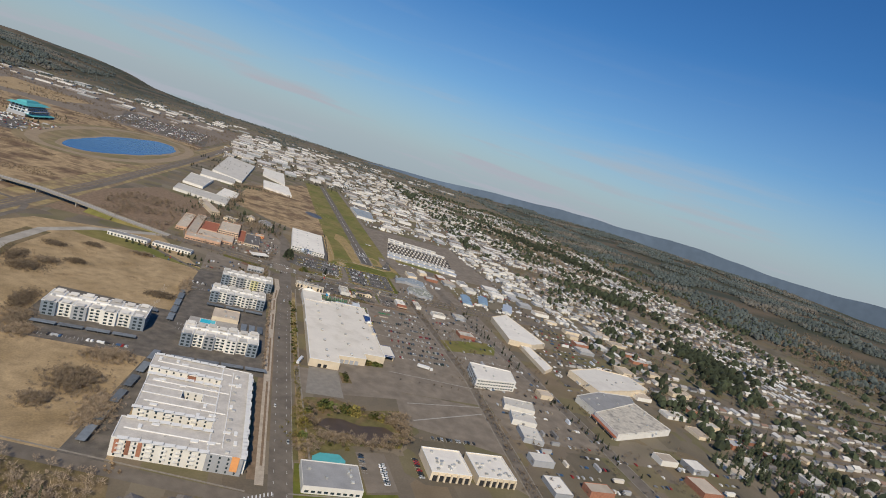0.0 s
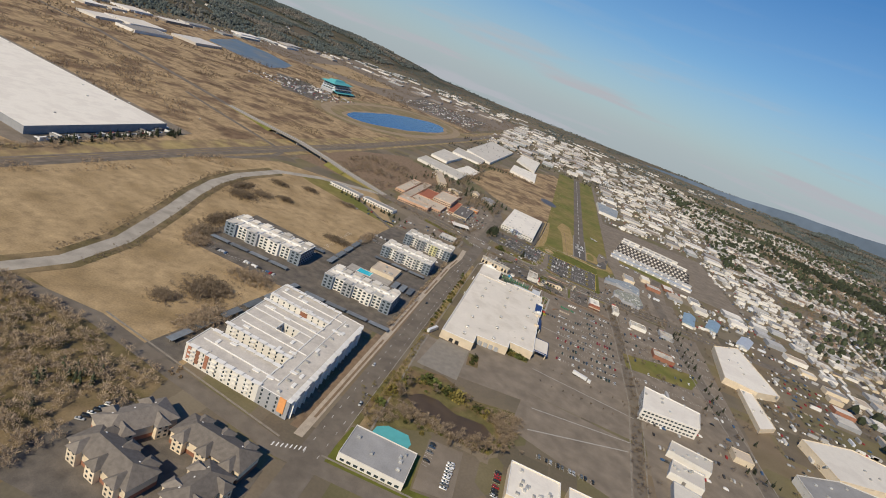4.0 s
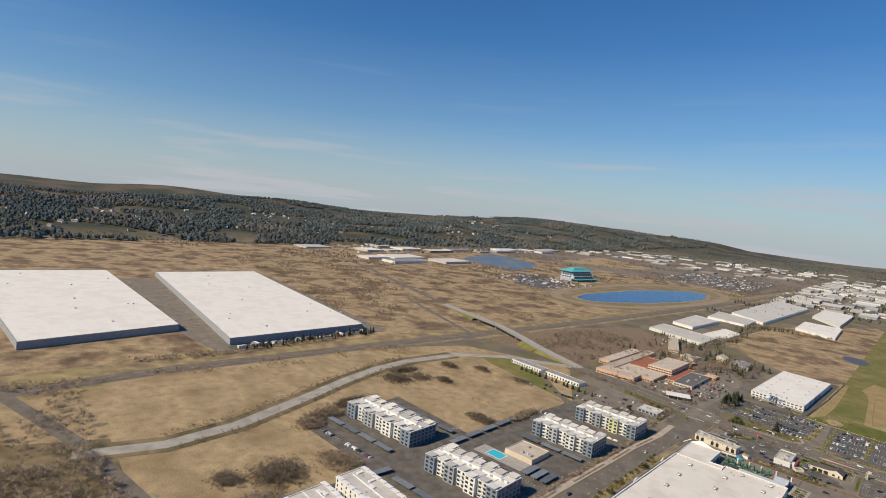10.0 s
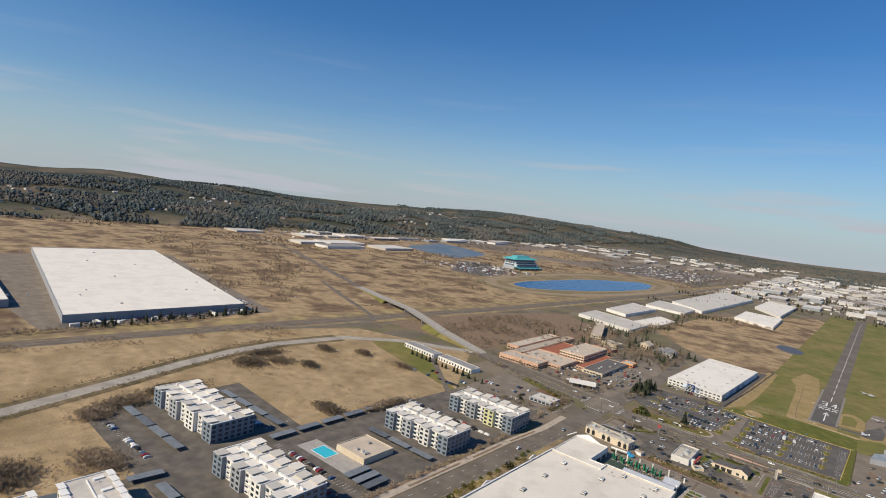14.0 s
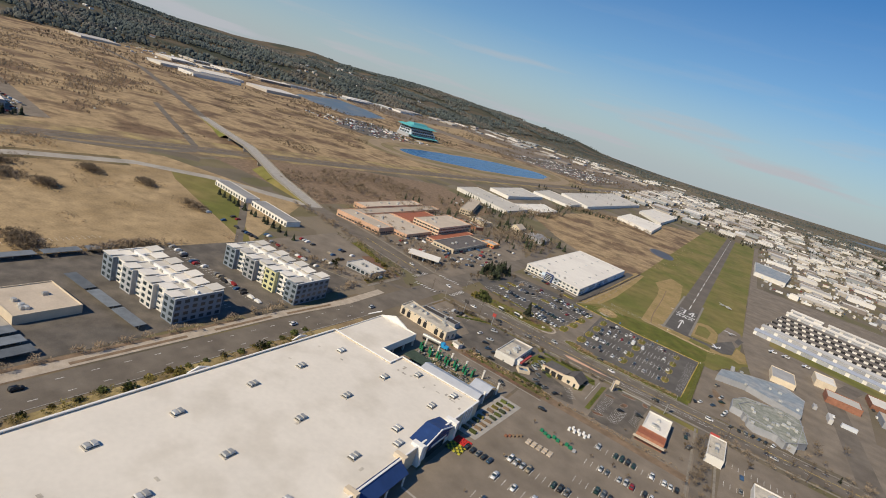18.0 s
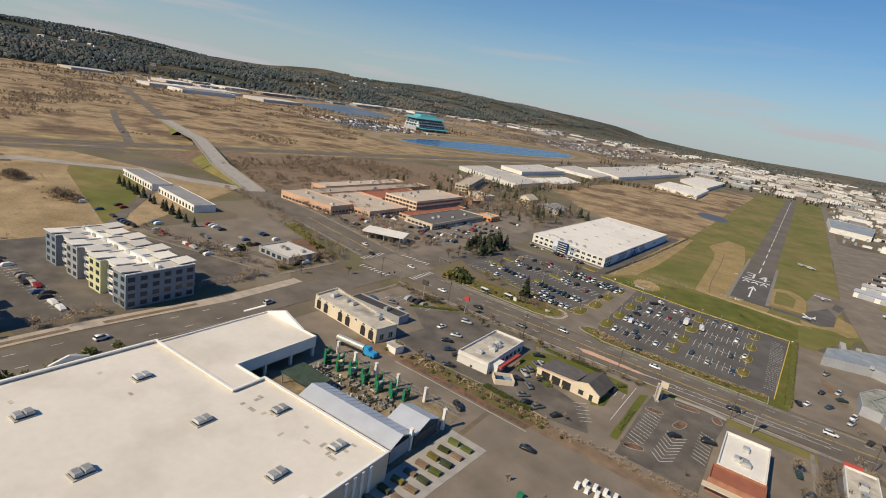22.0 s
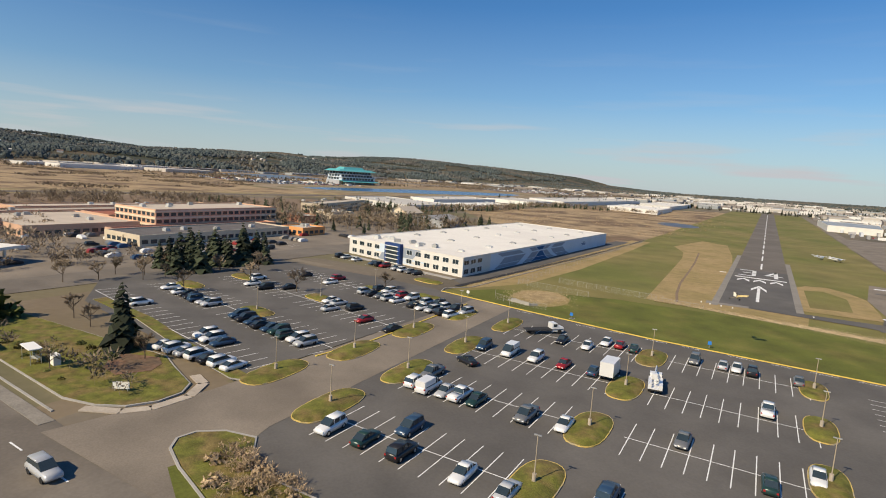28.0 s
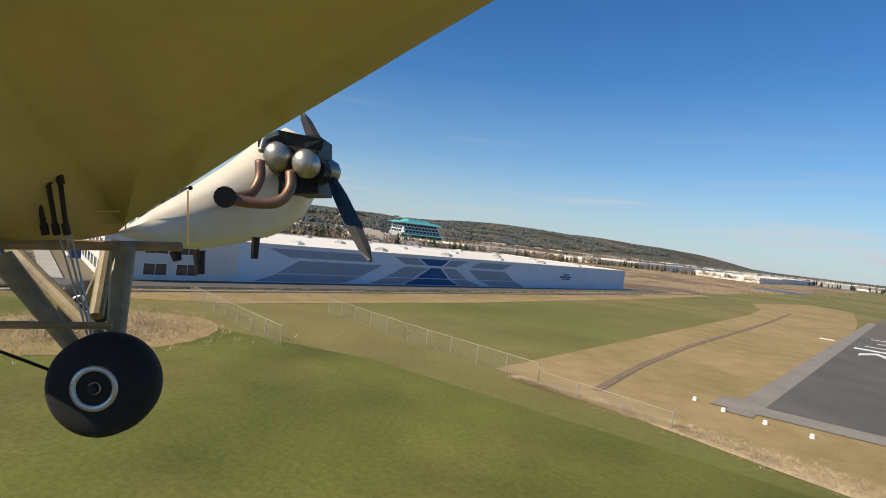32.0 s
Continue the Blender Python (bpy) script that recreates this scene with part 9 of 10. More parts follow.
def far_cars(x0, y0, x1, y1, row, pitch, fill, box=0.0):
    y = y0
    while y < y1:
        x = x0
        while x < x1:
            if rt.random() < fill and noise.noise(Vector((x * 0.03, y * 0.03, 4.0))) > -0.25:
                if rt.random() < box:
                    far_box.turned_box(pose(x, y, 0.15, rz=rt.choice((0, 90))), rt.uniform(6, 13), 2.5, rt.uniform(2.4, 3.8))
                else:
                    m = pose(x, y, 0.2, rz=rt.choice((90, 90, 270, 0)) + rt.uniform(-4, 4))
                    p = [m @ Vector(q) for q in ((-2.2, -0.9, 0), (2.2, -0.9, 0), (2.2, 0.9, 0), (-2.2, 0.9, 0), (-2.2, -0.9, 0.75), (2.2, -0.9, 0.6), (2.2, 0.9, 0.6), (-2.2, 0.9, 0.75), (-1.4, -0.7, 1.3), (0.6, -0.7, 1.3), (0.6, 0.7, 1.3), (-1.4, 0.7, 1.3))]
                    far_car.add(p, [(0, 1, 5, 4), (1, 2, 6, 5), (2, 3, 7, 6), (3, 0, 4, 7), (4, 5, 9, 8), (5, 6, 10, 9), (6, 7, 11, 10), (7, 4, 8, 11), (8, 9, 10, 11)])
            x += pitch
        y += row
far_cars(60, -560, 160, -385, 17, 2.8, 0.3, 0.06)
far_cars(54, -305, 118, -190, 16, 2.8, 0.3, 0.03)
far_cars(196, -420, 330, -160, 15, 2.9, 0.42, 0.1)
far_cars(150, -140, 340, 40, 16, 3.2, 0.35, 0.25)
far_cars(60, -780, 330, -570, 17, 2.9, 0.3, 0.1)
far_cars(40, -56, 140, -20, 14, 4, 0.16, 0.3)
far_cars(300, 40, 430, 430, 12, 4.5, 0.4, 0.5)
far_cars(70, 440, 620, 1500, 15, 6, 0.3, 0.55)
far_cars(-300, -80, -170, 40, 15, 2.8, 0.3)
far_cars(-370, 1100, 60, 2400, 24, 8, 0.3, 0.6)
far_cars(-1060, -235, -610, -215, 8, 2.9, 0.6)
far_cars(-256, -226, -210, -170, 15, 2.9, 0.4)
far_cars(-182, -212, -178, -184, 3.2, 5, 0.5)
far_cars(-330, -232, -266, -206, 13, 2.9, 0.35, 0.1)
far_cars(-240, -110, -176, -66, 13, 2.8, 0.45)
far_cars(-132, -214, -108, -182, 14, 2.9, 0.3)
far_cars(-602, -446, -592, -244, 3.0, 7.5, 0.6, 0.25)
wood("far_wood", 260, along([(-578, -300), (-582, -460), (-600, -560)], 4, 2.5, 6), "brown leafless trees beside the truck yard", "wood", "twig", fuzzy_tree)
wood("far_wood", 46, along([(-584, -240), (-586, -450)], 3, 5, 11), "dark conifers beside the truck yard", "wood", "conifer", ragged_conifer)
for x0, y0, x1, y1, row_step, fill in ((-258.6, -441.5, -186, -428, 12, 0.5), (-370.6, -421.5, -290, -416, 9, 0.5), (-266.6, -297.5, -190, -290, 9, 0.4), (-260.6, -317.5, -184, -298, 18, 0.35), (-353.6, -497.5, -285, -490, 9, 0.4)):
    far_cars(x0, y0, x1, y1, row_step, 2.8, fill)
far_cars(-960, 500, -720, 730, 13, 3, 0.4, 0.1)
far_cars(-780, 1300, -460, 1840, 16, 3.2, 0.3, 0.05)
far_cars(-1800, 400, -1450, 1700, 26, 8, 0.22, 0.6)
tagged(new("far_cars", far_car.data("far_cars", M["car_mix"])), "many parked cars in far car parks", "cars", kind="stuff")
tagged(new("far_trailers", far_box.data("far_trailers", M["roof_pale"])), "many pale trailers and containers in far yards", "trailers", kind="stuff")

def free_of(taken, r):
    return all(r[2] < t[0] or r[0] > t[2] or r[3] < t[1] or r[1] > t[3] for t in taken)
taken = []
joined_walls, joined_roofs = Mesh(), Mesh()
def far_buildings(n, xr, yr, wr, dr, hr, walls, roofs, label, seed):
    r = random.Random(seed)
    k = tries = 0
    while k < n and tries < n * 30:
        tries += 1
        w, d = r.uniform(*wr), r.uniform(*dr)
        x, y = r.uniform(*xr), r.uniform(*yr)
        box_ = (x - 6, y - 6, x + w + 6, y + d + 6)
        if not free_of(taken, box_):
            continue
        taken.append(box_)
        if seed in (2, 3, 4, 5):
            h = r.uniform(*hr)
            joined_walls.add(*(lambda q: (q.v, q.f))(ring_wall(rect(x, y, x + w, y + d), 0, h)[0]))
            joined_roofs.prism(rect(x + 0.3, y + 0.3, x + w - 0.3, y + d - 0.3), h - 1, h - 0.4)
            k += 1
            continue
        b = flat_building(rect(x, y, x + w, y + d), r.uniform(*hr), r.choice(walls), r.choice(roofs), label, "warehouse", "warehouse", 0.4, 0, "far warehouses")
        k += 1
for poly, h in (([(-374, 256), (-267, 216), (-266, 294), (-374, 326)], 7), ([(-373, 375), (-328, 356), (-319, 500), (-375, 522)], 7), ([(-296, 306), (-255, 316), (-252, 395), (-287, 420)], 6.5), ([(-356, 546), (-272, 526), (-275, 623), (-363, 657)], 6.5), ([(-340, 676), (-257, 600), (-238, 1050), (-331, 1137)], 8),
                ([(-208, 896), (-139, 788), (-138, 1067), (-207, 1082)], 8), ([(-200, 625), (-124, 582), (-130, 746), (-203, 756)], 7.5)):
    xs_, ys_ = [p[0] for p in poly], [p[1] for p in poly]
    taken.append((min(xs_) - 5, min(ys_) - 5, max(xs_) + 5, max(ys_) + 5))
    flat_building(poly, h - 1.5, "wall_white", "roof_white", "long warehouse with a white flat roof", "warehouse", "warehouse", 0.4, 8, "warehouses beyond the marsh")
taken += [(-70, -100, 62, 1100), (55, 55, 310, 460), (50, 530, 125, 695), (-430, 560, -380, 2600)]
far_buildings(60, (290, 430), (-60, 430), (12, 34), (10, 26), (3.5, 6), ("wall_white", "wall_grey", "wall_white"), ("roof_white", "roof_white", "roof_grey"), "workshop building with a pale flat roof", 1)
far_buildings(300, (66, 640), (432, 2500), (14, 52), (14, 46), (4, 7), ("wall_white", "wall_grey", "wall_white"), ("roof_white", "roof_white", "roof_white", "roof_grey"), "far warehouse with a pale flat roof", 2)
far_buildings(150, (-370, 60), (1110, 2700), (25, 80), (25, 90), (5, 8), ("wall_white", "wall_grey"), ("roof_white", "roof_white", "roof_grey"), "far warehouse with a white flat roof", 3)
far_buildings(90, (-1700, -420), (1900, 3300), (25, 90), (25, 60), (5, 8), ("wall_white", "wall_grey"), ("roof_white", "roof_grey"), "far warehouse with a white flat roof", 4)
far_buildings(22, (-1900, -1480), (300, 1800), (30, 90), (60, 180), (5, 8), ("wall_white", "wall_grey"), ("roof_white",), "large far warehouse at the foot of the hill", 5)
far_buildings(4, (-1400, -1230), (340, 600), (40, 110), (60, 150), (6, 8), ("wall_white",), ("roof_white",), "large far warehouse beside the highway", 5)
far_buildings(170, (-900, 1100), (2700, 4500), (20, 90), (20, 70), (4, 7), ("wall_white",), ("roof_white",), "small far warehouse in the plain", 4)
taken += [(46, -415, 192, -164), (20, -165, 150, -50), (160, -545, 305, -150), (40, -570, 112, -415), (150, -145, 310, -40), (20, -700, 40, -160), (120, -760, 205, -540)]
far_buildings(70, (50, 440), (-780, 60), (14, 34), (12, 30), (4, 6), ("wall_white", "wall_cream", "wall_brick", "wall_grey"), ("roof_grey", "roof_white", "roof_tan"), "small flat-roofed shop standing among the streets", 6)
M["roof_far"] = palette("far_flat_roofs", ((0.68, 0.65, 0.6), (0.58, 0.56, 0.53), (0.36, 0.35, 0.34), (0.72, 0.7, 0.66), (0.47, 0.45, 0.42), (0.64, 0.6, 0.54), (0.26, 0.25, 0.24)))
tagged(new("far_warehouse_walls", joined_walls.data("far_warehouse_walls", M["wall_mix"])), "walls of the far warehouses in the valley", "warehouses", kind="stuff")
tagged(new("far_warehouse_roofs", joined_roofs.data("far_warehouse_roofs", M["roof_far"])), "pale flat roofs of the far warehouses", "warehouses", kind="stuff")

# mountains far off; the blue of distance haze is painted into their colour
mt_ = Mesh()
def ridge(a0, a1, radius, tops, n, seed):
    """A far crest on an arc round the valley; tops: heights at even steps of bearing."""
    o = len(mt_.v)
    for i in range(n + 1):
        t = i / n
        a = radians(a0 + (a1 - a0) * t)
        k = min(len(tops) - 2, int(t * (len(tops) - 1)))
        f = t * (len(tops) - 1) - k
        f = f * f * (3 - 2 * f)
        hgt = (tops[k] * (1 - f) + tops[k + 1] * f) * (1 + 0.1 * noise.noise(Vector((t * 9, seed, 0))) + 0.05 * noise.noise(Vector((t * 40, seed, 2))))
        x, y = math.sin(a), math.cos(a)
        mt_.v += [(x * radius, -700 + y * radius, -5), (x * (radius + 40), -700 + y * (radius + 40), hgt), (x * (radius + 120), -700 + y * (radius + 120), -5)]
    for i in range(n):
        b = o + i * 3
        mt_.f += [(b, b + 3, b + 4, b + 1), (b + 1, b + 4, b + 5, b + 2)]
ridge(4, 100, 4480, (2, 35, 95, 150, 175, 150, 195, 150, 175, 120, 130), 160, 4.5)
structure("backdrop", mt_, M["far_hill"], "mountain ridge on the horizon, coloured haze blue", "mountain")

# ---- airfield details ----
def fence_line(a, b, h=1.8, gap=3.0):
    a, b = Vector((*a, 0)), Vector((*b, 0))
    n = max(1, int((b - a).length / gap))
    f = thing("fence", "grey chain-link fence with thin posts", "fence")
    for i in range(n + 1):
        p = a.lerp(b, i / n)
        part("post", Mesh().tube((p.x, p.y, 0), (p.x, p.y, h), 0.04, n=5), M["fence"], f)
    rails = Mesh().tube(a + Vector((0, 0, h)), b + Vector((0, 0, h)), 0.025, n=4)
    part("rail", rails, M["fence"], f)
    wire = Mesh()
    L = (b - a).length
    d = (b - a) / L
    t = 0.0
    while t < L:
        for s in (1, -1):
            p0, p1 = a + d * t, a + d * min(L, max(0, t + s * h))
            wire.add([p0, p0 + d * 0.014, p1 + d * 0.014 + Vector((0, 0, h)), p1 + Vector((0, 0, h))], [(0, 1, 2, 3)])
        t += 0.3
    part("mesh", wire, M["fence"], f)
fence_line((-57, -6.6), (-41, -9))
fence_line((-41, -9), (-24, -10.4))
fence_line((-24, -10.4), (-13, -11.2), 1.2)
fence_line((-42.7, -22.6), (-66, -19.6))
fence_line((-64, -41), (-62, -45.4))
fence_line((-62, -45.4), (-53, -48.8))
fence_line((-53, -48.8), (-46.6, -47.6))
fence_line((-66, -20), (-64, 175), gap=4)
def sign_post(x, y, z, w, h, material, label, top=1.6):
    s = thing("sign", label, "sign", pose(x, y, 0.05, rz=12), "small signs on the grass")
    part("post", Mesh().tube((0, 0, 0), (0, 0, top), 0.05, n=6), M["pole"], s)
    part("panel", Mesh().box(-w / 2, -0.09, top - h, w / 2, -0.055, top), M[material], s)
for x, y in ((-7.8, -54.3), (-38.7, -51.4)):
    sign_post(x, y, 0, 0.75, 0.75, "sign_blue", "small blue sign on the grass", 1.6)
sign_post(-69, -48.2, 0, 0.8, 0.8, "trim", "small white sign on the grass", 1.7)
sign_post(26, -60, 0, 0.8, 0.6, "trim", "small white sign at the car park corner", 1.5)
def pylon(x, y, h, w, material, label):
    s = thing("pylon_sign", label, "sign", pose(x, y, 0), "tall roadside signs")
    part("post", Mesh().tube((0, 0, 0), (0, 0, h), 0.25, 0.2, n=8), M["pole"], s)
    part("panel", Mesh().box(-w / 2, -0.3, h - 2.2, w / 2, 0.3, h), M[material], s)
pylon(-98, -178, 8.5, 2.4, "red_panel", "tall red roadside sign on a post")
pylon(-118, -182, 10, 3, "roof_dark", "tall dark roadside sign on a post")
pylon(-12, -183, 7, 2.6, "wall_cream", "cream roadside sign on a post")
pylon(17, -180, 9, 1.6, "roof_dark", "narrow dark roadside sign on a post")
for i in range(9):
    x = -150 + i * 40
    up = thing("utility_pole", "brown wooden utility pole beside the road", "utility pole", pose(x, -176 + (i < 2) * 3, 0), "utility poles")
    part("post", Mesh().tube((0, 0, 0), (0, 0, 10.5), 0.16, 0.11, n=7), M["bark"], up)
    part("crossarm", Mesh().box(-0.06, -1.3, 9.4, 0.06, 1.3, 9.55), M["bark"], up)
cab = tagged(new("cable", Mesh().tube((-150, -173, 10), (170, -176, 10), 0.03, n=4).tube((-150, -175.6, 9.6), (170, -177, 9.6), 0.03, n=4).data("cable", M["hole"])), "thin black cables between the utility poles", "cable")
tri_ = structure("marker_board", Mesh().box(-15, 78, 0.05, -12.6, 78.6, 0.18), M["paint"], "white edge marker beside the runway", "runway marking")
for x, y in ((-14.5, -1), (-12, -2.2), (-9, -2.6), (-6, -2.9), (14, 2)):
    e = tagged(new("runway_light", Mesh().tube((0, 0, 0), (0, 0, 0.3), 0.2, 0.14, n=8).data("runway_light", M["trim"])), "small white runway end light on the grass", "runway light", "runway lights")
    e.matrix_basis = pose(x, y, 0.06)
def small_plane(x, y, rz, colour="carW"):
    a = thing("parked_aircraft", "small white high-wing aircraft parked on the apron", "aircraft", pose(x, y, 0.1, rz=rz), "parked aircraft")
    part("fuselage", loft([[(px, math.cos(t) * r, 1.2 + up + math.sin(t) * r * 1.1) for t in [k * math.pi / 4 for k in range(8)]] for px, r, up in ((-4.2, 0.1, 0.5), (-2.2, 0.35, 0.2), (0, 0.6, 0.05), (1.6, 0.55, 0), (2.4, 0.3, -0.05))]), M[colour], a)
    part("wing", loft([[(0.9 - c, s * 5.2, 1.95), (0.9, s * 5.2, 1.98), (0.9 - c * 0.4, s * 5.2, 2.12)] for s, c in ((-1, 1.2), (-0.3, 1.6), (0.3, 1.6), (1, 1.2))]), M[colour], a)
    part("tailplane", Mesh().box(-4.3, -1.7, 1.6, -3.4, 1.7, 1.68), M[colour], a)
    part("fin", Mesh().add([(-4.4, -0.04, 1.7), (-3.2, -0.04, 1.6), (-3.9, -0.04, 2.9), (-4.5, -0.04, 2.9), (-4.4, 0.04, 1.7), (-3.2, 0.04, 1.6), (-3.9, 0.04, 2.9), (-4.5, 0.04, 2.9)], [(0, 1, 2, 3), (7, 6, 5, 4), (0, 3, 7, 4), (1, 5, 6, 2), (2, 6, 7, 3)]), M[colour], a)
    for px, py in ((1.9, 0), (-0.1, -1.1), (-0.1, 1.1)):
        part("wheel", Mesh().tube((px, py - 0.07, 0.22), (px, py + 0.07, 0.22), 0.22, n=10), M["tyre"], a)
        part("leg", Mesh().tube((px, py, 0.3), (px * 0.8, py * 0.5, 0.95), 0.04, n=5), M["pole"], a)
for x, y, rz in ((35, 184, 30), (32, 0, 200), (41, 68, 90), (28, 188, 60), (77, 67, 160), (88, 69, 150), (104, 64, 155)):
    small_plane(x, y, rz)

# ---- strips, hedges and small things along the main road and round the car parks ----
rd = random.Random(91)
def pavement(line, width=1.5):
    return kerb(line, width, 0.14, 0.02, material="pavement", name="pavement", label="grey concrete pavement beside the road")
pavement([(-140, -171.5), (-100, -173.5), (-62, -175), (-20, -175.5)], 1.6)
pavement([(0, -175.5), (60, -174.5), (118, -173)], 1.6)
pavement([(-128, -147.5), (-72, -150.5)], 1.8)
pavement([(-40, -152.3), (22, -152.3), (118, -149)], 1.6)
pavement([(-250, -140), (-178, -157)], 1.6)
pavement([(-300, -106), (-250, -115), (-172, -134)], 1.6)
pavement([(-144, -640), (-146, -500), (-143, -330), (-141, -240)], 1.4)
pavement([(24, -676), (32, -560), (42, -440), (39, -300), (34.5, -178)], 1.2)
pavement([(36, -676), (44, -560), (54, -440), (51, -300), (46, -178)], 1.2)
pavement([(160, -760), (153, -560), (148, -496), (142, -421), (131, -343), (122, -250), (117, -172)], 1.3)
pavement([(176, -760), (169, -560), (164, -496), (158, -421), (147, -343), (138, -250), (133, -172)], 1.3)
pavement([(-160, -666), (-60, -664), (60, -652), (140, -645)], 1.3)
pavement([(-330, -636), (-186, -667)], 1.3)
# brick-coloured island between the lanes
med = Mesh().prism([(-49, -166.4), (-44, -165.2), (-24, -166.6), (-20, -167.4), (-25, -168.4), (-46, -168.6)], 0.05, 0.24)
structure("median", med, M["wall_salmon"], "long brick-coloured traffic median in the main road", "median")
# planting strips behind the kerbs
patch("soil", [(-89, -235.6), (-39, -239), (-38.6, -236), (-88.6, -232.4)], M["bark_chips"], 0.14, "planting strip of red-brown bark chips", "soil")
patch("soil", [(-88.6, -232.2), (-38.6, -235.8), (-36, -229), (-52, -226), (-88, -226)], M["scrub"], 0.13, "mossy bank above the planting strip", "grass")
patch("grass", [(-50, -141), (-45, -145), (20, -143), (22, -152), (-44, -152), (-52, -148)], M["grass"], 0.1, "green verge along the main road", "grass")
kerb([(-90, -237), (-62, -238.5), (-38, -240)], 0.25)
kerb([(-88.4, -226), (-52, -226), (-36, -228.6)], 0.25)
def hedge(a, b, w, h, label="clipped low green hedge beside the road", material="leaf", n=None):
    """A clipped row of leaves along a line."""
    a, b = Vector((*a, 0.05)), Vector((*b, 0.05))
    L = (b - a).length
    d = (b - a) / L
    s = Vector((-d.y, d.x, 0))
    mb = Mesh()
    core = [a + d * t + s * (w * 0.38 * k) for t, k in ((0.1, -1), (L - 0.1, -1), (L - 0.1, 1), (0.1, 1))]
    mb.prism([c.xy for c in core], 0.0, h * 0.85)
    for _ in range(n or int(L * w * 30)):
        c = a + d * rd.uniform(0, L) + s * rd.uniform(-w / 2, w / 2) + Vector((0, 0, rd.uniform(0.3, 1.0) * h))
        q = Vector((rd.gauss(0, 1), rd.gauss(0, 1), rd.gauss(0.3, 1))).normalized()
        o = q.orthogonal().normalized() * rd.uniform(0.1, 0.2)
        mb.add([c - o, c + q * 0.22, c + o, c - q * 0.2], [(0, 3, 2, 1)])
    return tagged(new("hedge", mb.data("hedge", M[material])), label, "hedge", "hedges")
hedge((-58, -180.5), (-49, -181.5), 1.8, 0.9)
hedge((-46.5, -180.6), (-33, -181), 1.8, 0.9)
hedge((-50, -203.5), (-44, -209), 2.6, 1.0, "mossy green hedge beside the bank")
hedge((-27, -187), (-24.5, -184), 2.4, 0.9)
hedge((-88, -228), (-74, -229), 1.6, 0.9, "green hedge on the bank above the drive")
hedge((-60, -226.5), (-42, -228.5), 2.2, 1.1, "dark green hedge beside the car park")
hedge((27.4, -58), (26.6, -146), 2.8, 1.3, "tall yellow-green hedge along the car park edge", "hedge_leaf", n=4200)
hedge((-17.6, -216), (-17.4, -200), 1.2, 0.6, "mossy hedge along the lane")
hedge((-118, -192), (-102, -178), 1.4, 0.8, "dark hedge beside the restaurant lot")
patch("grass", [(-31.5, -197.5), (-26, -196), (-25.6, -205), (-29.5, -208), (-31.5, -204)], M["grass"], 0.15, "small lawn beside the bank", "grass")
patch("grass", [(-18.8, -222), (-18.6, -186), (-16.2, -184), (-16.4, -222)], M["grass"], 0.15, "narrow lawn strip along the lane", "grass")
# bare shrubs on the bank
for i in range(14):
    tree("b", -86 + i * 3.4 + rd.uniform(-1, 1), -229.5 - i * 0.3, rd.uniform(0.3, 0.5))
# bin enclosure with blue bins
en = thing("bin_enclosure", "pale walled bin enclosure with blue bins inside", "bin enclosure", pose(-57.3, -218.6, 0.06, rz=38))
part("wall", ring_wall(rect(-3.4, -2.6, 3.4, 2.6), 0, 2.0, 0.2)[0], M["wall_cream"], en)
part("bin", Mesh().prism([(-2.4, -1.4), (0, -1.4), (0, 1.2), (-2.4, 1.2)], 0.02, 1.5), M["carB"], en, "blue metal bin")
part("bin", Mesh().prism([(0.4, -1.4), (2.6, -1.4), (2.6, 1.2), (0.4, 1.2)], 0.02, 1.4), M["roof_sky"], en, "faded blue bin")
# restaurant lot: parked cars
for i, (x, y, k, c) in enumerate(((-87.2, -208.3, "s", "K"), (-87.7, -201.2, "s", "S"), (-82.6, -214, "s", "B"), (-77.7, -215.4, "s", "K"), (-70.9, -217.2, "s", "K"), (-67, -214.9, "u", "R"), (-54.6, -207.4, "p", "S"), (-54.8, -202.8, "u", "G"), (-54.7, -197, "s", "G"), (-47.4, -206.6, "s", "K"),
                                  (-54.5, -213.2, "s", "K"), (-76, -224.5, "s", "K"), (-48.1, -221.7, "s", "G"), (-57, -189, "s", "K"), (-84, -228.6 + 3, "u", "G"))):
    car(k, c, x, y, (30, 200, 50, 40, 130, 140, 140, 140, 140, 30)[i % 10], 0.1, 0, "cars at the restaurant")
# lot of the brick restaurant
kl = Mesh()
for i in range(12):
    kl.strip([(-14.6 + i * 0.1, -217.4 + i * 2.1), (-9.6 + i * 0.1, -219.6 + i * 2.1)], 0.14, 0.115)
for i in range(8):
    kl.strip([(-3.6 + i * 0.15, -223 + i * 2.3), (-0.4 + i * 0.15, -219.4 + i * 2.3)], 0.14, 0.115)
    kl.strip([(-6.6 + i * 0.15, -219.4 + i * 2.3), (-3.6 + i * 0.15, -223 + i * 2.3)], 0.14, 0.115)
for i in range(9):
    kl.strip([(3.2, -212 + i * 2.2), (7.6, -214 + i * 2.2)], 0.14, 0.115)
for i in range(6):
    kl.strip([(-34 + i * 1.1, -211.5 - i * 1.9), (-30.6 + i * 1.1, -208.6 - i * 1.9)], 0.13, 0.115)
structure("bay_lines", kl, M["paint"], "worn white slanted bay lines", "road marking")
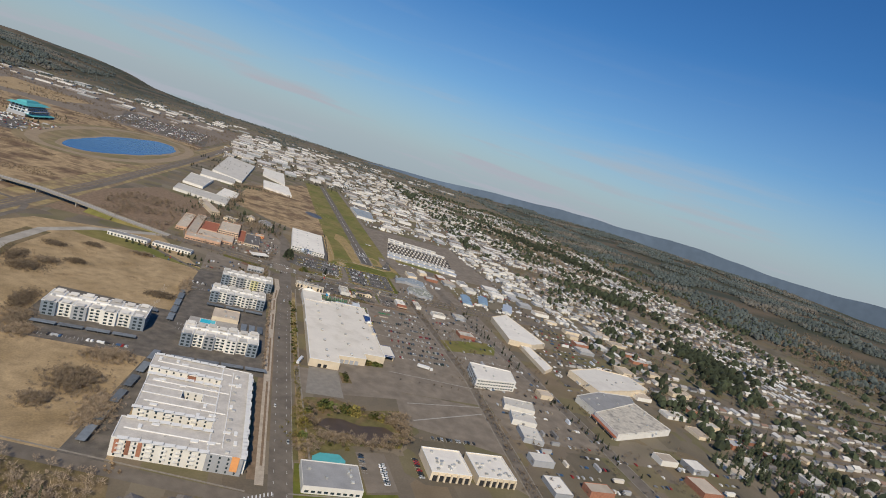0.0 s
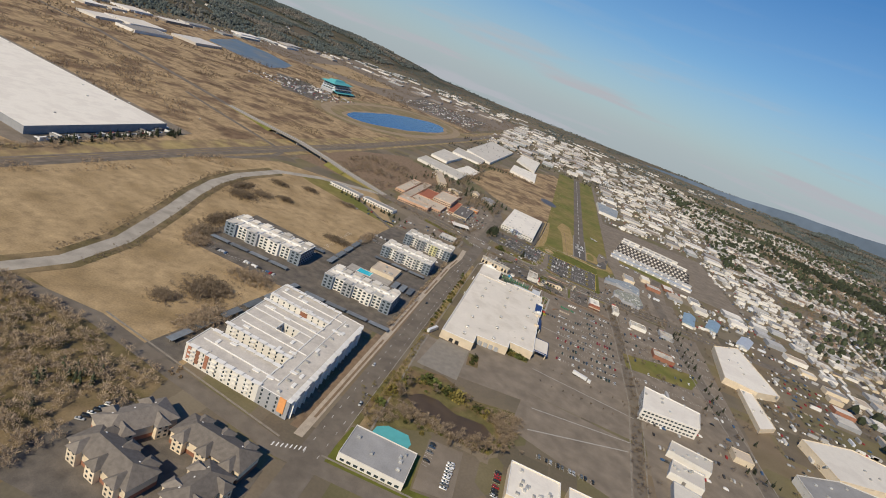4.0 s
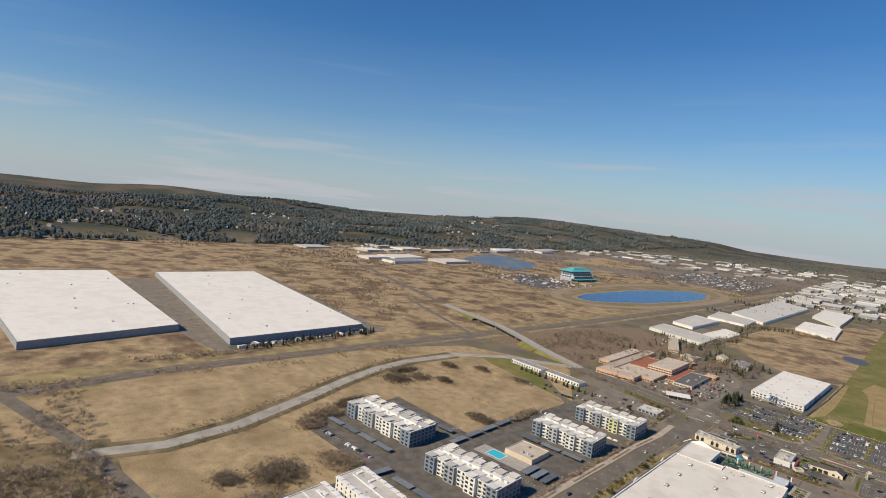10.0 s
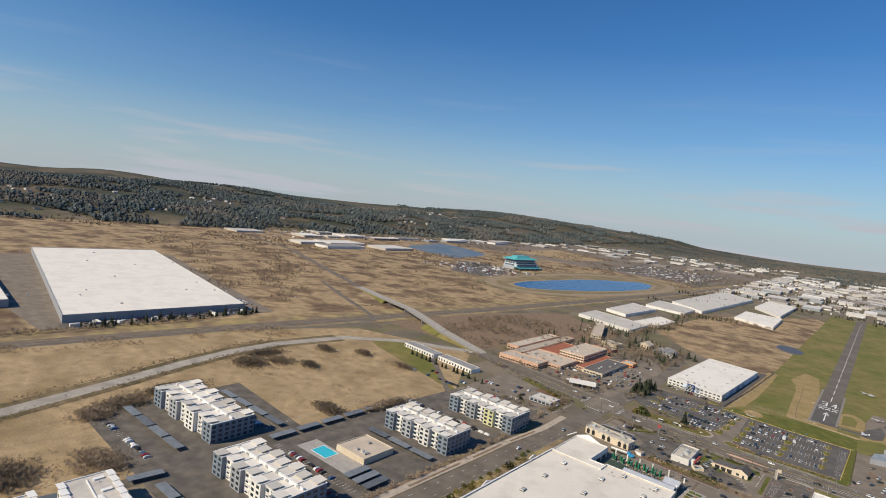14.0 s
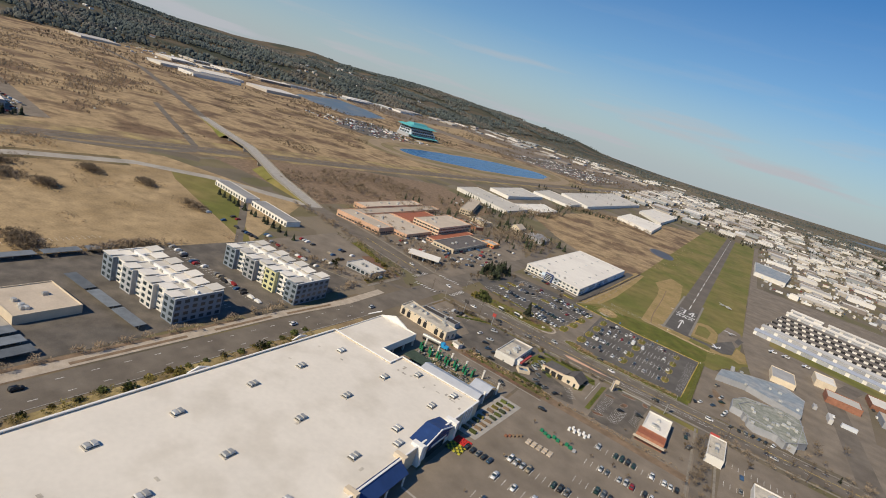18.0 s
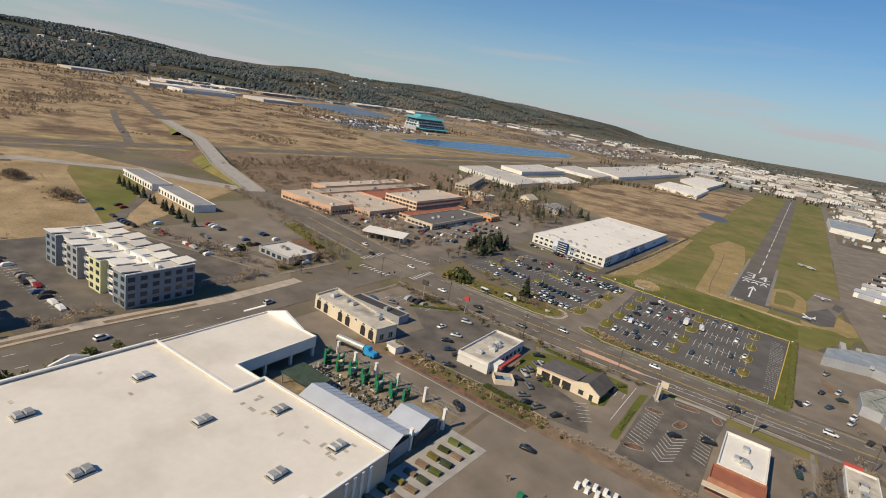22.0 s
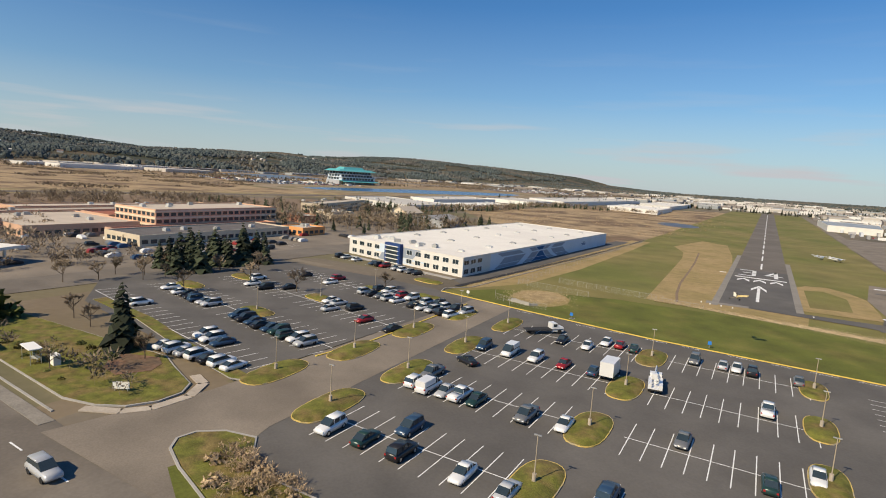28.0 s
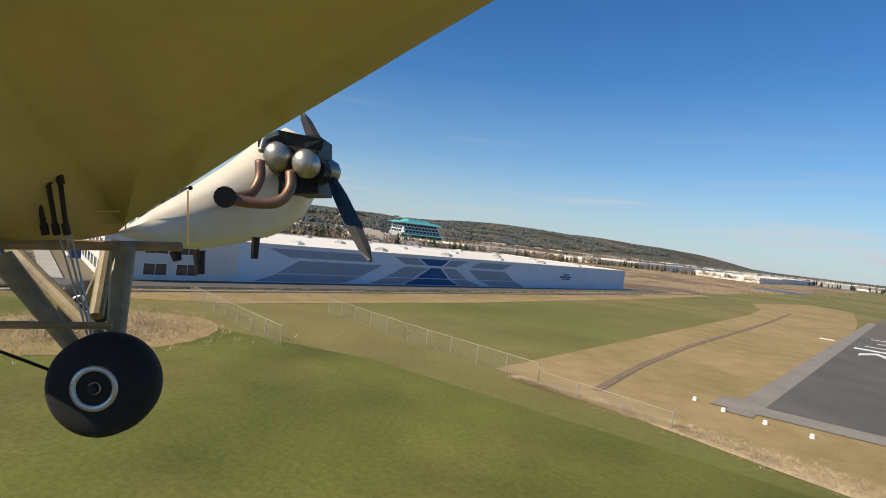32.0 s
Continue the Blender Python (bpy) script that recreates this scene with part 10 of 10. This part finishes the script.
for x, y, k, c, rz in ((-3, -205, "s", "K", 40), (6.4, -200, "u", "K", 20), (-45, -225.4, "u", "K", 60), (-41.4, -224.8, "u", "G", 60), (-35, -224.6, "s", "K", 60), (-59, -245, "u", "K", -30), (-34, -248, "s", "K", 8), (-49.5, -214.4, "s", "G", 140), (-53.4, -194.6, "s", "S", 140), (-51, -200.6, "s", "W", 140), (30, -139, "s", "K", 110), (45, -119, "s", "N", 30), (40.4, -131.4, "s", "B", 60)):
    car(k, c, x, y, rz, 0.11, 0, "cars in the lots")
for cx, cy, a, b, t in ((-11.6, -221.4, 3.2, 1.6, 20), (-3, -196, 1.7, 3.4, -15), (6.6, -182, 1.6, 2.6, 20), (-11.8, -193.6, 3.0, 1.5, 10), (-3.4, -181.4, 4.2, 1.6, 10)):
    vg = thing("traffic_island", "planted island of brown bark with a pale kerb", "traffic island", group="planted islands")
    pl = oval(cx, cy, a, b, radians(t), 16, 0.7)
    part("kerb", ring_wall(pl, 0.04, 0.2, 0.15)[0], M["concrete"], vg)
    part("soil", Mesh().prism(shrink(pl, 0.14), 0.03, 0.18), M["bark_chips"], vg)
kerb([(-8, -177.5), (2, -176.8), (9, -178)], 1.6, 0.18, 0.05, label="broad pale concrete kerb at the lot's edge")
ga = thing("roadside_sign", "tall pale roadside sign slab at the lane", "sign", pose(-13.4, -184.1, 0.05, rz=112))
part("base", Mesh().box(-2.2, -0.7, 0, 2.2, 0.7, 0.5), M["concrete"], ga)
part("post", Mesh().box(-1.7, -0.3, 0.5, -1.2, 0.3, 5.6), M["wall_cream"], ga)
part("post", Mesh().box(1.2, -0.3, 0.5, 1.7, 0.3, 5.6), M["wall_cream"], ga)
part("panel", Mesh().box(-1.19, -0.22, 0.9, 1.19, 0.22, 5.4), M["wall_grey"], ga, "pale grey sign panel")
# tank truck with a blue cab behind the garden centre
tk = thing("tank_truck", "truck with a bright blue cab and a long grey trailer", "truck", pose(-99, -241.6, 0.1, rz=4))
part("trailer", Mesh().tube((-13, 0, 2.2), (-1.2, 0, 2.2), 1.15, n=14), M["unit"], tk)
part("chassis", Mesh().box(-13, -0.9, 0.7, 2.0, 0.9, 1.05), M["hole"], tk)
part("cab", loft([[(px, -1.15, 0.6), (px, 1.15, 0.6), (px, 1.1, z), (px, -1.1, z)] for px, z in ((-0.8, 3.3), (1.0, 3.3), (1.5, 2.2), (3.6, 2.0))]), M["cab_blue"], tk) if "cab_blue" in M else None
for px in (-12, -10.6, -0.6, 2.8):
    for sy in (-1, 1):
        part("wheel", Mesh().tube((px, sy * 0.75, 0.5), (px, sy * 1.15, 0.5), 0.5, n=12), M["tyre"], tk)
# small trees in rows through the old car park
for y in (-470, -440, -402, -368, -332, -298, -262, -222):
    for k in range(9):
        if rd.random() < 0.75:
            x = -42 + k * 9.5 + rd.uniform(-2, 2)
            tree("b", x, y + rd.uniform(-1, 1) - 3, rd.uniform(0.28, 0.48))
# dark joint lines of the old asphalt and pale cross walks between the bays
jl = Mesh()
for y in (-455, -351):
    jl.strip([(-50, y), (44, y - 8)], 1.0, 0.108)
jl.strip([(-47, -551), (34, -519)], 1.3, 0.109)
jl.strip([(-46, -520), (37, -505)], 1.1, 0.107)
structure("walkway", jl, M["concrete"], "pale concrete walkway across the car park", "walkway")

# kerbs and pavements round the street crossing
pavement([(-176, -214), (-175, -180), (-190, -172)], 1.6)
pavement([(-139, -226), (-138, -176)], 1.4)
pavement([(-262, -239), (-214, -226), (-177, -216)], 1.2)
for x, y in ((-178, -170), (-139, -172), (-172, -132), (-142, -134)):
    tl_ = thing("traffic_light", "grey traffic light mast at the street crossing", "traffic light", pose(x, y, 0.1, rz=rd.uniform(0, 360)), "traffic lights")
    part("post", Mesh().tube((0, 0, 0), (0, 0, 6.2), 0.12, 0.09, n=8), M["pole"], tl_)
    part("arm", Mesh().tube((0, 0, 6.0), (8.5, 0, 6.3), 0.07, 0.05, n=6), M["pole"], tl_)
    for k in (4.5, 7.8):
        part("signal_head", Mesh().box(k - 0.18, -0.2, 5.3, k + 0.18, 0.2, 6.2), M["hole"], tl_)

# fuzzy brown shrubs on the bank and behind the verge of the car park
for i in range(15):
    tree("d", -87 + i * 3.6 + rd.uniform(-1, 1), -230.6 + rd.uniform(-0.9, 0.9), rd.uniform(0.6, 1.3))
wood("brush_row", 130, along([(-46, -146.4), (-16, -148.6), (18, -146)], 0.9, 0.9, 2.2), "bare brown whips along the car park verge", "brush", "brush", fuzzy_tree)
wood("brush_row", 90, along([(-88, -230.4), (-60, -230.8), (-34, -232)], 1.2, 0.8, 2.0), "brown bare shrubs on the bank", "brush", "brush", fuzzy_tree)
def bus_shelter(x, y, rz):
    b = thing("bus_shelter", "small glazed bus shelter with a pale roof", "bus shelter", pose(x, y, 0.2, rz=rz), "bus shelters")
    part("roof", Mesh().box(-2.1, -0.9, 2.4, 2.1, 0.9, 2.55), M["trim"], b)
    for px_, py_ in ((-1.9, -0.7), (1.9, -0.7), (-1.9, 0.7), (1.9, 0.7)):
        part("post", Mesh().tube((px_, py_, 0), (px_, py_, 2.4), 0.05, n=6), M["pole"], b)
    part("back_panel", Mesh().box(-1.84, 0.66, 0.3, 1.84, 0.7, 2.2), M["glass"], b)
    part("bench", Mesh().box(-1.4, 0.2, 0.45, 1.4, 0.6, 0.52).box(-1.2, 0.3, 0, -1.1, 0.5, 0.45).box(1.1, 0.3, 0, 1.2, 0.5, 0.45), M["unit"], b)
bus_shelter(-106.5, -145.4, -7)
bus_shelter(-95, -142.2, -7)
ub = thing("utility_cabinet", "pale grey utility cabinet on the verge", "cabinet", pose(-91.5, -140.6, 0.2, rz=-7))
part("body", Mesh().box(-1.0, -0.5, 0, 1.0, 0.5, 1.5), M["wall_white"], ub)
part("lid", Mesh().box(-1.06, -0.56, 1.5, 1.06, 0.56, 1.58), M["trim"], ub)
for i, c in enumerate("WWSWKWW"):
    car(("s", "u")[i % 2], c, -87 + i * 2.75, -125.4 + i * 0.12, 90 + rd.uniform(-3, 3), 0.13, 1)
# dense dark trees beside the west car park
for i in range(22):
    tree("c", -147 + rd.uniform(-7, 6), -70 + rd.uniform(-15, 16), rd.uniform(0.7, 1.3))
for i in range(8):
    tree("b", -146 + rd.uniform(-6, 10), -100 + rd.uniform(-8, 30), rd.uniform(0.6, 1.0))
# verge in front of the crossing: bark bed and olive bushes
for i in range(7):
    tree("s", -112 + i * 4.6, -139 - i * 0.8 + rd.uniform(-1, 1), rd.uniform(0.4, 0.9))
# lane lines of the driveway beside the bank
dl = Mesh()
dl.strip([(-21.4, -212), (-21, -182)], 0.16, 0.118)
dl.strip([(-23, -167), (7, -165.4), (40, -164.6)], 0.2, 0.131)
dl.strip([(-16, -169.8), (6, -168.8), (40, -167.8)], 0.2, 0.132)
structure("road_marking", dl, M["paint"], "white lane lines on worn asphalt", "road marking")

# concrete outlet in the hollow, drain in the lawn, brush on the corner bed
ot = thing("drain_outlet", "low concrete drain outlet in the dry hollow", "drain", pose(-54.5, -45.4, 0.05, rz=-18))
part("headwall", Mesh().box(-3.2, -0.3, 0, 3.2, 0.3, 0.9), M["concrete"], ot)
for sx in (-1, 1):
    part("wing_wall", Mesh().prism([(sx * 2.6, 0.3), (sx * 3.2, 0.3), (sx * 4.0, 2.2), (sx * 3.5, 2.3)][::sx], 0, 0.6), M["concrete"], ot)
part("pipe_mouth", Mesh().tube((0, 0.28, 0.45), (0, 0.42, 0.45), 0.4, n=14), M["hole"], ot)
dg = thing("drain_grate", "dark square drain grate in the grass", "drain", pose(-38.5, -51.3, 0.16, rz=-8))
part("frame", ring_wall(rect(-0.6, -0.6, 0.6, 0.6), 0, 0.08, 0.12)[0], M["concrete"], dg)
part("grate", Mesh().box(-0.46, -0.46, 0, 0.46, 0.46, 0.05), M["hole"], dg)
for i in range(11):
    tree("d", -50 + i * 1.3 + rd.uniform(-0.6, 0.6), -143.4 + rd.uniform(-2, 1.6), rd.uniform(0.5, 1.1))
wood("brush_row", 70, along([(-50, -142.5), (-38, -144.5)], 1.2, 0.7, 1.9), "bare brown brush on the corner bed", "brush", "brush", fuzzy_tree)

# ---- the aircraft on short final, hanging in the air at the end of its approach ----
# cream yellowed: light bounced from the grass is put into the base colour
M["cream_paint"] = mat("cream_paint_grass_bounce", (0.58, 0.45, 0.19), 0.25, var=0.06, scale=1.5, fine=6, spec=0.6)
M["cowl_paint"] = mat("pale_cowling_paint", (0.72, 0.66, 0.54), 0.35, var=0.06, scale=2.0, fine=8, spec=0.5)
M["black_steel"] = mat("black_engine_metal", (0.02, 0.02, 0.02), 0.5, 0.4, var=0.3, scale=6)
M["alloy"] = mat("engine_alloy", (0.42, 0.38, 0.3), 0.3, 0.8, var=0.2, scale=8)
M["rusty"] = mat("heat_stained_exhaust", (0.22, 0.13, 0.09), 0.45, 0.6, var=0.35, scale=6)
M["rubber_cord"] = mat("black_bungee_cord", (0.03, 0.025, 0.022), 0.8, var=0.3, scale=20)
M["worn_tan"] = mat("worn_tan_tube", (0.3, 0.2, 0.1), 0.5, var=0.3, scale=6)
# tan gear paint darkened: the shadow on the legs is in the colour
M["gear_paint"] = mat("shadow_dark_gear_paint", (0.26, 0.205, 0.12), 0.55, var=0.3, scale=5, fine=20, spec=0.4)
M["prop_black"] = mat("dark_propeller_paint", (0.05, 0.045, 0.04), 0.45, var=0.2, scale=4)
last_eye, last_aim, last_roll = PATH[-1][1:]
plane = thing("aircraft", "cream high-wing light aircraft seen from below its tail", "aircraft", look(last_eye, last_aim, last_roll))
UNIT_F = 977.0
def at(px, py, d):
    """A place d metres ahead of the aircraft's tail bracket, by its direction."""
    return Vector(((px - 784) / UNIT_F * d, (441 - py) / UNIT_F * d, -d))
# hull: edge curve of the belly, swept up and back over the bracket
edge = [(-420, 425, 1.75), (-150, 424, 1.95), (60, 426, 2.15), (150, 424, 2.3), (205, 414, 2.45), (222, 398, 2.5), (330, 330, 2.2), (500, 222, 1.75), (640, 140, 1.4), (760, 68, 1.15), (890, -8, 0.95), (1010, -80, 0.85)]
p1, p2, p3 = at(222, 398, 2.5), at(890, -8, 0.95), at(-420, 425, 1.75)
sheet = (p2 - p1).cross(p3 - p1)
secs = []
for k, (px, py, d) in enumerate(edge):
    row_ = []
    for j in range(9):
        t = j / 8
        qx, qy = px - (380 + 40 * k) * t, py + (-330 - py) * t
        ray = at(qx, qy, 1.0)
        flat_d = sheet.dot(p1) / sheet.dot(ray)
        keep = (1 - t) ** 3
        row_.append(at(qx, qy, (d * keep + flat_d * (1 - keep)) * (1 + 0.03 * math.sin(math.pi * t))))
    thick = [p + Vector((-0.03, 0.14, -0.06)) for p in reversed(row_)]
    secs.append(row_ + thick)
part("fuselage_belly", loft(secs), M["cream_paint"], plane, smooth=True)
seam = Mesh()
for a, b in (((0, 398, 2.12), (220, 398, 2.44)), ((0, 372, 2.08), (212, 374, 2.4)), ((228, 280, 2.35), (222, 405, 2.47))):
    seam.tube(at(*a), at(*b), 0.004, n=4)
part("seam_rib", seam, M["cream_paint"], plane)
# cowling
cow = []
for (px0, py0), (px1, py1), d in (((207, 412), (222, 402), 2.55), ((268, 372), (285, 436), 2.7), ((332, 335), (345, 442), 2.85), ((400, 292), (420, 432), 3.0), ((452, 252), (480, 418), 3.15), ((505, 226), (525, 385), 3.3), ((548, 246), (556, 330), 3.4)):
    top, low = at(px0, py0, d + 0.1), at(px1, py1, d + 0.15)
    mid = (top + low) / 2 + Vector((0.05, -0.02, 0.12))
    cow.append([top, top.lerp(mid, 0.5) + Vector((0.02, 0, 0.05)), mid, mid.lerp(low, 0.5) + Vector((0.03, -0.03, 0.03)), low, low + Vector((-0.1, 0.05, -0.6)), top + Vector((-0.1, 0.1, -0.6))])
part("cowling", loft(cow), M["cowl_paint"], plane, smooth=True)
part("cowling_panel", Mesh().add([at(331, 337, 2.76), at(331, 437, 2.8), at(334, 437, 2.8), at(334, 337, 2.76)], [(0, 1, 2, 3)]), M["worn_tan"], plane)
part("exhaust_opening", Mesh().tube(at(398, 349, 2.78), at(398, 349, 2.92), 0.055, n=14), M["black_steel"], plane)
part("fastener", Mesh().tube(at(337, 333, 2.76), at(337, 333, 2.79), 0.012, n=6), M["black_steel"], plane)
# engine
eb = at(515, 293, 3.25)
part("engine_block", Mesh().turned_box(Matrix.Translation(eb + Vector((0, -0.17, -0.12))) @ pose(0, 0, 0, -90, 0, 0) @ pose(0, 0, 0, 0, 0, -4), 0.36, 0.3, 0.34), M["black_steel"], plane)
part("engine_baffle", Mesh().add([at(455, 243, 3.1), at(492, 230, 3.1), at(574, 247, 3.2), at(568, 268, 3.2), at(540, 262, 3.15), at(470, 252, 3.1)], [(0, 1, 2, 3, 4, 5), (5, 4, 3, 2, 1, 0)]), M["black_steel"], plane)
for px, py in ((491, 277), (541, 290)):
    c = at(px, py, 3.05)
    cyl = loft([[c + Vector((math.cos(a) * 0.072 * s, math.sin(a) * 0.078 * s, z)) for a in [k * math.pi / 8 for k in range(16)]] for s, z in ((0.75, 0.06), (1.0, 0.03), (1.0, -0.06), (0.9, -0.09))])
    cy = part("cylinder_head", cyl, M["alloy"], plane, smooth=True)
    for k in range(6):
        part("cooling_fin", loft([[c + Vector((math.cos(a) * 0.09, math.sin(a) * 0.09 - 0.01, -0.1 - k * 0.03 - e)) for a in [q * math.pi / 6 for q in range(12)]] for e in (0, 0.012)]), M["black_steel"], cy)
def pipe(name, pts, r, material, parent):
    """One bent tube swept through the points."""
    rings = []
    for i, p in enumerate(pts):
        d = (pts[min(i + 1, len(pts) - 1)] - pts[max(i - 1, 0)]).normalized()
        u = d.cross(Vector((0, 0, 1))).normalized()
        v = d.cross(u)
        rings.append([p + (u * math.cos(a) + v * math.sin(a)) * r for a in [k * math.pi / 6 for k in range(12)]])
    return part(name, loft(rings), material, parent, smooth=True)
def bend(pts, n=5):
    """Rounds a polyline of pipe points."""
    out = []
    for i in range(len(pts) - 1):
        p0, p1, p2, p3 = pts[max(i - 1, 0)], pts[i], pts[i + 1], pts[min(i + 2, len(pts) - 1)]
        for k in range(n):
            t = k / n
            out.append(0.5 * ((2 * p1) + (p2 - p0) * t + (2 * p0 - 5 * p1 + 4 * p2 - p3) * t * t + (3 * p1 - p0 - 3 * p2 + p3) * t ** 3))
    return out + [pts[-1]]
pipe("exhaust_pipe", bend([at(460, 285, 3.0), at(459, 318, 2.98), at(440, 345, 2.93), at(400, 349, 2.85)]), 0.028, M["rusty"], plane)
pipe("exhaust_pipe", bend([at(514, 305, 3.02), at(513, 335, 2.98), at(490, 358, 2.93), at(440, 358, 2.88), at(398, 350, 2.84)]), 0.03, M["rusty"], plane)
pipe("intake_tube", bend([at(462, 268, 3.0), at(470, 245, 3.05), at(492, 236, 3.1)]), 0.016, M["alloy"], plane)
# propeller
hub = at(582, 304, 3.45)
pr = part("propeller", loft([[hub + Vector((x, math.cos(a) * r, math.sin(a) * r)) for a in [k * math.pi / 6 for k in range(12)]] for x, r in ((-0.06, 0.07), (0.02, 0.075), (0.06, 0.05), (0.075, 0.01))]), M["alloy"], plane, smooth=True)
for tip, w in ((at(655, 462, 3.0), 0.05), (at(536, 200, 3.9), 0.05)):
    d = (tip - hub)
    s = Vector((0.5, -0.1, 0.85)).cross(d).normalized()
    n_ = d.cross(s).normalized()
    part("blade", loft([[hub + d * t - s * w * q, hub + d * t + n_ * 0.012, hub + d * t + s * w * q, hub + d * t - n_ * 0.012] for t, q in ((0.05, 0.55), (0.3, 0.95), (0.6, 1.0), (0.88, 0.75), (1.0, 0.25))]), M["prop_black"], pr)
# landing gear
for a, b, r0, r1, m_ in (((0, 455, 2.1), (150, 640, 2.2), 0.042, 0.03, "gear_paint"), ((20, 440, 2.5), (190, 610, 2.3), 0.03, 0.03, "gear_paint"), ((218, 440, 2.45), (205, 600, 2.25), 0.05, 0.034, "gear_paint"), ((190, 445, 2.6), (170, 560, 2.4), 0.03, 0.03, "gear_paint")):
    part("gear_leg", Mesh().tube(at(*a), at(*b), r0, r1, n=10), M[m_], plane)
part("lower_longeron", Mesh().tube(at(-40, 431, 2.05), at(320, 437, 2.65), 0.022, n=8), M["worn_tan"], plane)
part("step_bar", Mesh().tube(at(-120, 574, 1.9), at(198, 577, 2.1), 0.014, n=8), M["worn_tan"], plane)
for x0, x1 in ((62, 80), (84, 100), (106, 118)):
    part("bungee_cord", Mesh().tube(at(x0, 318, 2.1), at(x1, 412, 2.15), 0.009, n=8).tube(at(x0 - 2, 308, 2.1), at(x0 + 2, 326, 2.1), 0.014, n=8).tube(at(x1 - 3, 396, 2.14), at(x1 + 1, 416, 2.15), 0.014, n=8), M["rubber_cord"], plane)
for x0 in (104, 116, 126):
    part("brace_wire", Mesh().tube(at(x0, 415, 2.15), at(x0 * 0.35 + 132, 640, 2.12), 0.004, n=5), M["pole"], plane)
part("tail_wire", Mesh().tube(at(-60, 600, 1.7), at(90, 656, 2.0), 0.006, n=5), M["black_steel"], plane)
def wheel_at(px, py, d, r, width, name):
    c = at(px, py, d)
    ax = Vector((0.1, 0.02, 1.0)).normalized()
    u = ax.orthogonal().normalized()
    v = ax.cross(u)
    prof = [(r * 0.42, -0.5), (r * 0.8, -0.5), (r * 0.97, -0.3), (r, 0.0), (r * 0.97, 0.3), (r * 0.8, 0.5), (r * 0.42, 0.5)]
    ty = part(name, loft([[c + u * math.cos(a) * q + v * math.sin(a) * q + ax * width * w for a in [k * 2 * math.pi / 40 for k in range(40)]] for q, w in prof]), M["tyre"], plane, smooth=True)
    part("rim", loft([[c + u * math.cos(a) * q + v * math.sin(a) * q + ax * width * w for a in [k * 2 * math.pi / 32 for k in range(32)]] for q, w in ((r * 0.43, 0.35), (r * 0.43, 0.52), (r * 0.33, 0.53), (r * 0.3, 0.35), (r * 0.14, 0.35), (r * 0.12, 0.5), (r * 0.02, 0.52))]), M["rim"], ty, smooth=True)
    part("hub_cap", loft([[c + u * math.cos(a) * q + v * math.sin(a) * q + ax * width * w for a in [k * 2 * math.pi / 20 for k in range(20)]] for q, w in ((r * 0.1, 0.5), (r * 0.09, 0.62), (r * 0.02, 0.63))]), M["black_steel"], ty)
wheel_at(187, 679, 2.0, 0.186, 0.16, "main_wheel")
wheel_at(152, 540, 3.6, 0.16, 0.14, "main_wheel")
part("drain_fitting", Mesh().tube(at(352, 444, 2.75), at(354, 486, 2.75), 0.03, 0.022, n=12), M["black_steel"], plane)
part("drain_fitting", Mesh().tube(at(310, 445, 2.72), at(314, 462, 2.72), 0.03, 0.02, n=10), M["black_steel"], plane)
part("outlet_stub", Mesh().tube(at(453, 420, 3.05), at(450, 458, 3.05), 0.024, 0.02, n=8), M["black_steel"], plane)
part("gear_leg", Mesh().tube(at(152, 540, 3.58), at(205, 436, 2.75), 0.03, 0.04, n=8), M["gear_paint"], plane)
